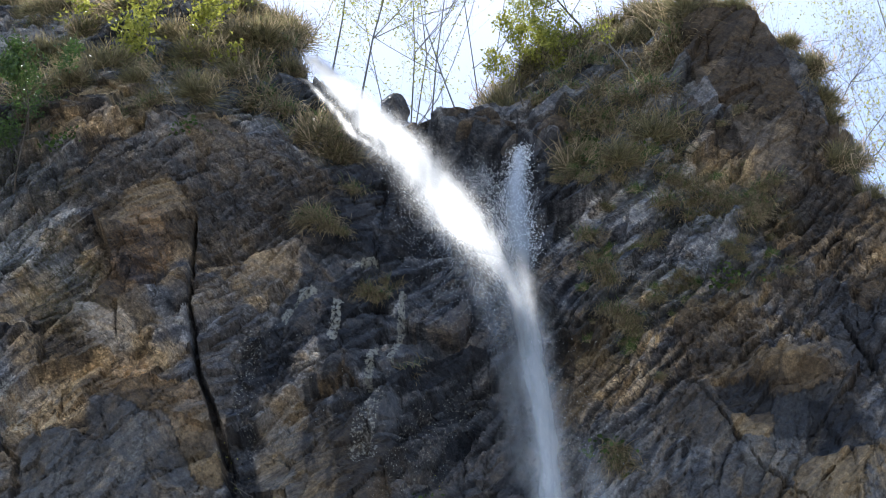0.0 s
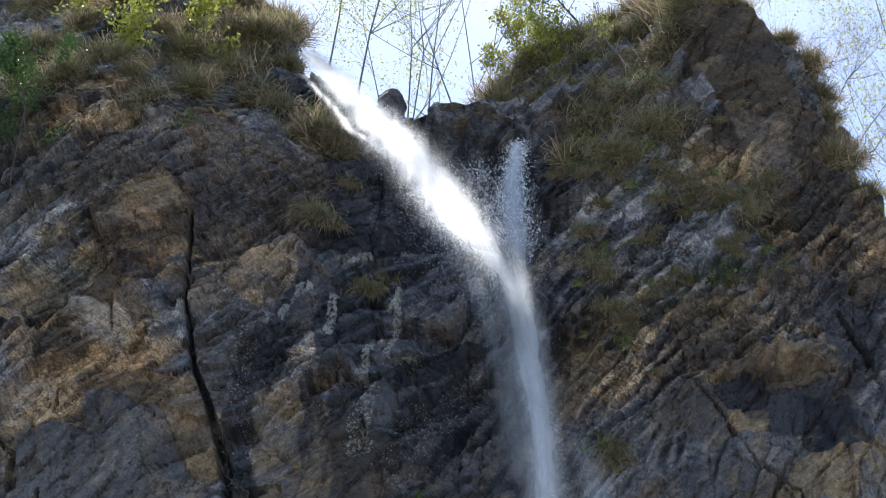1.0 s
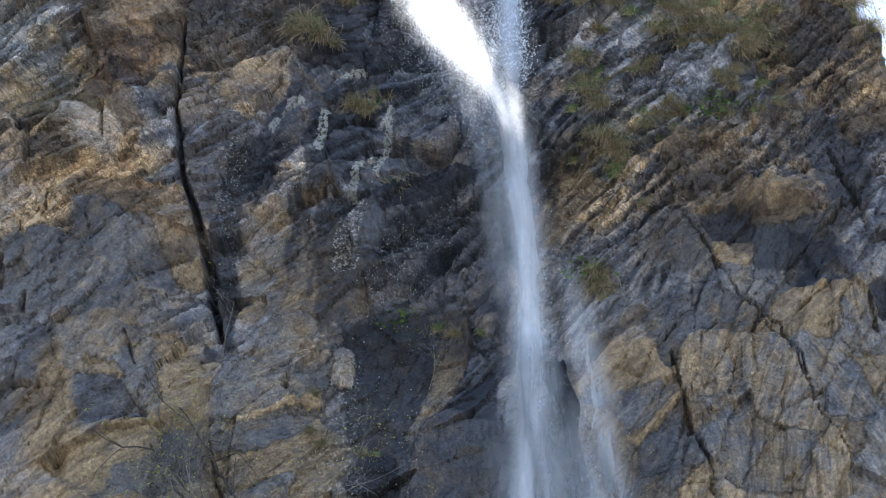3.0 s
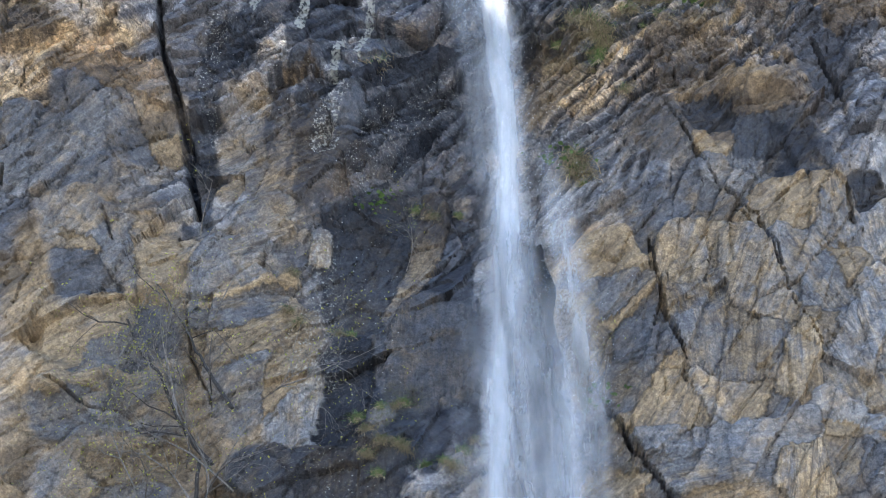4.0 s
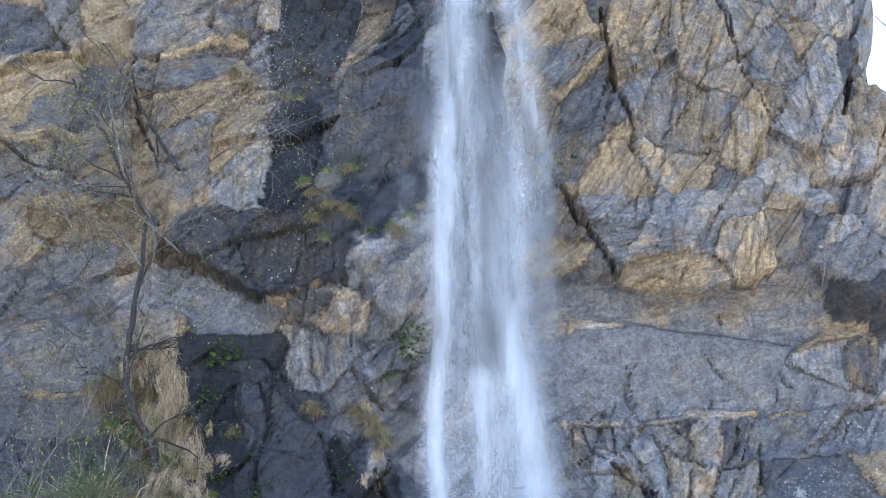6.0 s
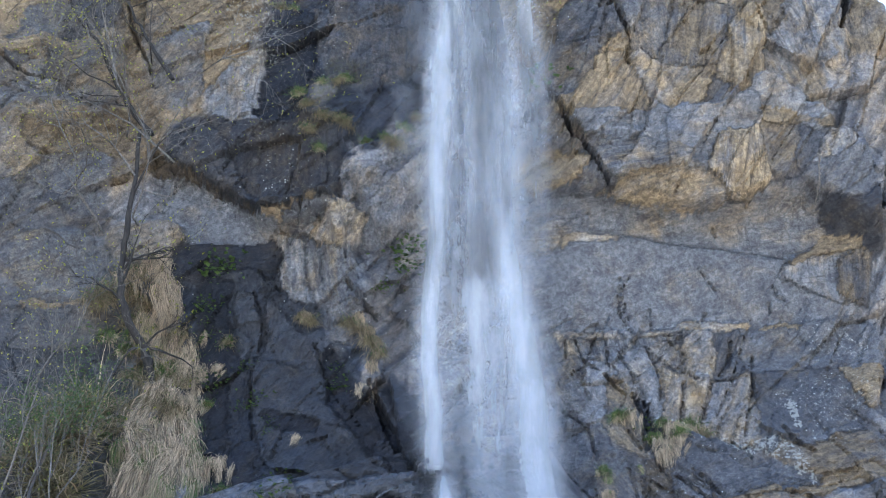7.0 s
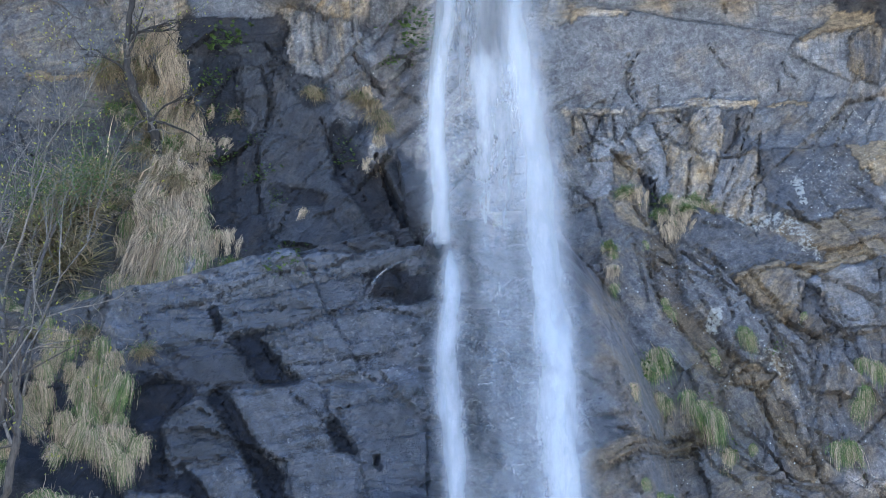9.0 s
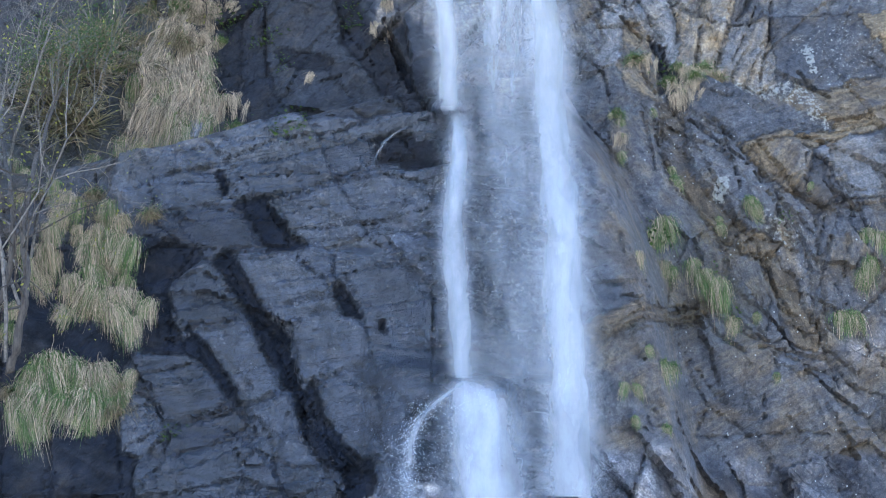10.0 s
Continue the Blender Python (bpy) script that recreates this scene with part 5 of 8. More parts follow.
facet((-3.43, 16.17, -2.88, 16.44, -2.77, 15.74, -2.87, 15.12, -3.25, 15.14, -3.53, 15.76), .25, .15, 0, .78, .15, 0, 85, .9)
facet((-3.66, 16.63, -3.17, 16.92, -3.25, 16.28, -3.54, 15.86, -3.75, 16.11), .22, 0, -.1, .60, .9, 0, 45, .6)
facet((-4.14, 20.04, -3.14, 20.46, -3.06, 19.98, -3.65, 19.66), .2, 0, .1, .62, .55, 0, 30, .6)
facet((-2.92, 19.76, -2.72, 19.80, -2.73, 19.12, -2.90, 19.17), .2, .1, 0, .90, .4, 0, 85, .6)
facet((-2.62, 20.30, -1.53, 20.64, -1.37, 19.36, -1.87, 17.76, -2.46, 17.69, -2.66, 19.26), -.1, 0, .05, .34, .2, 0.75, 80, .6)
facet((-1.79, 17.90, -1.52, 18.69, -1.02, 20.01, -0.81, 20.87, -0.78, 20.51, -0.91, 19.63, -1.28, 18.75, -1.65, 17.76), .18, .2, .05, .55, .65, 0, 60, .7)
facet((-1.78, 17.50, -1.34, 18.39, -0.46, 18.10, -0.39, 16.28, -1.40, 16.00, -1.62, 16.68), .1, .05, .05, .40, .25, 0.4, 90, .7)
facet((-2.50, 17.03, -2.11, 17.15, -2.23, 15.63, -2.34, 15.19, -2.91, 15.22, -2.74, 15.73), -.12, .1, 0, .25, .05, 1, 80, .4)
# left of the water, round the small overhang
facet((-6.68, 14.67, -6.23, 14.67, -5.21, 15.00, -5.26, 14.82, -5.93, 14.37, -6.32, 14.38), .15, 0, -.4, .42, .95, 0, 15, .7)
facet((-7.06, 14.63, -6.70, 14.74, -6.37, 14.35, -6.56, 13.88, -6.98, 13.67), .2, .15, 0, .60, .35, 0, 50, .5)
facet((-6.16, 14.28, -5.54, 14.48, -5.45, 14.00, -5.64, 13.56, -6.18, 13.87), .1, .1, .1, .50, .1, 0, 40, .5)
facet((-7.01, 13.67, -6.32, 14.00, -6.11, 13.51, -6.62, 12.96, -6.94, 12.89), .05, .2, .1, .45, .0, 0.1, 30, .5)
facet((-6.58, 12.89, -5.63, 12.85, -5.54, 12.46, -6.24, 12.22, -6.53, 12.43), .2, .1, .1, .52, .25, 0, 20, .5)
facet((-6.15, 12.28, -5.34, 12.66, -5.24, 12.08, -6.00, 11.85), .1, .05, 0, .50, .12, 0, 12, .5)
facet((-6.29, 11.68, -5.33, 11.99, -5.32, 11.90, -6.27, 11.55), .22, 0, -.3, .62, 1, 0, 8, .3)
facet((-6.79, 11.43, -5.48, 11.91, -5.36, 11.10, -6.71, 10.83), -.02, .05, .05, .42, .05, 0.2, 8, .4)
facet((-4.98, 13.02, -4.12, 13.19, -4.10, 12.79, -4.77, 12.55), .3, .1, .2, .68, .4, 0, 20, .5)
facet((-4.04, 14.83, -3.36, 14.94, -3.13, 14.15, -2.76, 13.41, -3.16, 13.70, -3.66, 14.08, -4.11, 14.29), .3, .1, 0, .28, .1, 0.7, 40, .5)
facet((-3.43, 15.03, -1.68, 14.96, -1.58, 13.63, -2.41, 13.42, -2.76, 13.41, -3.07, 14.09), .28, -.05, 0, .30, .35, 0.68, 90, .6)
facet((-4.48, 14.49, -3.67, 14.11, -2.77, 13.43, -2.87, 13.44, -3.73, 14.03, -4.45, 14.37), .1, 0, -.35, .30, .6, 0.2, -30, .5)
facet((-4.26, 14.31, -3.51, 13.95, -2.90, 13.48, -2.67, 13.31, -2.75, 13.04, -3.75, 13.10, -4.23, 13.68), -.3, .1, -.05, .62, .0, 0, -20, .4)
facet((-2.66, 13.36, -1.55, 13.63, -1.83, 13.48, -2.38, 13.34), .3, 0, -.4, .76, 1, 0, 8, .5)
facet((-2.36, 13.38, -1.56, 13.62, -1.54, 13.54, -1.91, 13.15), .1, .1, -.2, .54, .25, 0, 45, .5)
facet((-1.90, 13.05, -1.37, 13.54, -1.06, 13.42, -1.28, 13.37, -1.34, 13.10, -1.71, 12.95), .32, .2, 0, .89, .6, 0, 60, .6)
facet((-2.40, 12.99, -2.00, 12.99, -1.95, 12.11, -2.26, 12.18), .15, .1, 0, .70, .1, 0.1, 90, .8)
facet((-1.97, 13.02, -1.60, 12.87, -1.28, 12.12, -1.46, 12.06, -1.92, 12.20), .1, .2, 0, .56, .15, 0.2, 100, .8)
facet((-1.27, 14.07, -0.70, 13.82, -0.82, 13.19, -1.03, 13.49, -1.22, 13.89), .15, .1, 0, .62, .2, 0.1, 80, .5)
facet((-4.14, 12.88, -2.72, 12.90, -2.41, 12.78, -2.46, 12.47, -3.44, 12.62, -4.12, 12.58), .02, 0, 0, .22, .2, 0.9, 5, .4)
facet((-3.38, 12.39, -2.83, 12.53, -2.01, 11.66, -1.94, 11.18, -3.27, 11.19), -.05, .05, .1, .36, 0, 0.85, 100, .5)
# high on the left, round the long crack
facet((-8.10, 25.42, -7.89, 26.03, -7.21, 25.30, -7.02, 24.81, -7.54, 25.02), .15, .1, -.1, .42, .8, 0.1, 50, .5)
facet((-8.27, 24.99, -7.97, 24.96, -7.42, 24.63, -7.53, 24.21, -7.99, 24.47), .2, .1, .1, .75, .6, 0, 40, .5)
facet((-7.94, 23.30, -7.69, 23.41, -7.07, 22.88, -6.32, 22.94, -6.41, 22.42, -6.96, 22.50, -7.79, 22.90), .1, 0, -.2, .42, .85, 0.1, -20, .6)
facet((-8.95, 21.90, -8.27, 21.72, -7.99, 21.48, -8.08, 20.70, -8.16, 20.24, -8.75, 20.45), .3, .15, .1, .58, .1, 0, 80, .5)
facet((-7.69, 22.57, -7.29, 22.49, -6.86, 21.96, -6.79, 21.43, -6.97, 21.19, -7.42, 21.67), .2, .15, .1, .48, .05, 0.1, 60, .5)
facet((-7.96, 21.47, -7.39, 21.45, -6.88, 21.03, -6.88, 20.25, -7.96, 20.24), .25, 0, .05, .52, .15, 0, 60, .6)
facet((-6.77, 21.88, -6.52, 22.06, -6.22, 21.48, -6.07, 21.08, -6.38, 20.98, -6.73, 21.34), .1, -.2, 0, .40, .15, 0.1, 120, .4)
facet((-6.36, 22.69, -5.92, 23.04, -5.53, 22.21, -5.55, 21.93, -6.09, 21.66), .15, .1, .1, .55, .65, 0, 60, .6)
facet((-6.03, 21.54, -5.70, 21.56, -5.69, 21.21, -5.94, 21.21), .1, 0, 0, .50, 1, 0, 60, .3)
facet((-6.19, 25.96, -4.74, 26.96, -4.11, 27.26, -4.72, 26.13, -5.46, 25.78, -6.01, 25.36), .15, 0, .1, .50, .6, 0.1, 35, 1)
facet((-5.54, 24.66, -5.14, 25.33, -4.94, 25.07, -5.05, 23.79, -5.30, 22.88, -5.50, 22.74, -5.82, 23.62, -5.95, 24.42), .1, .1, 0, .42, .4, 0.15, 65, .8)
facet((-4.68, 25.16, -4.03, 26.29, -3.72, 26.30, -3.78, 25.75, -4.21, 24.93, -4.66, 24.69), .1, 0, .1, .60, .15, 0.1, 55, 1)
facet((-4.06, 26.19, -3.71, 26.31, -3.74, 25.70, -4.00, 25.64), .15, 0, .1, .85, .3, 0, 60, .4)
facet((-4.72, 22.72, -4.16, 23.58, -3.28, 23.83, -3.12, 23.10, -2.83, 22.38, -3.10, 21.58, -3.67, 21.54, -4.39, 21.84, -4.62, 22.14), .12, .05, .1, .60, .45, 0, 28, .8)
facet((-4.20, 22.94, -3.27, 23.69, -3.19, 23.48, -3.83, 22.82, -4.12, 22.64), .15, 0, -.2, .50, 1, 0.1, 30, .5)
facet((-2.90, 22.92, -2.47, 22.96, -2.51, 22.46, -2.79, 22.17), .15, .1, .1, .88, .2, 0, 60, .3)
facet((-4.67, 21.60, -3.81, 21.62, -2.90, 21.80, -2.52, 22.10, -2.83, 21.37, -3.10, 20.76, -4.65, 20.77), .12, .1, -.05, .58, .5, 0, 30, .8)
facet((-4.05, 24.88, -3.62, 25.48, -3.57, 25.37, -3.90, 24.89), .15, 0, .1, .70, .5, 0, 38, .3)
# high on the right
facet((3.65, 23.78, 4.61, 24.24, 4.83, 23.71, 4.57, 22.96, 4.08, 22.61, 3.59, 23.30), .1, 0, .1, .45, .7, 0.1, 38, 1)
facet((4.41, 22.41, 4.89, 22.75, 5.75, 22.28, 5.71, 22.05, 4.92, 21.99, 4.45, 22.22), .3, 0, -.2, .50, .9, 0.1, 10, .6)
# another hole whose shade is painted through the wetness
facet((4.06, 22.05, 4.51, 22.40, 4.87, 22.17, 4.79, 21.85, 4.20, 21.76), -.25, 0, 0, .20, .1, 1, 20, .3)
facet((4.20, 21.39, 4.74, 21.49, 4.74, 21.26, 4.31, 21.20), .2, 0, -.2, .65, 1, 0, 10, .4)
facet((4.96, 21.76, 5.55, 21.89, 5.34, 20.63, 4.81, 20.77), .12, .05, .05, .45, .02, 0.1, 90, .5)
facet((5.60, 21.89, 6.06, 21.86, 6.34, 20.73, 5.77, 20.65, 5.37, 20.73), 0, .2, 0, .30, .1, 0.7, 60, .5)
facet((3.45, 22.16, 3.84, 21.86, 3.89, 21.21, 3.32, 21.14, 3.12, 21.81), .1, .1, .1, .42, .35, 0.1, 45, .6)
facet((4.39, 20.84, 4.97, 20.51, 4.84, 20.16, 4.34, 20.47), .2, 0, .3, .52, .1, 0, 20, .4)
facet((4.87, 19.93, 5.42, 20.34, 6.28, 20.35, 6.12, 19.71, 4.85, 19.80), .25, 0, .1, .60, .9, 0, 40, .6)
facet((1.42, 23.85, 1.90, 24.19, 1.72, 23.79, 1.45, 23.26), .15, 0, 0, .50, .85, 0, 50, .5)
facet((0.97, 22.96, 1.44, 23.19, 1.82, 23.30, 1.63, 22.81, 1.09, 22.52), .12, .1, 0, .50, .8, 0, 45, .7)
facet((5.67, 24.88, 6.06, 24.96, 6.22, 24.10, 6.05, 24.01, 5.70, 24.56), .15, 0, .1, .50, .45, 0.1, 120, .7)
facet((6.34, 24.70, 6.61, 24.14, 6.99, 23.34, 7.05, 22.51, 6.73, 22.72, 6.33, 23.77), -.05, .1, .1, .35, .02, 0.35, 125, .6)
facet((7.13, 24.63, 7.77, 25.02, 7.62, 24.26, 7.03, 24.11), .15, 0, 0, .45, .9, 0.1, 30, .7)
# rock behind the plants on the left, the shade round them painted as wetness
facet((-5.83, 6.20, -4.88, 6.26, -4.19, 5.94, -4.23, 4.68, -3.91, 2.92, -5.43, 2.91), -.1, 0, 0, .20, .15, 0.9, 60, .5)
facet((-6.62, 10.93, -5.12, 11.18, -4.60, 9.11, -4.89, 7.91, -4.49, 6.50, -5.65, 6.48), -.05, 0, 0, .34, .1, 0.55, 30, .5)
# the wet slab at the foot, course by course
facet((-3.46, 5.23, -3.64, 5.70, -3.16, 5.96, -2.80, 5.70, -2.58, 5.31, -3.33, 5.18), .05, .05, .05, .45, .1, 0.85, 12, .6)
facet((-2.76, 6.11, -1.97, 6.17, -1.51, 5.81, -1.41, 5.68, -2.28, 5.43, -2.49, 5.58), .12, .05, .1, .60, 0, 0.75, 12, .6)
facet((-3.29, 5.09, -2.57, 5.25, -2.31, 4.97, -2.03, 4.34, -2.50, 4.13, -2.93, 4.71), .10, .08, .05, .60, 0, 0.75, 12, .6)
facet((-2.28, 5.40, -1.40, 5.62, -0.99, 5.18, -1.03, 4.66, -1.79, 4.41, -1.91, 4.96), .14, .05, .1, .64, 0, 0.72, 12, .6)
facet((-3.93, 4.50, -3.17, 4.68, -2.91, 4.51, -2.63, 4.16, -3.45, 3.88, -3.73, 4.35), .1, .05, .15, .50, .15, 0.75, 9, 1)
facet((-4.11, 3.99, -3.75, 4.15, -3.48, 3.80, -4.02, 3.51), .15, .1, .1, .58, 0, 0.7, 12, .5)
facet((-3.41, 3.82, -2.56, 4.07, -2.45, 3.82, -2.86, 3.58, -3.47, 3.47), .02, 0, -.1, .42, .4, 0.8, 12, .6)
facet((-2.50, 4.11, -1.93, 4.28, -1.77, 3.91, -1.46, 3.33, -1.88, 3.19, -2.19, 3.76), .12, .1, .05, .58, 0, 0.75, 14, .6)
facet((-3.71, 3.17, -3.36, 3.47, -2.56, 3.57, -2.44, 3.18, -3.08, 2.99, -3.64, 2.91), .1, 0, .1, .52, .1, 0.75, 14, .6)
facet((-2.55, 3.33, -1.94, 3.38, -1.46, 3.29, -1.22, 3.19, -1.78, 2.95, -2.25, 2.93), .05, 0, .1, .55, .05, 0.75, 14, .6)
facet((-1.60, 4.41, -1.07, 4.61, -0.84, 4.23, -0.80, 3.79, -1.03, 3.38, -1.33, 3.67), .12, .05, .05, .56, .1, 0.75, 14, .5)
facet((-1.32, 5.93, -0.12, 6.17, -0.10, 4.10, -0.75, 3.73, -1.00, 5.19), .08, -.05, .05, .56, .1, 0.75, 12, .7)
# grooves and holes in the slab, set back, their shade painted near-black
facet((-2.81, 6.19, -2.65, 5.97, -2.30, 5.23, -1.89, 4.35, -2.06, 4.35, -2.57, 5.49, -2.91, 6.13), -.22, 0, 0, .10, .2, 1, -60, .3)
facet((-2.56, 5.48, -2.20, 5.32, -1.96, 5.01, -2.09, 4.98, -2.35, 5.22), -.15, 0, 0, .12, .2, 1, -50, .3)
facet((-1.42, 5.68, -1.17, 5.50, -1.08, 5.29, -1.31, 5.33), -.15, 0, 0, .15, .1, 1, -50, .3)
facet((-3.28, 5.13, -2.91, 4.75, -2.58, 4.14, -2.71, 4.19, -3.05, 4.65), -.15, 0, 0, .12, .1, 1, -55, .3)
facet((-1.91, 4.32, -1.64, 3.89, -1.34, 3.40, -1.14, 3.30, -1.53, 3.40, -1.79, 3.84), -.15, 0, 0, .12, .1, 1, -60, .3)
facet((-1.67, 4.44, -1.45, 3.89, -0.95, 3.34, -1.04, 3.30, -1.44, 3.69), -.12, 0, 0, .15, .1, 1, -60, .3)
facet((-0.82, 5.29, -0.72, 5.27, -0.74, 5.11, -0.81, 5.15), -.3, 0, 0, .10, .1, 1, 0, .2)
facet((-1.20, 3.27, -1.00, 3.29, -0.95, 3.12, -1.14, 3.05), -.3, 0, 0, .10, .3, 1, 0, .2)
# this face is the shade under the grass, painted dark
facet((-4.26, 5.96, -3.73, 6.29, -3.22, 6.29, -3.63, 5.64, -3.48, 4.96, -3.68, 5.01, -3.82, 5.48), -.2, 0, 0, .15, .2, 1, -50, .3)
facet((-3.99, 7.27, -3.12, 7.50, -2.01, 7.85, -1.08, 8.01, -0.92, 7.78, -0.96, 7.55, -1.87, 7.10, -2.88, 6.98, -3.88, 6.70, -3.91, 6.98), .05, 0, .1, .52, .1, 0.8, 12, .6)
facet((-3.53, 7.38, -2.31, 7.84, -0.19, 8.38, -0.09, 8.26, -0.87, 7.95, -1.08, 7.94, -2.09, 7.60, -3.16, 7.37), .08, 0, .5, .66, 0, 0.7, 12, .5)
# a sliver and a hollow, with shade painted in as wetness
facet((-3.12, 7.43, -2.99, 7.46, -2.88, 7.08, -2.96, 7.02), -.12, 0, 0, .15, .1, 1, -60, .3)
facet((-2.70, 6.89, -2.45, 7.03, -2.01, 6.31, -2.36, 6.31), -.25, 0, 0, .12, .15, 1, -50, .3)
facet((-2.26, 6.91, -1.46, 7.21, -0.85, 7.41, -0.23, 7.31, -0.13, 6.91, -0.94, 6.67, -2.04, 6.52), .12, 0, .15, .62, 0, 0.72, 12, .6)
facet((-3.89, 6.66, -3.09, 6.89, -2.67, 6.77, -2.39, 6.25, -3.45, 6.25), -.02, 0, 0, .38, .4, 0.85, 12, .6)
# the dark wet wall over the slab
facet((-3.64, 10.62, -2.88, 10.77, -2.77, 9.53, -2.52, 8.62, -3.19, 8.49, -3.41, 9.15), -.1, .05, 0, .28, .1, 1, 85, .5)
facet((-2.80, 10.84, -1.79, 10.92, -1.59, 10.35, -1.82, 10.27, -2.65, 10.34), .08, 0, .1, .38, 0, 0.85, 60, .5)
facet((-2.75, 10.10, -1.82, 10.27, -1.37, 9.64, -2.09, 9.17, -2.42, 9.10, -2.59, 9.70), .08, .1, .05, .40, 0, 0.85, 60, .5)
facet((-1.73, 9.74, -0.91, 9.51, -0.46, 8.40, -1.09, 8.26, -1.85, 8.86), .02, 0, .1, .36, .05, 0.9, 50, .5)
facet((-0.95, 7.88, -0.61, 8.05, -0.35, 7.67, -0.92, 7.62), -.1, 0, 0, .22, .4, 0.85, 0, .4)
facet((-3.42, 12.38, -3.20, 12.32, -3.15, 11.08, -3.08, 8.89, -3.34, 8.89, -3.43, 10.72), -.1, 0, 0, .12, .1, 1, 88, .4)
# the gash: set back, and its inner shade painted near-black
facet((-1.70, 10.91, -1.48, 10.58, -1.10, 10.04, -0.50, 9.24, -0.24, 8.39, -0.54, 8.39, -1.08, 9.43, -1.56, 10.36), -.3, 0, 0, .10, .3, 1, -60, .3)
facet((-3.11, 12.19, -2.83, 12.13, -2.66, 11.60, -2.74, 11.15, -3.08, 11.21), .05, .05, .05, .48, 0, 0.8, 80, .5)
facet((-2.62, 12.13, -1.86, 11.27, -1.73, 10.72, -2.59, 11.08), .05, .05, .05, .44, 0, 0.85, 80, .5)
facet((-2.63, 9.96, -2.04, 9.96, -1.68, 9.79, -1.73, 9.59, -2.49, 9.71), -.1, 0, 0, .20, .1, 1, 10, .4)
# low on the right
facet((3.07, 11.09, 3.41, 11.13, 3.55, 10.28, 3.50, 9.77, 3.36, 9.74, 3.22, 10.21), .22, .2, .1, .74, 0, 0, 120, .5)
facet((2.50, 10.76, 2.73, 10.60, 2.68, 9.93, 2.47, 9.94), .08, .1, .05, .70, 0, 0, 80, .4)
facet((2.16, 11.12, 2.38, 10.75, 2.42, 10.08, 2.16, 10.08, 2.07, 10.59), .12, .2, 0, .54, .1, 0.1, 110, .8)
facet((2.75, 10.52, 3.16, 10.11, 3.23, 9.63, 3.07, 9.22, 2.83, 9.71), .02, .2, 0, .60, .45, 0.05, 120, .6)
facet((3.16, 10.14, 3.31, 10.14, 3.38, 9.40, 3.27, 9.25), -.1, .2, 0, .20, .1, 0.6, 100, .4)
facet((3.44, 11.16, 3.81, 11.26, 4.02, 10.93, 3.92, 10.64, 3.65, 10.85), .1, .1, .1, .62, .3, 0.05, 60, .5)
facet((4.07, 11.09, 4.36, 11.29, 4.55, 11.05, 4.42, 10.76, 4.15, 10.59), .18, .1, .1, .78, .5, 0, 50, .4)
facet((3.65, 10.81, 4.19, 10.43, 3.95, 10.39, 3.82, 9.77, 3.53, 9.74), .12, .1, 0, .70, .35, 0, 80, .6)
facet((3.98, 10.39, 4.33, 10.38, 4.18, 9.84, 3.84, 9.69), .16, .1, 0, .78, .4, 0, 80, .5)
facet((4.39, 10.35, 5.01, 10.51, 4.92, 10.13, 4.72, 9.98, 4.37, 9.54, 4.14, 9.54), .12, .1, -.1, .64, .2, 0, 70, .6)
facet((4.59, 11.15, 4.85, 11.29, 4.90, 10.76, 4.56, 10.50), .02, .2, 0, .42, .1, 0.3, 60, .5)
facet((5.01, 10.13, 5.11, 9.99, 4.93, 9.39, 4.72, 9.39), .2, .2, 0, .72, .25, 0, 80, .5)
facet((4.87, 11.16, 5.28, 11.36, 6.21, 11.56, 6.99, 11.36, 6.91, 10.85, 5.13, 10.68), .0, 0, .05, .52, 0, 0.15, 20, .35)
facet((5.11, 10.60, 6.45, 10.69, 6.65, 10.27, 6.42, 9.68, 5.85, 9.39, 4.98, 9.39), .05, -.05, 0, .42, .05, 0.4, 40, .4)
facet((6.48, 10.69, 6.95, 10.76, 6.62, 10.12), .12, 0, -.3, .62, 1, 0, 20, .5)
facet((5.30, 9.36, 5.73, 9.10, 6.40, 9.31, 6.47, 9.08, 6.07, 8.80, 5.42, 8.95), .1, 0, -.3, .45, .7, 0.1, 20, .6)
facet((3.70, 9.14, 4.17, 9.28, 4.98, 8.65, 4.76, 8.30, 4.31, 8.22, 3.87, 8.70), .15, 0, .1, .44, .1, 0.35, 20, .5)
facet((2.01, 9.73, 2.46, 9.52, 2.44, 8.56, 2.23, 8.64), -.05, .2, 0, .44, .1, 0.2, 80, .5)
# the slope under it, cut by slanting grooves
facet((2.39, 8.70, 2.95, 9.01, 3.22, 7.64, 3.82, 6.71, 3.87, 5.83, 2.70, 5.51, 2.30, 6.24), .05, .05, 0, .46, .22, .1, 118, .6)
facet((3.61, 8.69, 4.25, 8.18, 4.67, 7.39, 4.82, 6.72, 4.02, 7.14, 3.58, 7.84), .1, .1, 0, .48, .08, .1, 125, .5)
facet((3.24, 8.77, 3.50, 8.69, 3.53, 7.97, 3.76, 7.39, 4.12, 7.02, 3.93, 6.66, 3.62, 7.01, 3.33, 7.64, 3.16, 8.25), -.12, .1, 0, .32, .5, .2, 120, .6)
facet((4.72, 7.33, 5.16, 6.72, 5.18, 5.32, 4.76, 6.01, 4.59, 6.60), .06, .1, 0, .46, .2, .1, 110, .6)
facet((4.47, 6.48, 4.88, 6.13, 4.99, 5.55, 5.13, 5.32, 4.91, 5.27, 4.68, 5.72, 4.54, 6.01), -.1, .1, 0, .32, .65, .2, 115, .6)
facet((4.31, 8.22, 5.17, 8.51, 5.74, 8.44, 6.56, 8.74, 6.51, 8.52, 5.71, 8.32, 5.14, 8.35, 4.41, 8.11), .12, 0, -.3, .55, .9, 0, 8, .5)
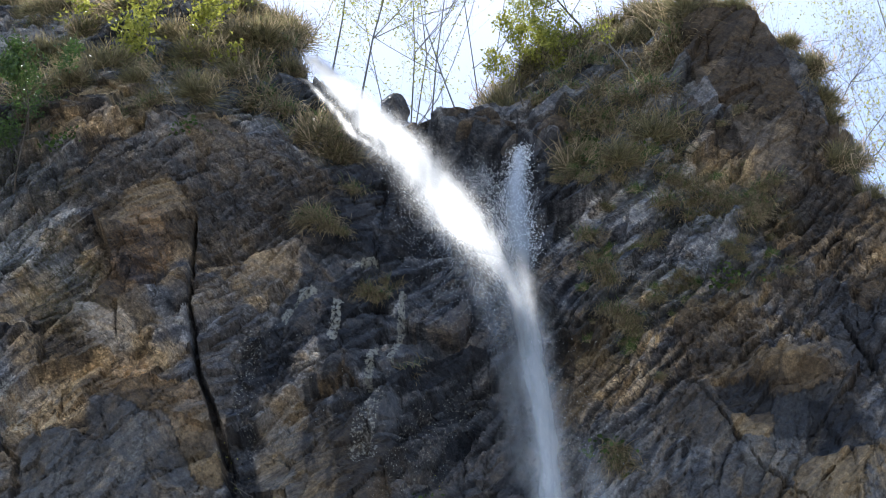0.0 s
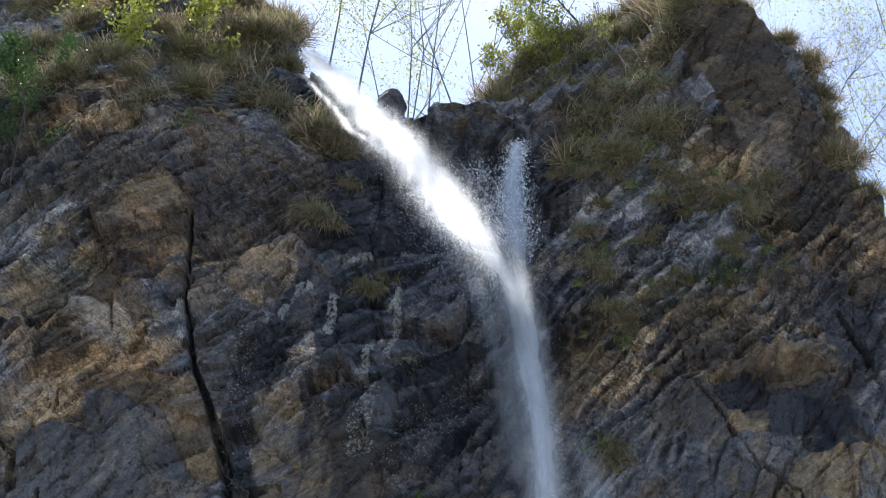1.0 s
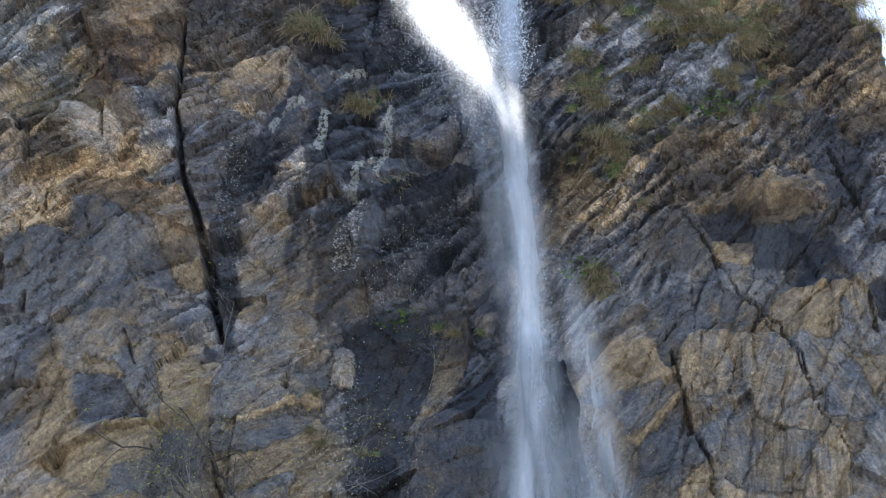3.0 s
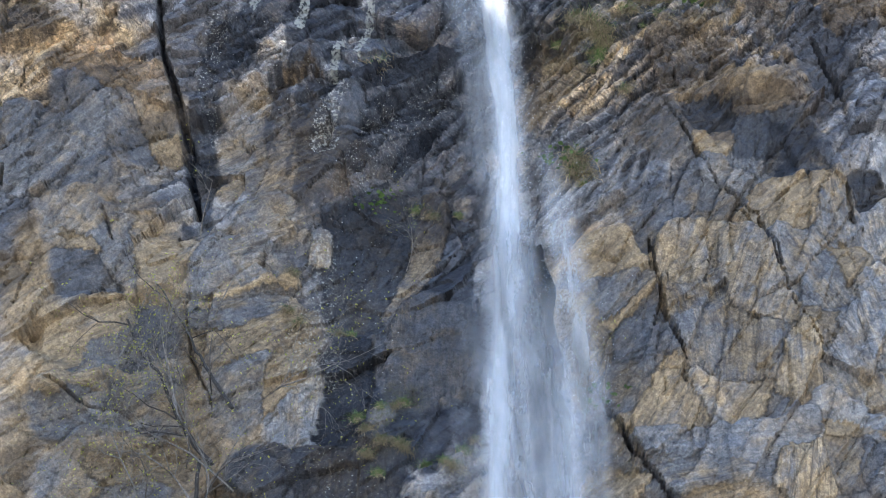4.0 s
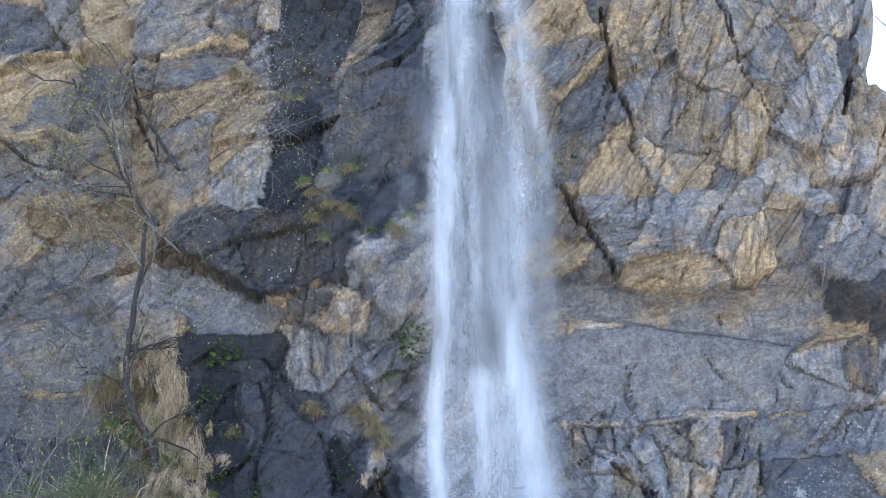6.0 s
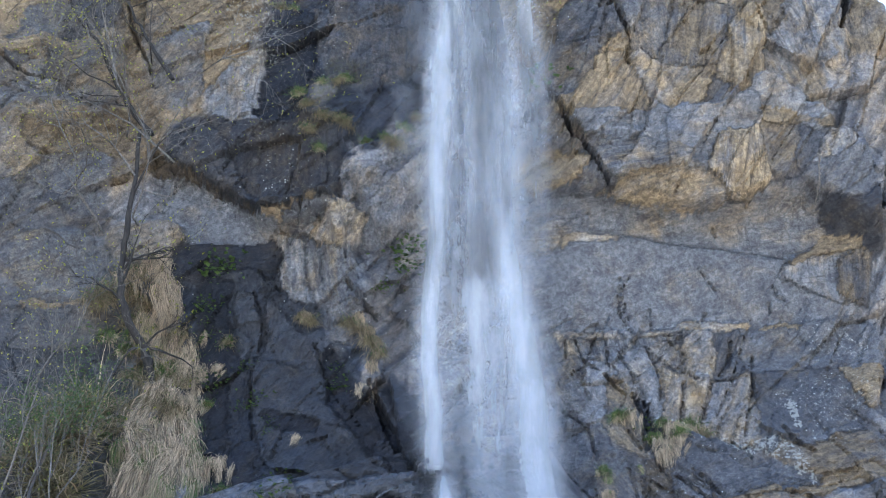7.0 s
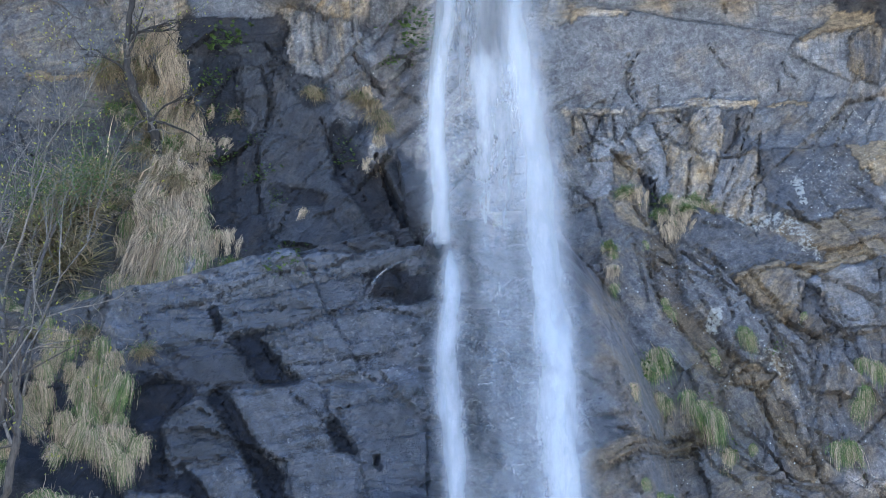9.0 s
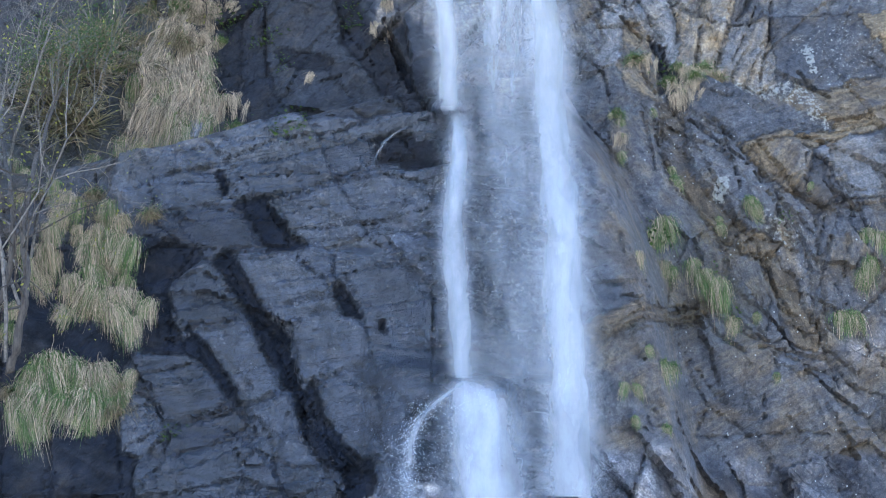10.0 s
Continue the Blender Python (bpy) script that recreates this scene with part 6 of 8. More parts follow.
facet((4.42, 8.17, 5.13, 8.32, 5.16, 7.71, 4.91, 7.58, 4.59, 7.71), .1, .1, 0, .5, .55, 0, 60, .6)
facet((5.20, 7.81, 5.47, 7.91, 5.56, 7.33, 5.31, 7.15, 5.12, 7.39), -.05, .2, 0, .3, .2, .4, 60, .4)
facet((5.59, 8.26, 6.51, 8.54, 6.33, 7.53, 5.86, 7.46, 5.53, 7.91), .18, -.05, .1, .6, 0, .05, 20, .4)
facet((5.37, 7.15, 6.30, 7.34, 6.13, 6.01, 5.70, 5.55, 5.25, 5.44, 5.20, 6.60), .05, 0, 0, .4, .3, .2, 100, .6)
facet((1.95, 5.06, 2.69, 5.42, 3.75, 5.80, 3.80, 5.66, 2.74, 5.31, 2.10, 5.00), .05, 0, -.2, .4, .65, .1, 12, .5)
facet((2.05, 4.95, 3.73, 5.54, 4.45, 5.04, 5.95, 4.44, 5.89, 3.95, 1.99, 3.77), .02, 0, .03, .44, .2, .15, 30, .6)
facet((3.87, 6.59, 4.40, 6.30, 4.52, 5.78, 4.36, 5.21, 3.92, 5.78), .05, .1, 0, .42, .2, .1, 115, .6)
facet((4.27, 6.72, 4.76, 6.66, 4.58, 6.48, 4.13, 6.42), .08, 0, -.3, .36, .8, .1, 20, .5)
facet((3.57, 9.31, 4.42, 8.99, 5.63, 8.48, 5.17, 8.51, 4.31, 8.25, 3.86, 8.76), .05, 0, .05, .42, .05, .2, 20, .4)
# the brow on the right
facet((5.05, 33.23, 5.66, 33.69, 6.47, 33.70, 7.03, 32.89, 6.93, 31.90, 5.94, 32.25, 4.98, 32.24), .15, .1, 0, .42, .75, 0.2, 30, .7)
facet((5.97, 32.37, 6.97, 32.08, 7.05, 31.57, 5.98, 31.47), -.05, 0, -.2, .22, .3, 0.5, 20, .4)
facet((5.42, 31.20, 6.93, 31.03, 7.24, 30.03, 6.24, 29.68, 5.56, 30.06), .15, 0, -.1, .42, .8, 0.2, 25, .7)
facet((4.38, 31.79, 4.92, 31.87, 5.35, 29.79, 5.13, 30.00, 4.41, 31.38), .1, .2, 0, .60, .1, 0.1, -50, .8)
facet((4.66, 30.76, 5.34, 29.73, 5.77, 29.36, 5.63, 29.03, 4.59, 29.74), .05, 0, .1, .35, .5, 0.2, 30, .6)
facet((6.50, 29.73, 7.22, 29.96, 7.80, 28.79, 7.42, 27.82, 6.36, 28.14, 6.09, 28.89), .1, .1, 0, .40, .65, 0.2, 40, .7)
facet((6.48, 27.94, 7.41, 27.76, 7.34, 26.71, 6.44, 26.17, 6.00, 27.13), .05, .1, .1, .38, .6, 0.2, 45, .7)
facet((7.16, 32.62, 7.30, 32.45, 7.52, 29.77, 7.33, 29.66), .12, .3, 0, .70, .3, 0, -65, .7)
facet((3.05, 29.58, 3.54, 29.50, 3.66, 29.15, 3.09, 29.19), .15, 0, .3, .95, .05, 0, 0, .3)
facet((1.12, 29.83, 1.64, 29.79, 1.67, 28.43, 1.08, 28.48), .1, .1, 0, .35, .05, 0.6, 60, .5)
facet((0.85, 30.69, 1.81, 31.53, 1.62, 30.46, 1.16, 30.20), .1, .1, .2, .50, .2, 0.1, 60, .6)
# the brow on the left
facet((-7.74, 30.18, -7.02, 31.08, -6.39, 29.97, -6.26, 28.88, -6.80, 29.09, -7.42, 29.07), .25, .1, .1, .55, .35, 0.1, 45, .7)
facet((-6.48, 30.86, -6.23, 31.61, -5.73, 31.47, -6.23, 29.41), .1, -.2, 0, .40, .7, 0.2, 60, .5)
facet((-6.21, 29.03, -5.61, 31.06, -4.53, 31.08, -4.33, 29.68, -5.57, 28.16, -6.16, 27.57), .12, 0, .1, .45, .45, 0.15, 38, 1)
facet((-6.00, 27.20, -5.27, 28.25, -3.76, 29.89, -3.59, 29.39, -4.79, 27.42), .1, 0, 0, .40, .55, 0.2, 38, 1)
facet((-8.02, 27.33, -7.60, 28.00, -6.80, 28.60, -6.26, 28.40, -6.30, 27.50, -7.72, 26.58), .15, .05, -.1, .42, .8, 0.2, 30, .7)
facet((-8.77, 28.49, -8.00, 29.96, -7.61, 30.21, -7.60, 29.07, -8.19, 28.30), .12, 0, .1, .50, .4, 0.1, 50, .8)
facet((-3.35, 30.55, -2.32, 30.79, -1.97, 29.58, -2.04, 27.74, -3.61, 27.36, -3.20, 29.32), -.05, 0, 0, .25, .3, 0.85, 60, .6)
facet((-2.55, 28.82, -2.30, 29.13, -2.40, 28.15, -2.57, 27.97), .05, 0, 0, .70, .2, 0.1, 70, .4)
facet((-10.52, 32.93, -9.63, 33.55, -9.48, 32.76, -9.97, 31.60), .1, 0, 0, .45, .5, 0.1, 40, .6)
# black wet stains with a rim
mark(AREAS, (-4.16, 27.02, -3.21, 27.36, -2.17, 27.51, -2.08, 26.37, -2.33, 25.12, -2.77, 23.52, -2.99, 24.12, -3.23, 25.63, -3.68, 25.43, -4.14, 25.43), 1.0)
mark(AREAS, (-5.10, 24.36, -4.68, 24.74, -4.22, 24.56, -4.20, 23.91, -4.63, 23.32, -4.81, 22.33, -4.89, 21.26, -4.93, 19.50, -5.22, 19.46, -5.30, 21.48, -5.14, 22.46), 1.0)
mark(AREAS, (-1.85, 26.45, -0.87, 27.31, 0.18, 24.65, -0.18, 19.59, -3.02, 19.35, -3.32, 19.95, -2.80, 21.00, -2.37, 22.48, -2.02, 23.77), 0.78)
mark(AREAS, (-2.20, 22.51, -2.69, 21.21, -2.96, 20.02, -2.45, 19.51, -2.32, 18.74, -2.58, 16.76, -2.38, 15.67, -2.82, 15.00, -3.27, 14.61, -3.26, 13.81, -2.52, 13.43, -1.45, 13.82, -1.33, 14.36, -1.80, 14.97), 0.95)
mark(AREAS, (-1.80, 15.18, -2.11, 15.92, -1.88, 17.39, -1.68, 18.90, -1.34, 20.16, -0.71, 21.63, -0.36, 22.98, -2.20, 22.51, -2.32, 18.48), 0.9)
mark(AREAS, (-4.12, 12.75, -2.55, 12.60, -1.79, 11.40, -1.04, 10.13, -0.30, 8.32, -0.93, 8.14, -1.99, 7.85, -2.91, 7.78, -3.44, 9.00, -3.63, 10.60, -3.98, 11.81), 0.95)
mark(AREAS, (2.44, 7.72, 3.42, 8.57, 4.91, 7.25, 6.19, 6.74, 6.30, 3.06, 6.16, 2.20, 1.86, 2.13, 2.09, 4.23), 0.1)
mark(AREAS, (1.85, 13.36, 4.10, 13.31, 6.21, 13.50, 6.06, 11.66, 4.04, 11.62, 1.78, 11.44), 0.15)
mark(AREAS, (-7.16, 13.79, -6.01, 13.93, -5.29, 13.44, -4.96, 10.92, -5.83, 9.98, -6.71, 9.81), 0.7)
mark(AREAS, (2.17, 10.90, 3.10, 11.18, 3.66, 9.97, 4.55, 9.07, 3.91, 7.67, 2.09, 7.29), 0.25)
mark(AREAS, (5.37, 21.84, 6.19, 21.56, 6.30, 20.75, 5.45, 20.57), 0.9)
mark(AREAS, (5.79, 11.66, 7.08, 11.75, 6.61, 9.93, 5.30, 9.41, 5.03, 10.40), 0.35)

mark(AREAS, (-4.46, 7.17, -2.81, 7.68, -0.04, 8.01, 1.77, 7.13, 1.99, 5.27, 1.82, 2.80, -4.03, 2.79, -3.81, 5.00), 0.9)
mark(AREAS, (1.87, 11.35, 4.03, 11.42, 5.87, 11.56, 5.57, 9.95, 4.13, 9.07, 2.12, 10.21), 0.15)
mark(AREAS, (-4.21, 13.61, -2.64, 13.30, -2.36, 12.41, -1.79, 11.40, -3.96, 11.42), 0.9)
mark(AREAS, (-5.27, 13.14, -3.97, 13.60, -4.19, 12.40, -5.13, 10.91), 0.7)
mark(AREAS, (-2.47, 13.28, -0.33, 13.05, -0.16, 10.48, -0.86, 10.13, -1.79, 11.60), 0.6)
mark(AREAS, (5.40, 9.96, 7.31, 10.93, 7.02, 7.47, 4.29, 7.47), 0.3)
# the recess below the left overhang, darkened through the wet mask
mark(AREAS, (-4.23, 14.21, -3.11, 13.59, -2.56, 13.27, -2.55, 12.60, -4.11, 12.70), 0.75)

CLIFF_Y = cliff_face()

# the ground at the foot, out of view and pale to throw light up the cliff, and the slope behind the crest
gx, gy = np.meshgrid(np.concatenate((np.linspace(-2500, -40, 12), np.linspace(-36, 36, 73), np.linspace(40, 2500, 12))),
                     np.concatenate((np.linspace(-2500, -140, 6), np.linspace(-120, -28, 24), np.linspace(-26, 26, 53))))
# the rise behind the camera is added, for bounced light
gz = 0.25 * cloudy(gx / 4, gy / 4, 4, 81) - 0.1 + 0.25 * np.clip(-gy - 30, 0, 90)
ground_me = sheet("ground", np.stack((gx, gy, gz), -1).reshape(-1, 3), lattice(*gx.shape), GRAVEL)
tagged(new("ground", ground_me), "unseen stony ground below the cliff, pale to bounce light", "ground", kind="structure")
hx, hy = np.meshgrid(np.linspace(-40, 8, 49), np.linspace(0, 60, 61))
hz = np.interp(hx, CREST_X, CREST_Z) - 0.7 + 0.10 * hy + 0.3 * cloudy(hx / 3, hy / 3, 3, 85)
hill_me = sheet("hillside", np.stack((hx, 29.5 + hy, np.maximum(hz, -1)), -1).reshape(-1, 3), lattice(*hx.shape), ROCK)
tagged(new("hillside", hill_me), "grassy slope behind the crest of the cliff", "hillside", kind="structure")


# ---- the water ----
def strand(name, pts, widths, dens, material, parent, layers=3, deep=0.25, seed=0, label="", torn=0.05, step=0.12):
    """A falling stream as a few bowed sheets, one behind the other; pts: x, y, z in a row."""
    rng = np.random.default_rng(seed)
    p = np.array(pts, float).reshape(-1, 3)
    down = np.argsort(-p[:, 2])
    p, widths, dens = p[down], np.array(widths)[down], np.array(dens)[down]
    s = np.concatenate(((0,), np.cumsum(np.linalg.norm(np.diff(p, axis=0), axis=1))))
    rows, cols = max(12, int(s[-1] / step)), 17 if step > 0.1 else 41
    q = np.linspace(0, s[-1], rows)
    line = np.stack([np.interp(q, s, p[:, k]) for k in range(3)], 1)
    for _ in range(int(12 * (0.12 / step) ** 2)):
        line[1:-1] = (line[:-2] + 2 * line[1:-1] + line[2:]) / 4
    w = np.interp(q, s, widths)
    d = np.interp(q, s, dens) * np.clip(q / 0.4, 0, 1) ** 0.5
    u = np.linspace(-1, 1, cols)
    for k in range(layers):
        shift, size = rng.uniform(-0.14, 0.14), (1.35, 0.95, 0.7, 1.1)[k % 4]
        bow = deep * (1 - 2 * k / max(1, layers - 1)) if layers > 1 else deep
        wob = 0.06 * cloudy(q / 0.8 + seed, q * 0 + k, 3, seed + k)
        x = line[:, :1] + w[:, None] * (u[None, :] * size + shift) / 2 + wob[:, None]
        y = line[:, 1:2] - bow * np.minimum(1, w[:, None]) * (1 - u[None, :] ** 2)
        y = y + torn * cloudy(x / 0.25, line[:, 2:] / (0.9 if step > 0.1 else 0.3) + 0 * x, 3, seed + 7 + k)
        me = sheet(name, np.stack((x, y, line[:, 2:] + 0 * x), -1).reshape(-1, 3), lattice(rows, cols), material)
        uv = np.stack((np.broadcast_to((u + 1) / 2, x.shape), np.broadcast_to(q[:, None], x.shape)), -1).reshape(-1, 2)
        idx = np.empty(len(me.loops), np.int32)
        me.loops.foreach_get("vertex_index", idx)
        me.uv_layers.new(name="UVMap").data.foreach_set("uv", uv[idx].astype(np.float32).ravel())
        thick = np.broadcast_to(d[:, None], x.shape).ravel() * (0.55 if k % 4 == 0 else 1.0)
        me.attributes.new("dens", "FLOAT", "POINT").data.foreach_set("value", thick.astype(np.float32))
        part(name, me, parent, label)


fall = tagged(new("waterfall"), "white waterfall pouring over the lip of the cliff", "waterfall")
strand("chute", (-3.89, 25.00, 33.75, -3.12, 24.40, 31.82, -2.31, 23.80, 29.70, -1.59, 23.40, 28.03, -0.93, 22.80, 26.07, -0.54, 22.50, 24.82, -0.15, 22.40, 24.05, 0.21, 22.35, 23.21, 0.38, 22.30, 22.15, 0.43, 22.30, 21.07),
       (0.7, 1.1, 1.45, 1.65, 1.7, 1.5, 1.2, 1.0, 0.9, 0.7), (1.8, 2.0, 2.2, 2.2, 2.0, 1.6, 1.0, 0.6, 0.35, 0.0), CHUTE, fall, 1, 0.05, 1, "", 0.0, 0.06)
strand("stream", (-0.15, 22.45, 24.10, 0.21, 22.40, 23.26, 0.38, 22.35, 22.20, 0.45, 22.30, 21.06, 0.48, 22.30, 20.04, 0.51, 22.30, 19.06, 0.45, 22.3, 17.9, 0.38, 22.3, 16.9, 0.37, 22.3, 16.1, 0.21, 22.3, 14.75, 0.16, 22.3, 13.2, 0.11, 22.3, 11.55, -0.04, 22.3, 10.75, -0.03, 22.3, 9.7, 0.02, 22.2, 8.51, 0.06, 22.2, 8.25),
       (0.9, 1.1, 1.15, 1.15, 1.15, 1.2, 1.2, 1.2, 1.1, 0.95, 0.9, 0.85, 0.9, 0.9, 0.85, 0.8),
       (0.2, 0.5, 0.6, 0.65, 0.7, 0.75, 0.8, 0.8, 0.75, 0.75, 0.75, 0.7, 0.68, 0.7, 0.7, 0.6), WATER, fall, 3, 0.25, 15)
strand("rivulet", (-4.01, 25.10, 33.04, -3.29, 24.70, 31.31, -2.83, 24.50, 30.21, -2.24, 24.30, 29.27, -1.77, 24.00, 28.28), (0.25, 0.32, 0.36, 0.4, 0.4), (0.7, 0.6, 0.6, 0.6, 0.3), CHUTE, fall, 1, 0.05, 8)
strand("spray", (-1.38, 23.00, 26.61, -0.62, 22.50, 24.37, -0.17, 22.35, 22.98, 0.08, 22.30, 21.65, 0.15, 22.30, 20.08, 0.15, 22.30, 18.52), (0.8, 1.1, 1.2, 1.1, 1.1, 1.0), (0.3, 0.5, 0.5, 0.45, 0.4, 0.3), VEIL, fall, 2, 0.2, 9)
strand("side_stream", (0.81, 24.40, 28.99, 0.61, 23.50, 27.00, 0.54, 22.90, 25.54, 0.51, 22.50, 24.20, 0.52, 22.40, 23.07, 0.48, 22.35, 21.64),
       (0.4, 0.6, 0.75, 0.8, 0.7, 0.6), (1.6, 1.5, 1.2, 0.8, 0.4, 0.0), THROWN, fall, 2, 0.12, 2, "", 0.0, 0.06)
strand("stream", (0.61, 22.3, 17.21, 0.99, 22.3, 15.5, 1.15, 22.3, 14.2, 1.11, 22.3, 12.9, 1.12, 22.3, 11.9, 1.30, 22.28, 10.76, 1.42, 22.22, 9.53, 1.49, 22.0, 8.21, 1.53, 21.6, 7.08, 1.52, 21.3, 6.59, 1.56, 20.8, 5.18, 1.56, 20.4, 3.87, 1.57, 20.1, 2.91),
       (0.8, 1.3, 1.4, 1.3, 1.3, 1.35, 1.4, 1.45, 1.5, 1.5, 1.6, 1.65, 1.7),
       (0.2, 0.32, 0.38, 0.42, 0.5, 0.55, 0.62, 0.7, 0.72, 0.72, 0.72, 0.72, 0.72), WATER, fall, 3, 0.25, 3)
strand("veil", (0.55, 22.25, 18.0, 0.62, 22.3, 16.24, 0.83, 22.3, 14.6, 0.84, 22.3, 13.0, 0.76, 22.3, 11.3, 0.75, 22.3, 9.6, 0.75, 22.2, 8.51, 0.87, 21.7, 6.8, 0.88, 21.3, 6.07, 0.89, 20.9, 4.55, 0.9, 20.4, 3.2),
       (0.9, 1.3, 1.9, 1.9, 2.0, 2.1, 2.1, 1.9, 1.9, 2.0, 2.0), (0.5, 0.8, 0.9, 0.95, 0.95, 0.75, 0.55, 0.4, 0.4, 0.5, 0.7), VEIL, fall, 3, 0.2, 4)
strand("stream", (0.15, 22.35, 8.3, 0.22, 22.0, 7.6, 0.12, 21.7, 6.9, 0.09, 21.5, 6.4, 0.18, 21.1, 5.22, 0.26, 20.9, 4.41),
       (0.7, 0.85, 0.85, 0.85, 0.9, 0.9), (0.7, 0.62, 0.6, 0.6, 0.62, 0.65), WATER, fall, 3, 0.15, 5)
strand("mist", (0.5, 22.15, 17.6, 0.3, 22.15, 16.2, 0.3, 22.15, 14.8, 0.25, 22.15, 13.4, 0.3, 22.15, 12.0, 0.3, 22.15, 11.0), (0.6, 1.2, 1.5, 1.5, 1.4, 1.1), (0.2, 0.6, 0.8, 0.85, 0.6, 0.1), VEIL, fall, 2, 0.15, 34)
strand("mist", (1.1, 22.1, 19.2, 1.3, 22.1, 17.5, 1.44, 22.2, 16.2, 1.47, 22.2, 14.77, 1.5, 22.2, 12.8, 1.55, 22.2, 11.0), (0.5, 0.8, 0.95, 1.0, 0.9, 0.6), (0.2, 0.6, 0.85, 0.85, 0.6, 0.2), VEIL, fall, 2, 0.15, 14)
strand("splash", (0.30, 20.85, 4.42, 0.45, 20.75, 4.25, 0.54, 20.6, 3.95, 0.56, 20.4, 3.45, 0.60, 20.2, 2.85), (0.9, 1.5, 1.9, 2.0, 2.1), (1.1, 1.2, 1.2, 1.1, 1.1), WATER, fall, 3, 0.2, 6)
strand("rivulet", (-0.06, 22.57, 8.26, -0.41, 22.54, 8.17, -0.88, 22.44, 7.90, -0.93, 22.34, 7.59), (0.12, 0.1, 0.1, 0.08), (0.7, 0.6, 0.6, 0.4), WATER, fall, 1, 0.05, 11)
strand("rivulet", (0.33, 20.69, 4.36, -0.08, 20.63, 4.16, -0.36, 20.55, 3.87, -0.47, 20.42, 3.45, -0.44, 20.22, 2.90), (0.3, 0.34, 0.4, 0.4, 0.45), (0.6, 0.45, 0.45, 0.45, 0.4), WATER, fall, 2, 0.06, 12)


def drops(name, pts, widths, count, size, parent, seed):
    """Drops thrown off along a line: little eight-sided beads."""
    rng = np.random.default_rng(seed)
    p = np.array(pts, float).reshape(-1, 3)
    f = rng.uniform(0, len(p) - 1, count)
    mid = np.stack([np.interp(f, np.arange(len(p)), p[:, k]) for k in range(3)], 1)
    w = np.interp(f, np.arange(len(p)), widths)[:, None]
    mid = mid + rng.normal(0, 1, (count, 3)) * w * (0.5, 0.3, 0.35)
    r = size * rng.uniform(0.4, 1.3, count) ** 1.5
    unit = np.array(((1, 0, 0), (-1, 0, 0), (0, 1, 0), (0, -1, 0), (0, 0, 1.6), (0, 0, -1.6)))
    verts = (mid[:, None, :] + unit[None] * r[:, None, None]).reshape(-1, 3)
    tri = np.array(((0, 2, 4), (2, 1, 4), (1, 3, 4), (3, 0, 4), (2, 0, 5), (1, 2, 5), (3, 1, 5), (0, 3, 5)))
    tri = (np.arange(count)[:, None, None] * 6 + tri[None]).reshape(-1, 3)
    tagged(part(name, sheet(name, verts, tri, DROP), parent), kind="stuff")


drops("spray_drop", (-1.33, 23.00, 26.43, -0.77, 22.50, 24.55, -0.39, 22.40, 23.64, -0.05, 22.35, 22.54), (0.6, 1.0, 1.0, 0.9), 4000, 0.0050, fall, 21)
drops("spray_drop", (-0.22, 23.60, 27.59, 0.06, 23.20, 26.26, 0.19, 22.70, 24.60, 0.35, 22.40, 23.09), (0.45, 0.5, 0.45, 0.4), 5000, 0.0055, fall, 22)
drops("spray_drop", (0.81, 24.40, 28.99, 0.61, 23.50, 27.00, 0.52, 22.90, 25.39, 0.52, 22.50, 23.90), (0.24, 0.3, 0.38, 0.45), 7000, 0.0085, fall, 26)
drops("spray_drop", (-3.17, 24.80, 32.32, -2.33, 24.00, 29.93, -1.59, 23.30, 27.91, -0.93, 22.70, 25.97, -0.34, 22.40, 24.38), (0.3, 0.5, 0.7, 0.8, 0.7), 4000, 0.0055, fall, 25)
drops("spray_drop", (0.54, 22.25, 21.33, 0.89, 22.25, 19.84, 1.07, 22.2, 17.46, 1.41, 22.2, 15.31, 1.45, 22.2, 13.26), (0.6, 0.7, 0.8, 0.7, 0.6), 1800, 0.0042, fall, 23)
drops("spray_drop", (-0.15, 20.33, 3.99, -0.45, 20.44, 3.52, -0.44, 20.25, 2.97, 0.46, 20.42, 4.14), (0.22, 0.2, 0.22, 0.3), 1400, 0.0032, fall, 24)


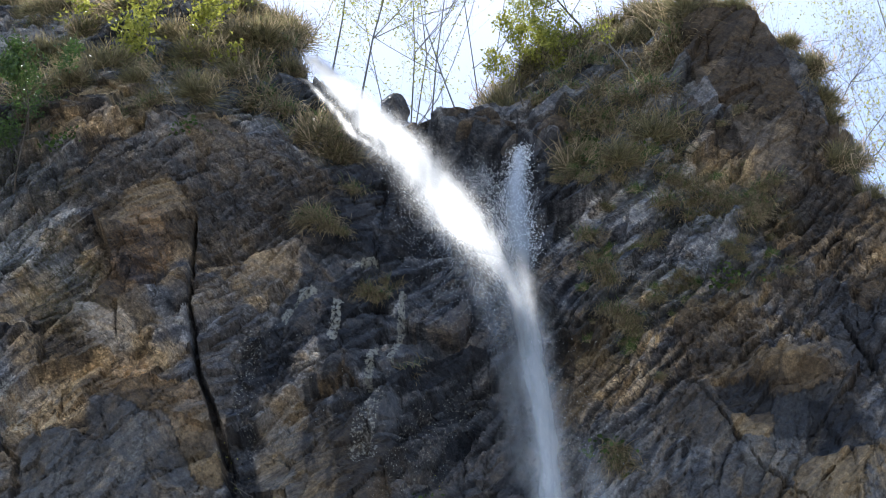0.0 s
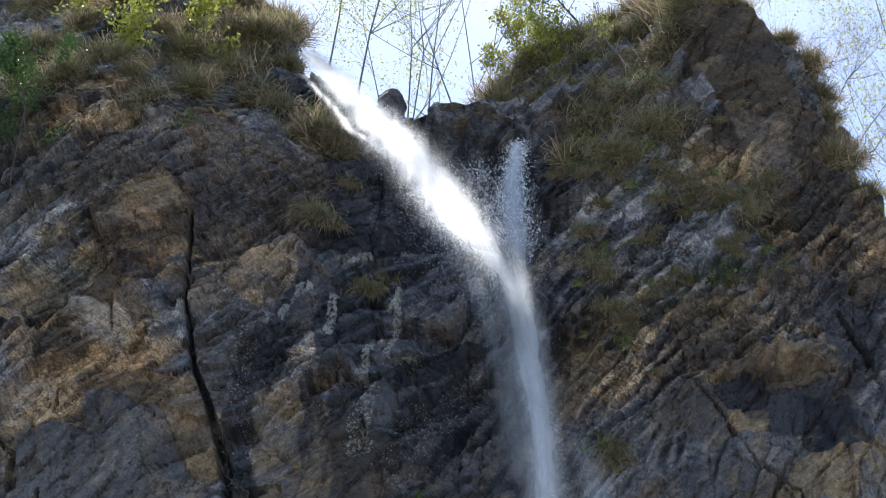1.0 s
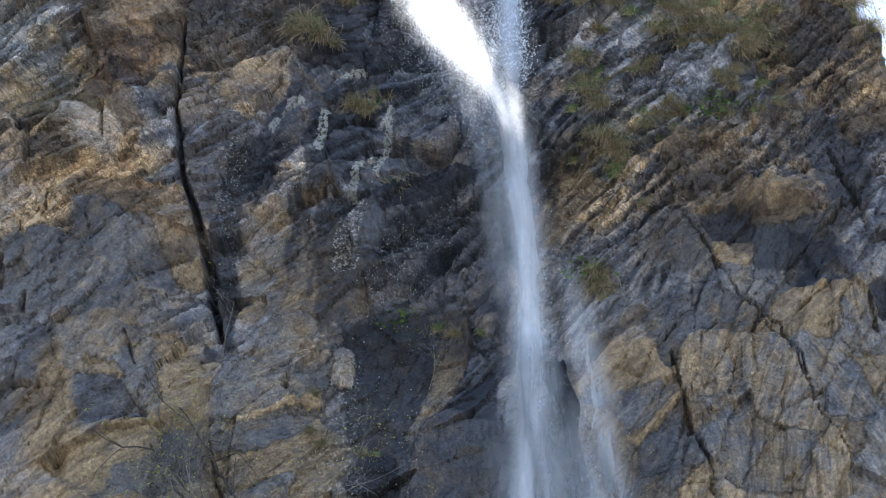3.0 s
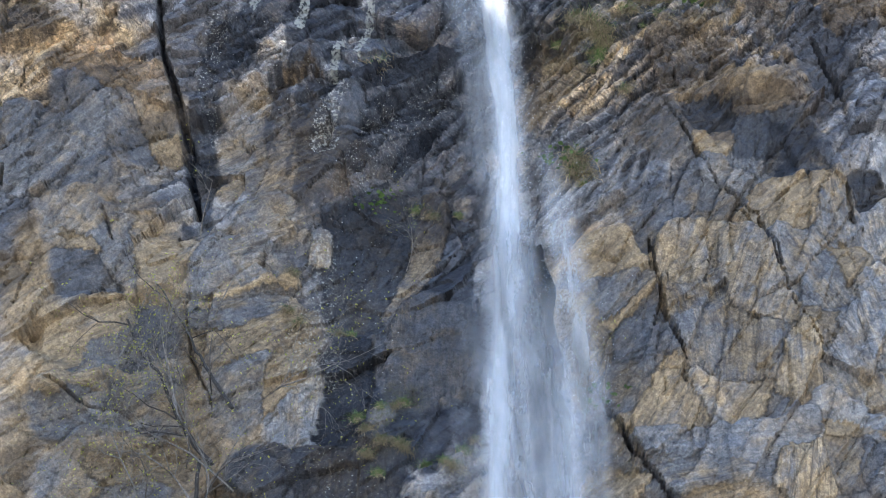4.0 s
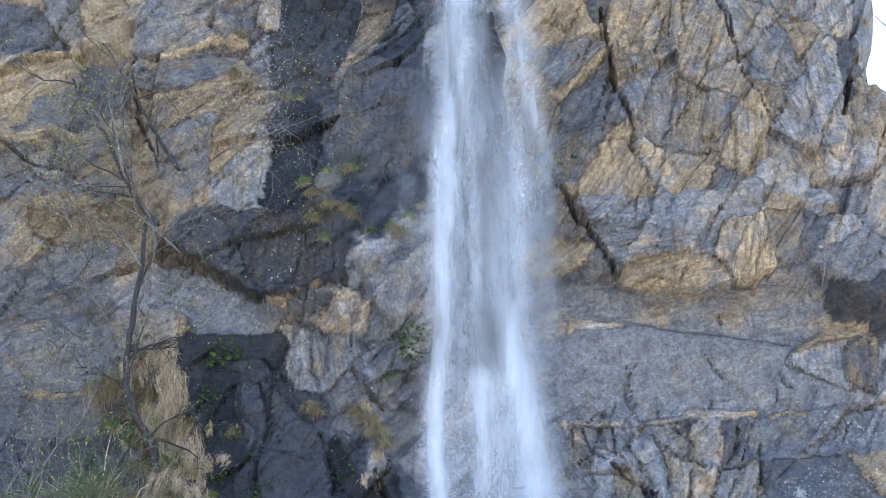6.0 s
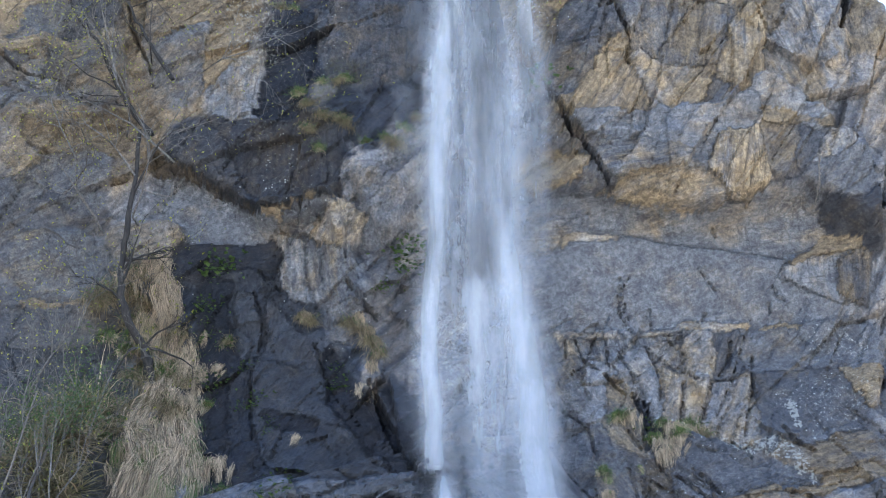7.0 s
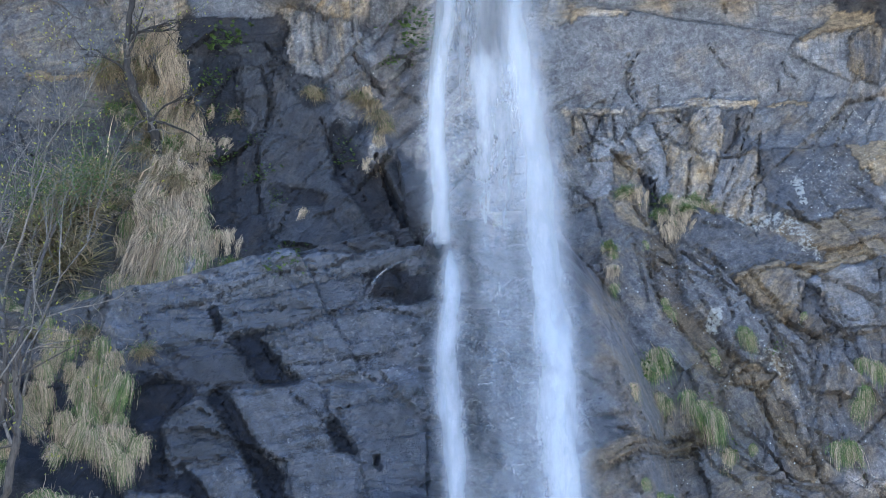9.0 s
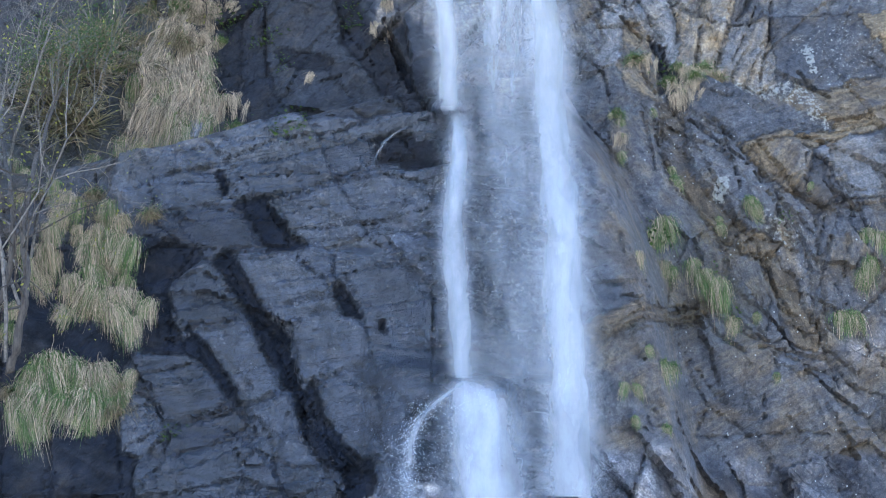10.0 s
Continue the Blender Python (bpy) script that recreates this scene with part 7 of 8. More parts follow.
# ---- plants ----
def tuft_mesh(name, seed, blades, length, spread, droop, material, upright=0.5):
    """Grass: narrow blades that rise from one root on a wall (which faces -y) and hang over."""
    rng = np.random.default_rng(seed)
    k = 5
    root = np.stack((rng.normal(0, spread, blades), rng.uniform(-0.05, 0.06, blades), rng.normal(0, spread * 0.6, blades)), 1)
    d = np.stack((rng.normal(0, 0.6, blades), -rng.uniform(0.35, 1.0, blades), rng.normal(upright, 0.35, blades)), 1)
    d /= np.linalg.norm(d, axis=1)[:, None]
    size = length * rng.uniform(0.3, 1.15, blades)
    fall = droop * rng.uniform(0.7, 1.4, blades)
    pts = [root]
    for i in range(k - 1):
        d = d + np.stack((rng.normal(0, 0.38, blades), 0.18 * fall, -fall + rng.normal(0, 0.3, blades)), 1) * 0.42
        d /= np.linalg.norm(d, axis=1)[:, None]
        pts.append(pts[-1] + d * (size / (k - 1))[:, None])
    side = np.stack((rng.normal(1, 0.4, blades), rng.normal(0, 0.7, blades), rng.normal(0, 0.3, blades)), 1)
    side /= np.linalg.norm(side, axis=1)[:, None]
    verts, quads = np.zeros((blades, k, 2, 3)), []
    for i, p in enumerate(pts):
        w = (0.0085 * (1 - i / (k - 1)) ** 0.7 + 0.0012) * rng.uniform(0.7, 1.4, blades)
        verts[:, i, 0], verts[:, i, 1] = p - side * w[:, None], p + side * w[:, None]
    first = np.arange(blades) * k * 2
    for i in range(k - 1):
        o = first + 2 * i
        quads.append(np.stack((o, o + 1, o + 3, o + 2), 1))
    return sheet(name, verts.reshape(-1, 3), np.concatenate(quads), material)


def curtain_mesh(name, seed, blades, length, spread, material):
    """Long dead grass that bends out over its root and hangs straight down, in locks."""
    rng = np.random.default_rng(seed)
    locks, k = 11, 6
    lock = rng.integers(0, locks, blades)
    home = np.stack((rng.normal(0, spread, locks), rng.uniform(-0.05, 0.05, locks), rng.normal(0, spread * 0.7, locks)), 1)
    tip = home + np.stack((rng.normal(0, 0.07, locks), -rng.uniform(0.10, 0.30, locks), -length * rng.uniform(0.55, 1.1, locks)), 1)
    root = home[lock] + rng.normal(0, 0.05, (blades, 3)) * (1, 0.6, 1)
    end = tip[lock] + rng.normal(0, 1, (blades, 3)) * (0.05, 0.06, 0.22 * length)
    crown = root + np.stack((rng.normal(0, 0.05, blades), -rng.uniform(0.05, 0.2, blades), rng.uniform(0.0, 0.12, blades)), 1) * length
    side = np.stack((rng.normal(1, 0.3, blades), rng.normal(0, 0.6, blades), rng.normal(0, 0.1, blades)), 1)
    side /= np.linalg.norm(side, axis=1)[:, None]
    bow = rng.uniform(0, 6.3, locks)[lock] + rng.normal(0, 0.6, blades)
    verts = np.zeros((blades, k, 2, 3))
    for i in range(k):
        t = i / (k - 1)
        p = root * (1 - t) ** 2 + crown * (2 * t * (1 - t) * 1.1) + end * t ** 2
        p = p * (1 / ((1 - t) ** 2 + 2.2 * t * (1 - t) + t ** 2)) + rng.normal(0, 0.014, (blades, 3))
        p = p + np.sin(3.2 * t + bow)[:, None] * length * (0.07, 0.05, 0) * t
        w = ((0.0042 * (1 - t) ** 0.6 + 0.0010) * rng.uniform(0.7, 1.4, blades))[:, None]
        verts[:, i, 0], verts[:, i, 1] = p - side * w, p + side * w
    first = np.arange(blades) * k * 2
    quads = [np.stack((first + 2 * i, first + 2 * i + 1, first + 2 * i + 3, first + 2 * i + 2), 1) for i in range(k - 1)]
    return sheet(name, verts.reshape(-1, 3), np.concatenate(quads), material)


def mop_mesh(name, seed, blades, length, spread, material):
    """A rounded tussock: blades rise from one root, fan out and droop, in locks."""
    rng = np.random.default_rng(seed)
    locks, k = 14, 6
    lock = rng.integers(0, locks, blades)
    turn = rng.uniform(-3.3, 0.15, locks)[lock] + rng.normal(0, 0.22, blades)
    reach = rng.uniform(0.25, 0.65, locks)[lock] * rng.uniform(0.7, 1.2, blades)
    lift = rng.uniform(0.25, 0.8, locks)[lock] * rng.uniform(0.7, 1.2, blades)
    fall_by = rng.uniform(0.6, 1.7, locks)[lock] * rng.uniform(0.6, 1.3, blades)
    root = rng.normal(0, spread, (blades, 3)) * (1, 0.4, 0.6)
    side = np.stack((rng.normal(1, 0.4, blades), rng.normal(0, 0.6, blades), rng.normal(0, 0.2, blades)), 1)
    side /= np.linalg.norm(side, axis=1)[:, None]
    verts = np.zeros((blades, k, 2, 3))
    for i in range(k):
        t = i / (k - 1)
        p = np.stack((np.cos(turn) * reach * (t - 0.35 * t * t), np.sin(turn) * reach * (t - 0.35 * t * t), lift * t - fall_by * t * t), 1) * length
        p = root + p + rng.normal(0, 0.02, (blades, 3)) * t
        w = ((0.0046 * (1 - t) ** 0.6 + 0.0010) * rng.uniform(0.7, 1.4, blades))[:, None]
        verts[:, i, 0], verts[:, i, 1] = p - side * w, p + side * w
    first = np.arange(blades) * k * 2
    quads = [np.stack((first + 2 * i, first + 2 * i + 1, first + 2 * i + 3, first + 2 * i + 2), 1) for i in range(k - 1)]
    return sheet(name, verts.reshape(-1, 3), np.concatenate(quads), material)


def grown(seed, start, way, length, thick, depth, split=3, bend=0.35, lift=0.1):
    """Limbs that fork: returns tube points and faces, and where leaves may sit."""
    rng = np.random.default_rng(seed)
    verts, quads, ends = [], [], []

    def limb(p, d, size, r, level):
        steps = 5 if level > 1 else 4
        ring = None
        for i in range(steps + 1):
            a = d.orthogonal().normalized()
            b = d.cross(a).normalized()
            rr = r * (1 - 0.6 * i / steps)
            now = []
            sides = 4 if level < 2 else 3
            for q in range(sides):
                c, s = math.cos(2 * math.pi * q / sides), math.sin(2 * math.pi * q / sides)
                now.append(len(verts))
                verts.append(p + a * (rr * c) + b * (rr * s))
            if ring:
                quads.extend((ring[q], ring[(q + 1) % sides], now[(q + 1) % sides], now[q]) for q in range(sides))
            ring = now
            if level < depth and i > 0 or level == depth and i > 1:
                ends.append((p.copy(), d.copy(), level))
            if level < depth and i >= (2 if level == 0 else 1):
                for _ in range(rng.integers(1, split + 1) if i == steps else rng.integers(0, split)):
                    turn = Vector(rng.normal(0, 1, 3)).cross(d).normalized()
                    way2 = (d * rng.uniform(0.6, 1.1) + turn * rng.uniform(0.5, 0.95) + Vector((0, 0, lift))).normalized()
                    limb(p, way2, size * rng.uniform(0.42, 0.72), rr * 0.62, level + 1)
            d = (d + Vector(rng.normal(0, bend, 3)) * 0.5 + Vector((0, 0, lift * 0.5))).normalized()
            p = p + d * (size / steps)

    limb(Vector(start), Vector(way).normalized(), length, thick, 0)
    return verts, quads, ends


def leaf_mesh(name, seed, ends, each, size, loose, material, levels=(1, 2, 3, 4)):
    """Small folded leaves about the ends of twigs."""
    rng = np.random.default_rng(seed)
    spots = np.array([p for p, d, level in ends if level in levels])
    spots = np.repeat(spots, each, 0) if each >= 1 else spots[rng.random(len(spots)) < each]
    count = len(spots)
    mid = spots + rng.normal(0, loose, (count, 3))
    a = rng.normal(0, 1, (count, 3))
    a /= np.linalg.norm(a, axis=1)[:, None]
    b = np.cross(a, rng.normal(0, 1, (count, 3)))
    b /= np.linalg.norm(b, axis=1)[:, None]
    c = np.cross(a, b)
    s = (size * rng.uniform(0.6, 1.3, count))[:, None]
    verts = np.stack((mid - a * s, mid + b * s * 0.45 + c * s * 0.2, mid + a * s, mid - b * s * 0.45 + c * s * 0.2), 1).reshape(-1, 3)
    o = np.arange(count) * 4
    tri = np.concatenate((np.stack((o, o + 1, o + 2), 1), np.stack((o, o + 2, o + 3), 1)))
    return sheet(name, verts, tri, material, False)


def plant(name, label, category, group, seed, wood, leaf=None, where=(0, 0, 0), way=(0, 0, 1), length=1.0, thick=0.02, depth=3, split=3,
          bend=0.35, lift=0.1, each=3, size=0.04, loose=0.05, levels=(1, 2, 3, 4)):
    """A woody plant: its limbs, and its leaves as one crown."""
    verts, quads, ends = grown(seed, (0, 0, 0), way, length, thick, depth, split, bend, lift)
    thing = tagged(new(name), label, category, group)
    part("limb", sheet("limb", [tuple(v) for v in verts], quads, wood), thing)
    if leaf:
        tagged(part("foliage", leaf_mesh("foliage", seed + 1, ends, each, size, loose, leaf, levels), thing), kind="stuff")
    thing.location = where
    return thing


def on_rock(x, z, out=0.0):
    return (x, face(x, z) - out, z)


# grass that hangs on the rock: a few kinds, each built once
TUFTS = []
for k in range(6):
    dry = new("grass_tuft", curtain_mesh("dry_blade", 500 + k, 430, 0.62 + 0.06 * k, 0.21, STRAW))
    tagged(dry, "tuft of straw-coloured grass hanging from the rock", "grass tuft", "tufts on the cliff")
    part("loose_blade", tuft_mesh("loose_blade", 650 + k, 120, 0.45, 0.16, 1.3, STRAW, 0.2), dry)
    part("green_blade", tuft_mesh("green_blade", 600 + k, 60, 0.26, 0.10, 0.8, GRASS, 0.5), dry, "fresh green blades")
    TUFTS.append(dry)
for k in range(2):
    green = new("grass_tuft", tuft_mesh("green_blade", 700 + k, 260, 0.4, 0.14, 0.55, GRASS, 0.7))
    tagged(green, "tuft of fresh green grass on a rock ledge", "grass tuft", "tufts on the cliff")
    part("dry_blade", tuft_mesh("dry_blade", 800 + k, 90, 0.5, 0.12, 0.8, STRAW, 0.3), green, "dry straw blades")
    TUFTS.append(green)
for k in range(3):
    brown = new("grass_tuft", tuft_mesh("dry_blade", 850 + k, 280, 0.55 + 0.08 * k, 0.2, 1.0, RUSSET, 0.35))
    tagged(brown, "shaggy tuft of russet-brown dead grass", "grass tuft", "tufts on the cliff")
    part("green_blade", tuft_mesh("green_blade", 860 + k, 90, 0.4, 0.16, 0.6, GRASS, 0.7), brown, "fresh green blades")
    TUFTS.append(brown)
for k in range(4):
    mop = new("grass_tussock", mop_mesh("dry_blade", 900 + k, (480, 260, 520, 220)[k], 0.75 + 0.06 * k, 0.09, STRAW))
    tagged(mop, "rounded straw-coloured grass tussock drooping over wet rock", "grass tuft", "tufts on the cliff")
    part("green_blade", mop_mesh("green_blade", 910 + k, (240, 460, 110, 560)[k], 0.7, 0.10, GRASS), mop, "fresh green blades")
    TUFTS.append(mop)
used = set()
tuft_rng = np.random.default_rng(77)


def tufts(places, size, kinds=(0, 1, 2, 3, 4, 5), vary=0.25):
    for k in range(0, len(places), 2):
        x, z = places[k], places[k + 1]
        kind = int(tuft_rng.choice(kinds))
        s = size * tuft_rng.uniform(1 - vary, 1 + vary)
        m = Matrix.Translation(on_rock(x, z, 0.02)) @ Matrix.Rotation(tuft_rng.uniform(-0.35, 0.35), 4, "Y") @ Matrix.Rotation(tuft_rng.uniform(-0.4, 0.4), 4, "Z")
        if kind in used:
            ob = copy_thing(TUFTS[kind], m)
        else:
            ob = TUFTS[kind]
            used.add(kind)
        ob.matrix_basis = m @ Matrix.Diagonal((s * tuft_rng.choice((-1, 1)), s, s, 1))


# the great hanging mass of grass, left of the dark wall
tufts((-4.84, 12.40, -4.65, 12.41, -4.72, 12.13, -4.58, 11.97, -4.38, 12.67, -4.26, 12.59, -4.27, 12.20, -4.12, 12.16, -4.20, 11.91, -4.54, 11.69, -5.21, 12.08, -5.15, 11.96), 0.62, (0, 1, 2, 3, 8))
tufts((-4.37, 11.57, -4.13, 11.51, -3.97, 11.41, -4.30, 11.35, -4.44, 11.20, -4.64, 11.34, -4.05, 11.19, -4.76, 11.64), 0.6, (1, 2, 6, 7, 8, 9))
tufts((-4.29, 11.09, -4.11, 11.12, -3.95, 11.02, -3.85, 10.84, -4.20, 10.74, -3.98, 10.66, -3.76, 10.54, -4.24, 10.45, -4.04, 10.33, -3.79, 10.28, -4.19, 10.07, -3.93, 9.97, -3.70, 10.04), 0.62, (0, 1, 2, 3, 4, 5, 6, 8))
tufts((-4.45, 9.89, -4.27, 9.79, -3.96, 9.72, -3.69, 9.71, -4.43, 9.51, -4.21, 9.43, -3.90, 9.37, -3.62, 9.43, -4.42, 9.21, -4.16, 9.09, -3.87, 9.11, -3.61, 9.13, -4.32, 8.90, -4.02, 8.85, -3.67, 8.83, -3.51, 8.90), 0.66)
tufts((-4.51, 11.05, -4.29, 11.16, -3.94, 11.41, -4.06, 10.88, -4.79, 11.12, -5.09, 11.35, -4.43, 10.72, -4.70, 10.65, -4.12, 10.22, -4.81, 10.07, -4.92, 9.51, -4.72, 9.79), 0.45, (6, 7, 9))
tufts((-3.19, 11.44, -1.99, 11.77, -1.11, 11.74, -0.98, 11.54, -0.86, 11.35, -0.80, 11.12, -0.92, 10.88, -3.32, 10.88, -3.60, 11.47, -1.06, 10.43, -2.01, 9.47), 0.26, (0, 1, 2, 3))
tufts((2.90, 9.79, 3.02, 9.82, 3.52, 9.62, 3.68, 9.58, 3.92, 9.61, 4.09, 9.57, 3.31, 9.33, 3.45, 9.10, 3.40, 9.40, 4.13, 9.46, 3.71, 9.32), 0.38, (6, 0, 8, 7))
tufts((-4.25, 8.41, -4.07, 8.28, -4.45, 8.29, -3.82, 8.52, -3.56, 8.64, -4.73, 8.29, -4.00, 8.71, -3.54, 9.08, -3.68, 9.36, -4.63, 8.80, -4.44, 9.12, -4.17, 9.24), 0.6, (11, 13))
tufts((-4.42, 11.52, -4.18, 11.22, -4.06, 11.41, -4.26, 10.74, -3.89, 10.58, -4.38, 10.21, -4.01, 10.05, -3.67, 9.79, -4.40, 9.51, -4.01, 9.26, -3.65, 9.17, -4.26, 8.93, -4.61, 9.37, -4.76, 9.65, -4.70, 10.08, -4.58, 10.54), 0.5, (12, 14, 9, 10))
# the foot, left
tufts((-4.72, 6.24, -4.59, 5.93, -4.61, 5.72, -4.58, 6.29, -4.28, 6.24, -4.14, 6.34, -4.35, 6.45, -4.32, 5.62, -4.12, 5.62, -3.87, 5.47, -4.04, 5.22, -4.93, 5.37, -4.54, 4.53, -4.40, 4.58, -4.50, 6.50), 0.52, (11, 13, 14))
tufts((-5.01, 4.67, -5.03, 4.48, -5.09, 4.24, -4.86, 4.15, -5.24, 4.04, -5.38, 4.13, -5.10, 4.00, -4.50, 4.20, -4.44, 4.06, -4.05, 4.25, -5.27, 4.33), 0.6, (12, 11, 14))
tufts((-3.91, 6.74, -4.55, 6.72, -4.58, 6.56, -4.91, 5.82, -5.27, 5.81, -5.22, 6.54, -4.90, 6.56, -5.60, 7.00, -5.42, 7.02, -5.11, 6.76, -3.06, 8.51, -3.98, 4.54, -4.21, 4.46, -5.57, 5.39), 0.36, (11, 13, 8))
tufts((-4.71, 7.04, -4.49, 6.88, -4.27, 6.66, -4.74, 6.45, -4.80, 6.14, -4.94, 6.93, -5.09, 7.03, -5.25, 7.19, -5.62, 7.32, -4.35, 5.98, -4.45, 5.57, -4.25, 5.42, -4.19, 5.82, -4.58, 5.42, -4.65, 4.34, -4.71, 4.01, -4.34, 4.39, -5.60, 6.31, -5.43, 6.01, -5.28, 6.23, -5.13, 6.13, -4.58, 7.98, -4.89, 7.91, -5.11, 8.03, -6.18, 7.82), 0.42, (11, 13, 14, 9))
tufts((-4.18, 4.15, -4.39, 4.01, -4.08, 4.06, -4.73, 4.63, -5.21, 4.52, -4.06, 4.35, -5.43, 4.23, -5.58, 5.09, -5.28, 7.02, -6.02, 7.66), 0.45, (12, 14, 9))
# the foot, right
tufts((2.57, 8.85, 2.59, 8.63, 2.59, 8.37, 2.56, 8.05, 3.29, 7.84, 3.09, 8.85, 2.27, 4.35, 2.42, 4.33, 2.59, 4.84, 4.47, 4.70, 4.26, 5.55, 3.90, 7.02, 2.78, 3.82, 2.37, 3.92, 5.19, 7.52), 0.2, (12, 14))
tufts((3.08, 6.92, 2.95, 6.73, 3.45, 6.29, 3.58, 6.12, 3.74, 5.98, 5.95, 6.81, 6.10, 6.72, 5.45, 5.55, 5.59, 5.55), 0.42, (12, 14, 14))
tufts((3.30, 7.64, 4.39, 7.17, 4.31, 7.27, 2.52, 6.12, 3.06, 6.28, 3.17, 6.19, 3.95, 5.46, 2.77, 4.63, 2.97, 4.69, 5.89, 6.34, 5.82, 6.19, 3.89, 6.90), 0.3, (11, 12, 12))
# on the middle of the cliff
tufts((-1.75, 15.79, -1.51, 15.86, -1.37, 15.93, -2.16, 15.66, -2.01, 15.36, -1.73, 15.13, -1.35, 15.03, -1.03, 14.73, -0.71, 14.74, -0.38, 15.00, -0.20, 15.25, -0.52, 14.68), 0.36, (6, 8, 9, 10))
tufts((-3.38, 18.80, -3.40, 17.86, -3.18, 17.56, -2.55, 17.52, -2.30, 17.43, -1.18, 20.69, -0.38, 20.64, -0.86, 20.53, 1.97, 20.47, -2.02, 11.75, -1.90, 11.65, -3.20, 11.36, -1.07, 11.55, -0.93, 11.31, -0.81, 11.07, -1.25, 11.60, -1.97, 14.86, -1.79, 14.51, -1.43, 15.09), 0.36, (6, 8, 9))
tufts((-3.19, 9.05, -3.06, 8.51, -2.68, 8.46, -3.45, 10.14, -3.64, 10.81, -2.31, 8.49, 2.86, 9.77, 3.49, 9.31, 3.76, 9.41, 3.94, 9.52, 2.54, 8.73, 2.58, 8.36, 3.55, 9.14), 0.4, (0, 1, 6, 7))
# high on the cliff, round the lip
tufts((-3.86, 28.08, -3.57, 27.91, -3.27, 27.76, -3.02, 29.51, -2.78, 26.41, -2.26, 26.78, -2.56, 26.30, -2.01, 23.98, -3.81, 28.36), 0.75, (8, 9, 10))
tufts((2.04, 30.15, 2.37, 29.74, 2.68, 29.20, 3.01, 28.86, 3.40, 28.58, 3.73, 28.29, 2.45, 28.79, 1.92, 28.53, 2.74, 28.16, 3.11, 27.77), 0.6, (8, 9, 10, 6))
tufts((3.92, 27.94, 4.24, 27.68, 4.56, 27.45, 4.88, 27.24, 5.21, 27.08, 5.54, 26.93, 4.26, 27.04, 4.91, 26.70, 3.71, 27.32, 2.07, 25.58, 2.25, 25.20, 2.37, 24.31, 2.48, 23.91, 1.96, 26.63, 1.84, 21.10, 1.91, 20.80, 3.21, 26.30, 5.32, 26.40, 4.66, 28.08, 4.17, 28.77, 6.00, 27.53), 0.7, (8, 9, 10))
tufts((2.16, 33.60, 2.78, 34.25, 3.36, 33.23, 3.74, 32.02, 2.81, 31.91, 3.35, 31.00, 4.00, 31.01, 2.14, 31.83, 1.50, 32.12, 2.90, 30.44, 3.61, 30.10, 4.19, 29.77, 2.43, 30.78, 4.50, 32.71, 4.85, 33.22), 1.1, (8, 9, 10))
tufts((-5.11, 33.55, -4.64, 32.72, -3.74, 32.00, -3.42, 31.44, -3.23, 31.08, -4.14, 31.57, -5.47, 33.08, -3.89, 32.67, -5.98, 36.04, -5.54, 35.76, -4.89, 36.53, -4.62, 35.69, -5.28, 37.87, -5.67, 39.16, -6.19, 34.01, -6.78, 33.60), 1.1, (8, 9, 10))
tufts((-7.39, 34.43, -7.96, 33.82, -9.02, 35.78, -9.42, 34.29, -6.66, 36.03, -7.34, 37.12, -7.42, 31.92, -7.97, 31.47, -10.35, 36.67, -11.70, 38.70, -9.83, 37.86, -10.11, 33.66), 1.0, (8, 9, 10))

tufts((2.39, 36.05, 3.01, 36.40, 3.68, 37.0, 1.70, 34.66, 4.37, 37.6, 4.80, 36.3, 3.70, 34.94, 2.91, 34.14, 1.83, 32.86, 2.29, 33.52, 2.77, 31.54, 3.85, 32.80, 1.93, 30.93, 2.85, 30.03), 0.7, (8, 9, 10, 6))

tufts((1.87, 30.21, 2.12, 30.18, 2.35, 29.91, 1.78, 29.32, 2.18, 29.06, 2.60, 29.10, 2.94, 29.18, 3.33, 28.99, 3.63, 28.73, 2.80, 28.70, 1.90, 28.75), 0.5, (6, 7, 9))
tufts((1.88, 28.50, 2.19, 28.30, 1.53, 28.35, 4.25, 27.36, 4.36, 26.99, 4.69, 27.08, 4.72, 26.73, 5.16, 27.05, 5.36, 26.79, 4.23, 27.74, 3.42, 26.49, 2.90, 26.11, 5.04, 25.80, 5.63, 26.08, 4.77, 28.16, 5.53, 28.29, 4.71, 29.96, 5.23, 29.53, 5.68, 29.79), 0.4, (8, 9, 10))
# small round tussocks all over the ledges right of the lip
spots = []
for _ in range(260):
    x, z = tuft_rng.uniform(1.7, 6.2), tuft_rng.uniform(21.2, 29.5)
    if cloudy(np.array([x / 1.1]), np.array([z / 0.9]), 3, 812)[0] > 0.02 and z < 30.5 - 0.5 * x and z > 20.5 + 0.55 * x:
        spots += [x, z]
tufts(spots[:110], 0.42, (8, 9, 10, 6))
tufts(spots[110:180], 0.3, (8, 9, 10, 7))

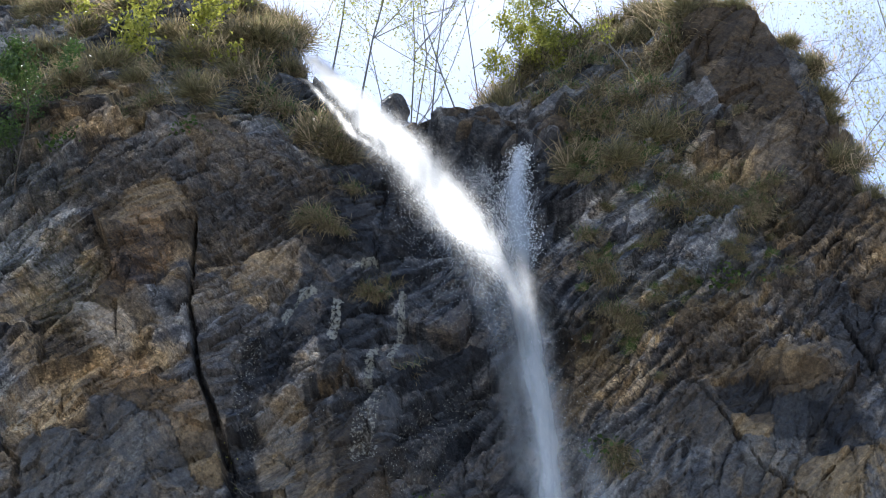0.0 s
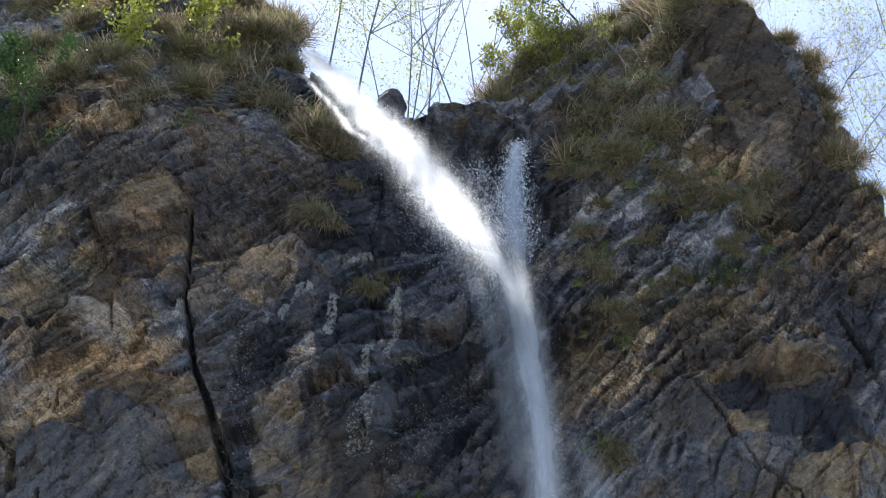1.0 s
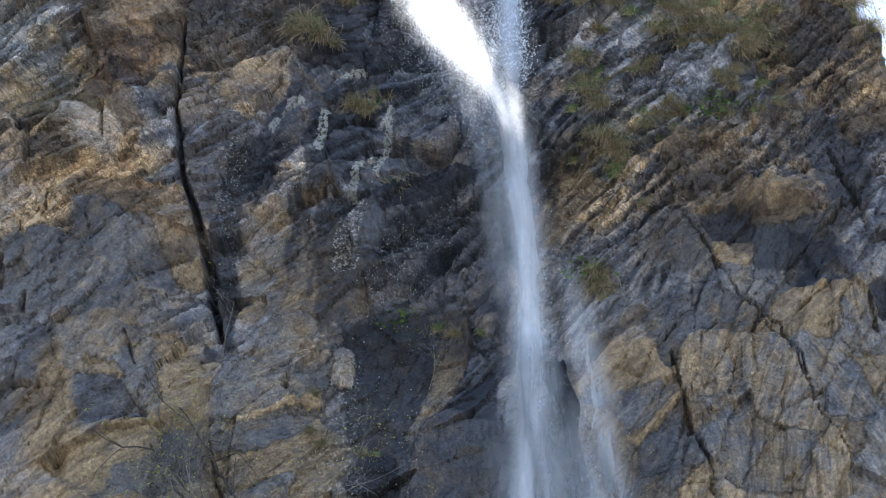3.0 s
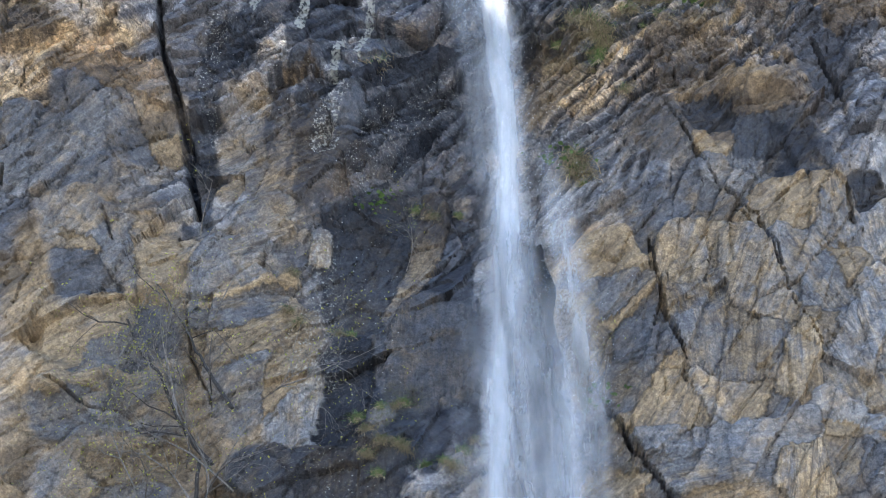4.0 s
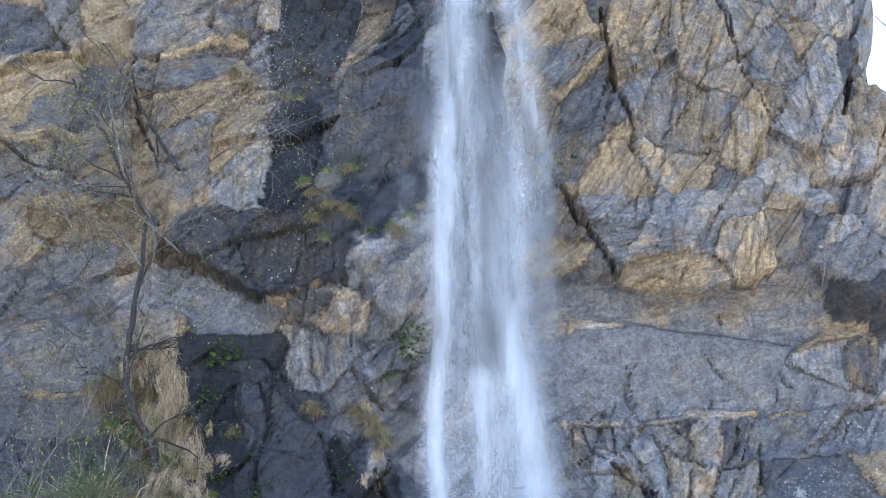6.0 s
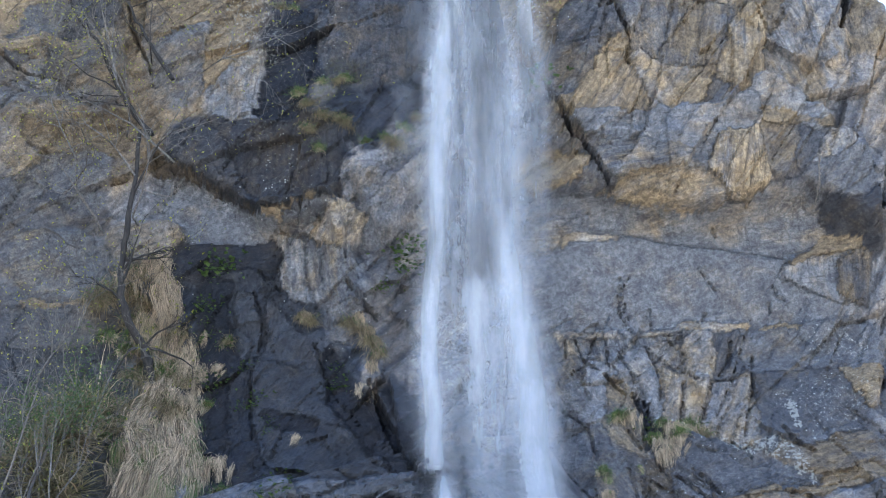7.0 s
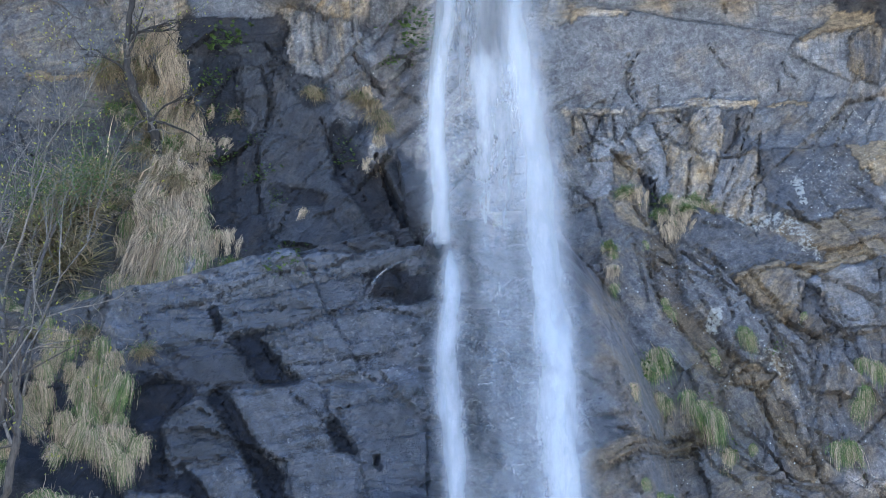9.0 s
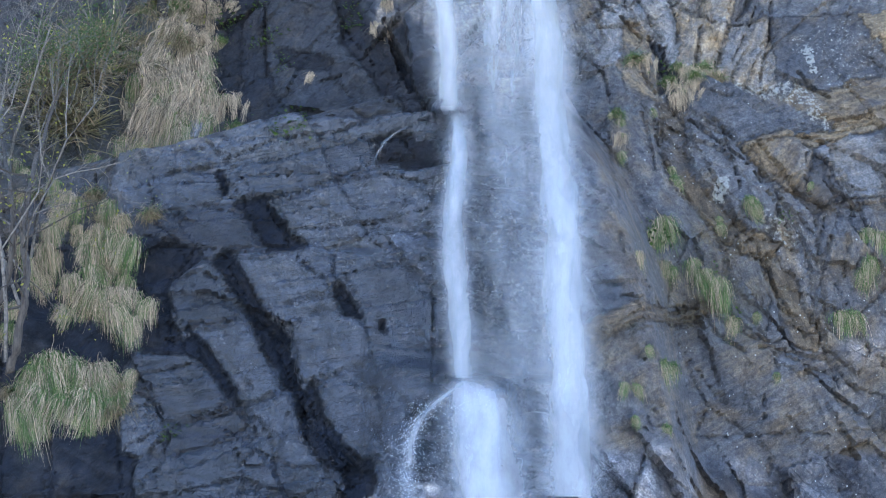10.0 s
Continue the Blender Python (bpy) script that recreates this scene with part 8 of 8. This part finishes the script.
# low scrub along the crest and over the left shoulder: domes of fine twigs and leaves
def dome_mesh(name, seed, count, size, material):
    rng = np.random.default_rng(seed)
    d = rng.normal(0, 1, (count, 3)) * (1, 1, 0.8) + (0, -0.25, 0.55)
    d /= np.linalg.norm(d, axis=1)[:, None]
    k = 4
    far = size * (0.75 + 0.25 * cloudy(d[:, 0] * 2.2 + seed, d[:, 2] * 2.2 + d[:, 1], 3, seed)) * rng.uniform(0.6, 1.1, count)
    side = np.cross(d, rng.normal(0, 1, (count, 3)))
    side /= np.linalg.norm(side, axis=1)[:, None]
    verts, p, way = np.zeros((count, k, 2, 3)), rng.normal(0, 0.12 * size, (count, 3)), d.copy()
    p = p + d * far[:, None] * 0.25
    for i in range(k):
        w = 0.011 * (1 - 0.8 * i / (k - 1))
        verts[:, i, 0], verts[:, i, 1] = p - side * w, p + side * w
        way = way + rng.normal(0, 0.22, (count, 3)) + (0, 0, -0.12)
        way /= np.linalg.norm(way, axis=1)[:, None]
        p = p + way * (far / (k - 1) * 0.85)[:, None]
    o = np.arange(count) * k * 2
    quads = np.concatenate([np.stack((o + 2 * i, o + 2 * i + 1, o + 2 * i + 3, o + 2 * i + 2), 1) for i in range(k - 1)])
    return sheet(name, verts.reshape(-1, 3), quads, material)


SCRUBS = []
for k in range(5):
    bush = new("scrub_bush", dome_mesh("dry_twig", 900 + k, 900, 0.8, SCRUB))
    tagged(bush, "low shaggy dome of brown and olive scrub", "bush", "scrub on the crest")
    part("grass_fringe", tuft_mesh("grass_fringe", 950 + k, 200, 0.8, 0.35, 0.6, STRAW if k % 2 else RUSSET, 0.6), bush)
    SCRUBS.append(bush)
started = set()


def scrub(places, size, vary=0.25):
    for k in range(0, len(places), 2):
        x, z = places[k], places[k + 1]
        kind = int(tuft_rng.integers(0, 5))
        s = size * tuft_rng.uniform(1 - vary, 1 + vary)
        m = Matrix.Translation(on_rock(x, z, -0.05)) @ Matrix.Rotation(tuft_rng.uniform(-0.7, 0.7), 4, "Z")
        if kind in started:
            ob = copy_thing(SCRUBS[kind], m)
        else:
            ob = SCRUBS[kind]
            started.add(kind)
            ob.matrix_basis = m
        ob.scale = (s * tuft_rng.uniform(0.9, 1.3), s, s * tuft_rng.uniform(0.75, 1.0))


scrub((0.50, 33.49, 0.95, 34.27, 1.41, 34.73, 1.96, 35.50, 2.51, 35.97, 3.06, 36.32, 3.72, 36.97, 4.42, 37.23, 4.82, 35.88, 0.74, 32.75, 4.45, 35.23, 3.70, 34.94, 5.16, 33.92, 6.25, 33.63), 1.0)
scrub((-4.69, 35.72, -4.71, 37.29, -5.21, 39.10, -5.33, 36.59, -5.94, 36.98, -6.20, 35.48, -5.83, 34.22, -5.46, 34.70, -6.68, 37.49, -6.94, 35.04, -7.63, 36.15, -5.98, 39.16, -3.49, 31.09, -3.74, 31.48, -6.53, 32.54), 1.15)
scrub((7.56, 32.23, 7.69, 31.57, 7.76, 30.74, 7.80, 30.04, 7.91, 29.12, 7.86, 28.41, 7.77, 27.46, 8.00, 27.18, 7.29, 32.51, 7.14, 33.07, 7.43, 28.09), 0.75)
scrub((-12.81, 40.92, -11.69, 39.40, -11.05, 40.13, -11.60, 36.94, -10.46, 35.79, -11.53, 34.85, -10.06, 37.48, -10.31, 32.65, -8.67, 34.00, -9.43, 32.99, -7.96, 32.99), 1.1)
scrub((-12.24, 39.78, -11.17, 39.93, -10.06, 39.93, -11.62, 35.79, -8.89, 38.52, -10.77, 35.90, 1.99, 29.09, 2.90, 28.51, 3.75, 29.29, -5.52, 9.43, -5.84, 8.98, -5.26, 9.87, -5.55, 8.53), 1.0)

# leafy twigs against the light, on the left shoulder
for seed, x, z, way, size in ((1001, -7.82, 37.52, (0.4, -0.8, -0.5), 1.9), (1002, -8.80, 37.99, (-0.3, -0.85, -0.5), 1.7), (1003, -6.21, 38.55, (0.1, -0.85, -0.5), 1.6), (1011, -7.02, 36.80, (0.3, -0.8, -0.6), 1.7), (1012, -6.79, 38.65, (-0.5, -0.8, -0.4), 1.8), (1013, -8.65, 39.99, (0.5, -0.8, -0.3), 1.7),
                              (1014, -7.83, 36.59, (0.1, -0.85, -0.6), 1.6), (1015, -7.44, 38.01, (0.2, -0.8, -0.8), 1.8), (1016, -9.60, 39.18, (-0.1, -0.85, -0.5), 1.4)):
    plant("leafy_shrub", "overhanging shrub with bright yellow-green spring leaves", "shrub", "leafy shrubs", seed, TWIG, LEAF, on_rock(x, z, 0.3), way, size, 0.022, 3, 3, 0.3, -0.05, 1, 0.075, 0.10, (2, 3))
plant("leafy_shrub", "leafy green shrub growing out of the rock wall", "shrub", "", 1004, TWIG, HERB, on_rock(-10.20, 29.00, 0.05), (0.25, -0.8, 0.5), 1.6, 0.03, 3, 3, 0.35, 0.1, 3, 0.045, 0.10)
plant("leafy_shrub", "leafy green shrub growing out of the rock wall", "shrub", "", 1005, TWIG, HERB, on_rock(-9.85, 30.11, 0.05), (0.3, -0.8, 0.4), 1.3, 0.025, 3, 3, 0.35, 0.1, 4, 0.05, 0.08)
plant("leafy_shrub", "leafy green shrub hanging among dry grass", "shrub", "", 1006, TWIG, HERB, on_rock(-5.54, 9.03, 0.05), (0.2, -0.8, 0.5), 1.0, 0.02, 3, 3, 0.4, 0.1, 3, 0.025, 0.12)
plant("leafy_shrub", "leafy green shrub hanging among dry grass", "shrub", "", 1007, TWIG, HERB, on_rock(-5.92, 8.49, 0.05), (0.3, -0.8, 0.5), 0.9, 0.02, 3, 3, 0.4, 0.1, 3, 0.025, 0.12)
plant("leafy_shrub", "yellow-green shrub in leaf near the crest", "shrub", "", 1008, TWIG, LEAF, on_rock(1.03, 31.91, 0.0), (-0.2, -0.7, 0.7), 1.2, 0.02, 3, 3, 0.35, 0.15, 4, 0.05, 0.08)
plant("leafy_shrub", "yellow-green shrub in leaf near the crest", "shrub", "", 1009, TWIG, LEAF, on_rock(1.63, 33.92, 0.0), (0.0, -0.6, 0.8), 1.2, 0.02, 3, 3, 0.35, 0.15, 4, 0.05, 0.08)
plant("sapling", "small pale sapling with a few leaves near the crest", "sapling", "", 1010, BARK, LEAF, on_rock(3.70, 31.67, 0.0), (0.0, -0.35, 1), 2.0, 0.03, 3, 3, 0.25, 0.25, 1, 0.05, 0.05, (3,))

# bare twigs on the left of the cliff
for seed, x, z, way, size, thick in (
        (1101, -4.55, 14.75, (-0.5, -0.7, 0.75), 2.4, 0.028), (1102, -5.02, 15.63, (-0.3, -0.8, 0.6), 1.8, 0.02), (1103, -4.66, 17.61, (0.1, -0.8, 0.5), 1.5, 0.018),
        (1104, -4.67, 14.31, (0.5, -0.7, 0.3), 1.6, 0.02), (1105, -5.40, 13.40, (-0.3, -0.8, 0.4), 1.6, 0.02), (1106, -5.09, 19.63, (0.3, -0.8, 0.4), 1.3, 0.015),
        (1107, -5.27, 13.14, (-0.5, -0.7, 0.5), 1.7, 0.022), (1108, 1.99, 15.64, (-0.2, -0.8, 0.5), 1.0, 0.014), (1109, -1.36, 19.21, (0.3, -0.8, 0.3), 0.9, 0.012)):
    plant("bare_shrub", "bare grey twiggy shrub with a few new leaves on the rock", "shrub", "bare shrubs", seed, BARK, LEAF, on_rock(x, z, 0.02), way, size, thick, 3, 3, 0.45, 0.05, 0.10, 0.02, 0.03, (3,))
for seed, x, z, way, size, thick in (
        (1121, -5.54, 4.65, (0.1, -0.8, 0.9), 3.0, 0.035), (1122, -5.42, 5.27, (-0.2, -0.8, 0.9), 2.6, 0.03), (1123, -5.42, 6.10, (0.3, -0.9, 0.8), 2.4, 0.028),
        (1124, -6.17, 7.60, (0.3, -0.8, 0.7), 2.4, 0.03), (1125, -6.12, 9.92, (0.4, -0.8, 0.6), 2.0, 0.022), (1126, -5.31, 8.05, (-0.4, -0.8, 0.5), 1.6, 0.02)):
    plant("bare_shrub", "tangled bare grey shrub at the foot of the cliff", "shrub", "bare shrubs", seed, BARK, LEAF, on_rock(x, z, 0.05), way, size, thick, 3, 4, 0.4, 0.1, 0.10, 0.02, 0.03, (3,))

# a web of thin twigs over the middle of the cliff
for k, (x, z) in enumerate(((-4.64, 15.83), (-5.52, 16.73), (-5.85, 17.17), (-4.98, 14.81), (-5.58, 14.03), (-4.69, 13.23), (-5.91, 13.71), (-4.18, 14.39), (-4.12, 15.47), (-6.14, 13.07))):
    plant("bare_shrub", "bare twiggy shrub spreading over the rock face", "shrub", "bare shrubs", 1140 + k, BARK if k % 3 else TWIG, LEAF, on_rock(x, z, 0.02),
          (0.5 * math.sin(2.4 * k), -0.75, 0.5 * math.cos(1.7 * k) + 0.2), 1.5 + 0.08 * k, 0.02, 3, 4, 0.55, 0.0, 0.12, 0.024, 0.03, (3,))

# crooked bare trunks on the left
def crooked(name, label, pts, thick, seed, twigs=8, bark=BLACK_BARK, leaf=LEAF):
    """A trunk along a line of x, y, z, with bare twigs along it."""
    p = np.array(pts, float).reshape(-1, 3)
    q = np.linspace(0, len(p) - 1, 6 * (len(p) - 1) + 1)
    line = np.stack([np.interp(q, np.arange(len(p)), p[:, k]) for k in range(3)], 1)
    for _ in range(3):
        line[1:-1] = (line[:-2] + 2 * line[1:-1] + line[2:]) / 4
    rng = np.random.default_rng(seed)
    line = line + rng.normal(0, 0.012, line.shape)
    thing = tagged(new(name), label, "tree")
    thing.location = p[0]
    sides, verts, quads = 7, [], []
    for i, v in enumerate(line - p[0]):
        r = thick * (1 - 0.65 * i / len(line)) * rng.uniform(0.9, 1.12)
        for k in range(sides):
            verts.append((v[0] + r * math.cos(2 * math.pi * k / sides), v[1] + r * math.sin(2 * math.pi * k / sides), v[2] + 0.3 * r * math.cos(2 * math.pi * k / sides)))
        if i:
            quads += [((i - 1) * sides + k, (i - 1) * sides + (k + 1) % sides, i * sides + (k + 1) % sides, i * sides + k) for k in range(sides)]
    part("trunk", sheet("trunk", verts, quads, bark), thing)
    for k in range(twigs):
        i = int(rng.integers(len(line) // 4, len(line)))
        v, f, ends = grown(seed * 31 + k, line[i] - p[0], (rng.normal(0, 0.8), -rng.uniform(0.2, 0.8), rng.normal(0.25, 0.5)), rng.uniform(0.6, 1.5), thick * 0.3, 2, 3, 0.5, 0.05)
        part("limb", sheet("limb", [tuple(w) for w in v], f, BARK if k % 3 == 0 else bark), thing)
        if leaf:
            tagged(part("foliage", leaf_mesh("foliage", seed + k, ends, 0.3, 0.026, 0.03, leaf, (2,)), thing), kind="stuff")


crooked("bare_tree", "dark crooked little tree rooted in hanging grass", (-4.34, 24.95, 10.11, -4.39, 25.07, 10.80, -4.50, 24.96, 11.14, -4.77, 24.74, 11.53, -4.87, 24.69, 12.09, -4.84, 24.72, 12.89, -4.76, 24.80, 14.03, -4.73, 24.75, 14.84), 0.085, 1301, 12)
crooked("bare_tree", "brown dead bough leaning on the rock", (-4.53, 24.73, 14.75, -4.89, 24.82, 15.23, -5.17, 24.64, 15.68, -5.42, 24.42, 16.33, -5.79, 24.19, 16.64, -6.00, 24.04, 17.17), 0.05, 1302, 8)
crooked("bare_tree", "brown dead bough leaning on the rock", (-4.21, 24.49, 15.68, -4.74, 24.76, 16.63, -5.06, 24.67, 17.26, -5.62, 24.41, 18.15), 0.035, 1303, 6)
crooked("bare_tree", "grey crooked trunk at the foot of the cliff", (-5.47, 21.28, 4.49, -5.33, 21.16, 4.97, -5.27, 21.16, 5.63, -5.39, 21.29, 6.17, -5.43, 21.50, 6.89, -5.66, 23.51, 8.56, -5.34, 24.34, 10.23), 0.06, 1304, 14, TWIG)
crooked("bare_tree", "grey crooked trunk at the foot of the cliff", (-5.65, 21.36, 5.37, -5.51, 21.34, 6.10, -5.63, 21.46, 6.96, -6.26, 23.10, 8.10), 0.05, 1305, 10, TWIG)
crooked("hanging_root", "thin pale root hanging down the rock", (6.24, 24.08, 14.00, 6.28, 24.30, 13.71, 6.32, 24.74, 13.57, 6.31, 25.20, 13.45), 0.016, 1306, 0, BARK, None)

# trees on the slope behind the crest, just coming into leaf
for seed, x, y, size, lean, each in (
        (1201, -4.6, 33.0, 15.0, 0.22, 0), (1202, -2.9, 34.5, 15.5, 0.02, 0), (1203, -1.6, 33.0, 14.0, 0.05, 2), (1204, -0.2, 33.5, 15.0, 0.03, 3),
        (1205, 1.3, 35.5, 17.0, 0.03, 3), (1206, 0.2, 32.0, 11.0, -0.08, 3), (1207, -3.9, 36.0, 17.0, 0.25, 0), (1209, -5.6, 34.0, 16.0, 0.3, 0), (1210, 0.8, 34.0, 15.0, 0.1, 3), (1211, -2.2, 36.0, 17.0, -0.1, 1)):
    z = float(np.interp(x, CREST_X, CREST_Z)) - 0.8 + 0.10 * (y - 29.5)
    plant("tree", "slender tree coming into pale green leaf behind the crest", "tree", "trees behind the crest", seed, BARK, LEAF if each else None, (x, y, z), (lean, 0, 1), size, 0.045, 3, 3, 0.12, 0.3, max(1, 2 * each), 0.055, 0.22, (2, 3))
plant("leafy_shrub", "green leafy shrub on the skyline of the crest", "shrub", "", 1208, TWIG, LEAF, on_rock(3.04, 36.85), (-0.1, 0.1, 1), 2.6, 0.04, 3, 4, 0.3, 0.3, 4, 0.045, 0.12)
for seed, x, z, size in ((1221, 7.82, 30.43, 2.6), (1222, 7.93, 29.22, 2.6), (1223, 7.92, 28.40, 2.4), (1224, 7.71, 31.67, 1.6), (1225, 7.38, 32.59, 1.2)):
    plant("bare_shrub", "fine bare reddish twigs on the edge of the cliff", "shrub", "bare shrubs", seed, TWIG, None, on_rock(x, z, -0.1), (0.8, 0.2, 0.8), size, 0.018, 3, 4, 0.25, 0.1)
for seed, x, y, z, size in ((1231, 12.5, 33.0, 20.0, 17.0), (1232, 13.6, 36.0, 22.0, 17.0), (1233, 11.8, 33.0, 15.0, 12.0)):
    plant("tree", "slender tree in fresh leaf beyond the end of the cliff", "tree", "trees behind the crest", seed, BARK, LEAF, (x, y, z), (0, 0, 1), size, 0.09, 3, 4, 0.14, 0.25, 4, 0.05, 0.2, (1, 2, 3))


# leafy herbs in the wet cracks
def herb_mesh(seed, count, size):
    rng = np.random.default_rng(seed)
    verts, faces = [], []
    for _ in range(count):
        mid = Vector((rng.normal(0, size), -abs(rng.normal(0, size * 0.5)) - 0.03, rng.normal(0, size * 0.7)))
        out = Vector((rng.normal(0, 0.7), -rng.uniform(0.4, 1), rng.normal(0.4, 0.5))).normalized()
        side = out.cross(Vector((0, 0, 1))).normalized()
        droop = Vector((0, 0, -0.3))
        s = size * rng.uniform(0.25, 0.6)
        o = len(verts)
        verts += [mid, mid + out * s * 0.5 + side * s * 0.42, mid + out * s + droop * s * 0.6, mid + out * s * 0.5 - side * s * 0.42, mid + out * s * 0.55 + Vector((0, 0, 0.1)) * s]
        faces += [(o, o + 1, o + 4), (o + 1, o + 2, o + 4), (o + 2, o + 3, o + 4), (o + 3, o, o + 4)]
    return sheet("herb_clump", [tuple(v) for v in verts], faces, HERB)


HERBS = [herb_mesh(1400 + k, 26, 0.13) for k in range(3)]


def herbs(places, size):
    for k in range(0, len(places), 2):
        ob = new("herb_clump", HERBS[k // 2 % 3])
        tagged(ob, "small clump of fresh green leaves in a wet crack", "herb", "herbs in the cracks", "stuff")
        s = size * tuft_rng.uniform(0.7, 1.3)
        ob.matrix_basis = Matrix.Translation(on_rock(places[k], places[k + 1], 0.0)) @ Matrix.Diagonal((s, s, s, 1))


herbs((-3.42, 12.58, -3.26, 12.60, -3.34, 12.50, -0.33, 12.77, -0.20, 12.59, -0.29, 12.46, -1.76, 20.82, -1.97, 20.60, -0.26, 12.87), 1.4)
herbs((-3.63, 11.94, -3.58, 11.65, -3.61, 11.42, -2.91, 10.83, -2.70, 10.14, -1.44, 10.87, -2.93, 10.10, -3.72, 10.73, -3.64, 11.08, -3.41, 10.47, -3.56, 10.72, -1.45, 10.51, -2.48, 9.63, -0.77, 12.20, -0.62, 12.22, -3.27, 12.54, -3.42, 12.58), 0.7)
herbs((-2.24, 8.72, -1.96, 8.07, -3.44, 11.90, -3.55, 11.41, -3.23, 11.31, -2.81, 8.46, -2.31, 8.49, -1.41, 10.58, -2.46, 9.84, -3.62, 11.90, -2.96, 8.41, -2.10, 7.99, -2.69, 10.20, -2.39, 8.66, -3.29, 10.58, -3.42, 3.73, 3.24, 9.66, 2.89, 6.87, 2.95, 6.61, 3.68, 6.21, 5.98, 6.82, 4.76, 6.98, 3.95, 5.55, 2.86, 4.64), 0.9)
herbs((1.96, 29.98, 2.30, 29.66, 2.48, 29.06, 3.31, 28.80, 4.51, 25.07, 4.71, 24.89, 4.35, 24.80, -9.48, 30.23, -9.06, 29.93, -8.97, 30.29, -6.44, 30.60, -6.10, 30.85, -6.65, 30.31, 1.55, 21.34, 1.69, 21.08, 1.87, 15.71), 1.6)


# stones: the boulder and the thin ledges of the lip
def stone(name, label, x, y, z, size, seed, turn=0.0):
    bm = bmesh.new()
    bmesh.ops.create_icosphere(bm, subdivisions=4, radius=1.0)
    rng = random.Random(seed)
    cuts = [(Vector((rng.gauss(0, 1), rng.gauss(0, 1), rng.gauss(0, 1))).normalized(), rng.uniform(0.55, 0.85)) for _ in range(14)]
    for v in bm.verts:
        for way, far in cuts:
            over = v.co.dot(way) - far
            if over > 0:
                v.co -= way * over * 0.92
        v.co *= 1 + 0.07 * noise.noise(v.co * 3 + Vector((seed, 0, 0)))
        v.co = Vector((v.co.x * size[0], v.co.y * size[1], v.co.z * size[2]))
    me = bpy.data.meshes.new(name)
    bm.to_mesh(me)
    bm.free()
    me.materials.append(ROCK)
    for name_of, value in (("stain_shade", (0.45, 0, 0.1, 0.3)), ("bed", (0.4, 0.6, 0, 0))):
        me.color_attributes.new(name_of, "FLOAT_COLOR", "POINT").data.foreach_set("color", np.tile(np.array(value, np.float32), len(me.vertices)))
    ob = tagged(new(name, me), label, "rock")
    ob.matrix_basis = pose(x, y, z, 0, turn, rng.uniform(-20, 20))


x, z = -2.03, 33.11
stone("boulder", "dark brown boulder standing on the lip of the fall", x, face(x, z - 0.55) + 0.25, z + 0.12, (0.46, 0.42, 0.44), 5)
for seed, x, z, w in ((11, -1.33, 31.47, 0.55), (12, -0.69, 31.38, 0.6), (13, 0.01, 31.30, 0.6), (14, 0.37, 31.07, 0.5), (15, 0.79, 30.67, 0.45), (16, 1.53, 30.16, 0.5), (17, -0.21, 31.05, 0.5), (18, 1.80, 29.71, 0.5), (19, -2.95, 31.98, 0.4), (20, -3.42, 32.84, 0.4), (21, -2.42, 30.83, 0.45), (22, -2.71, 31.36, 0.35)):
    stone("ledge_stone", "thin wet dark slab of rock at the lip", x, face(x, z) + 0.15, z + 0.1, (w, 0.4, 0.07), seed, -12)
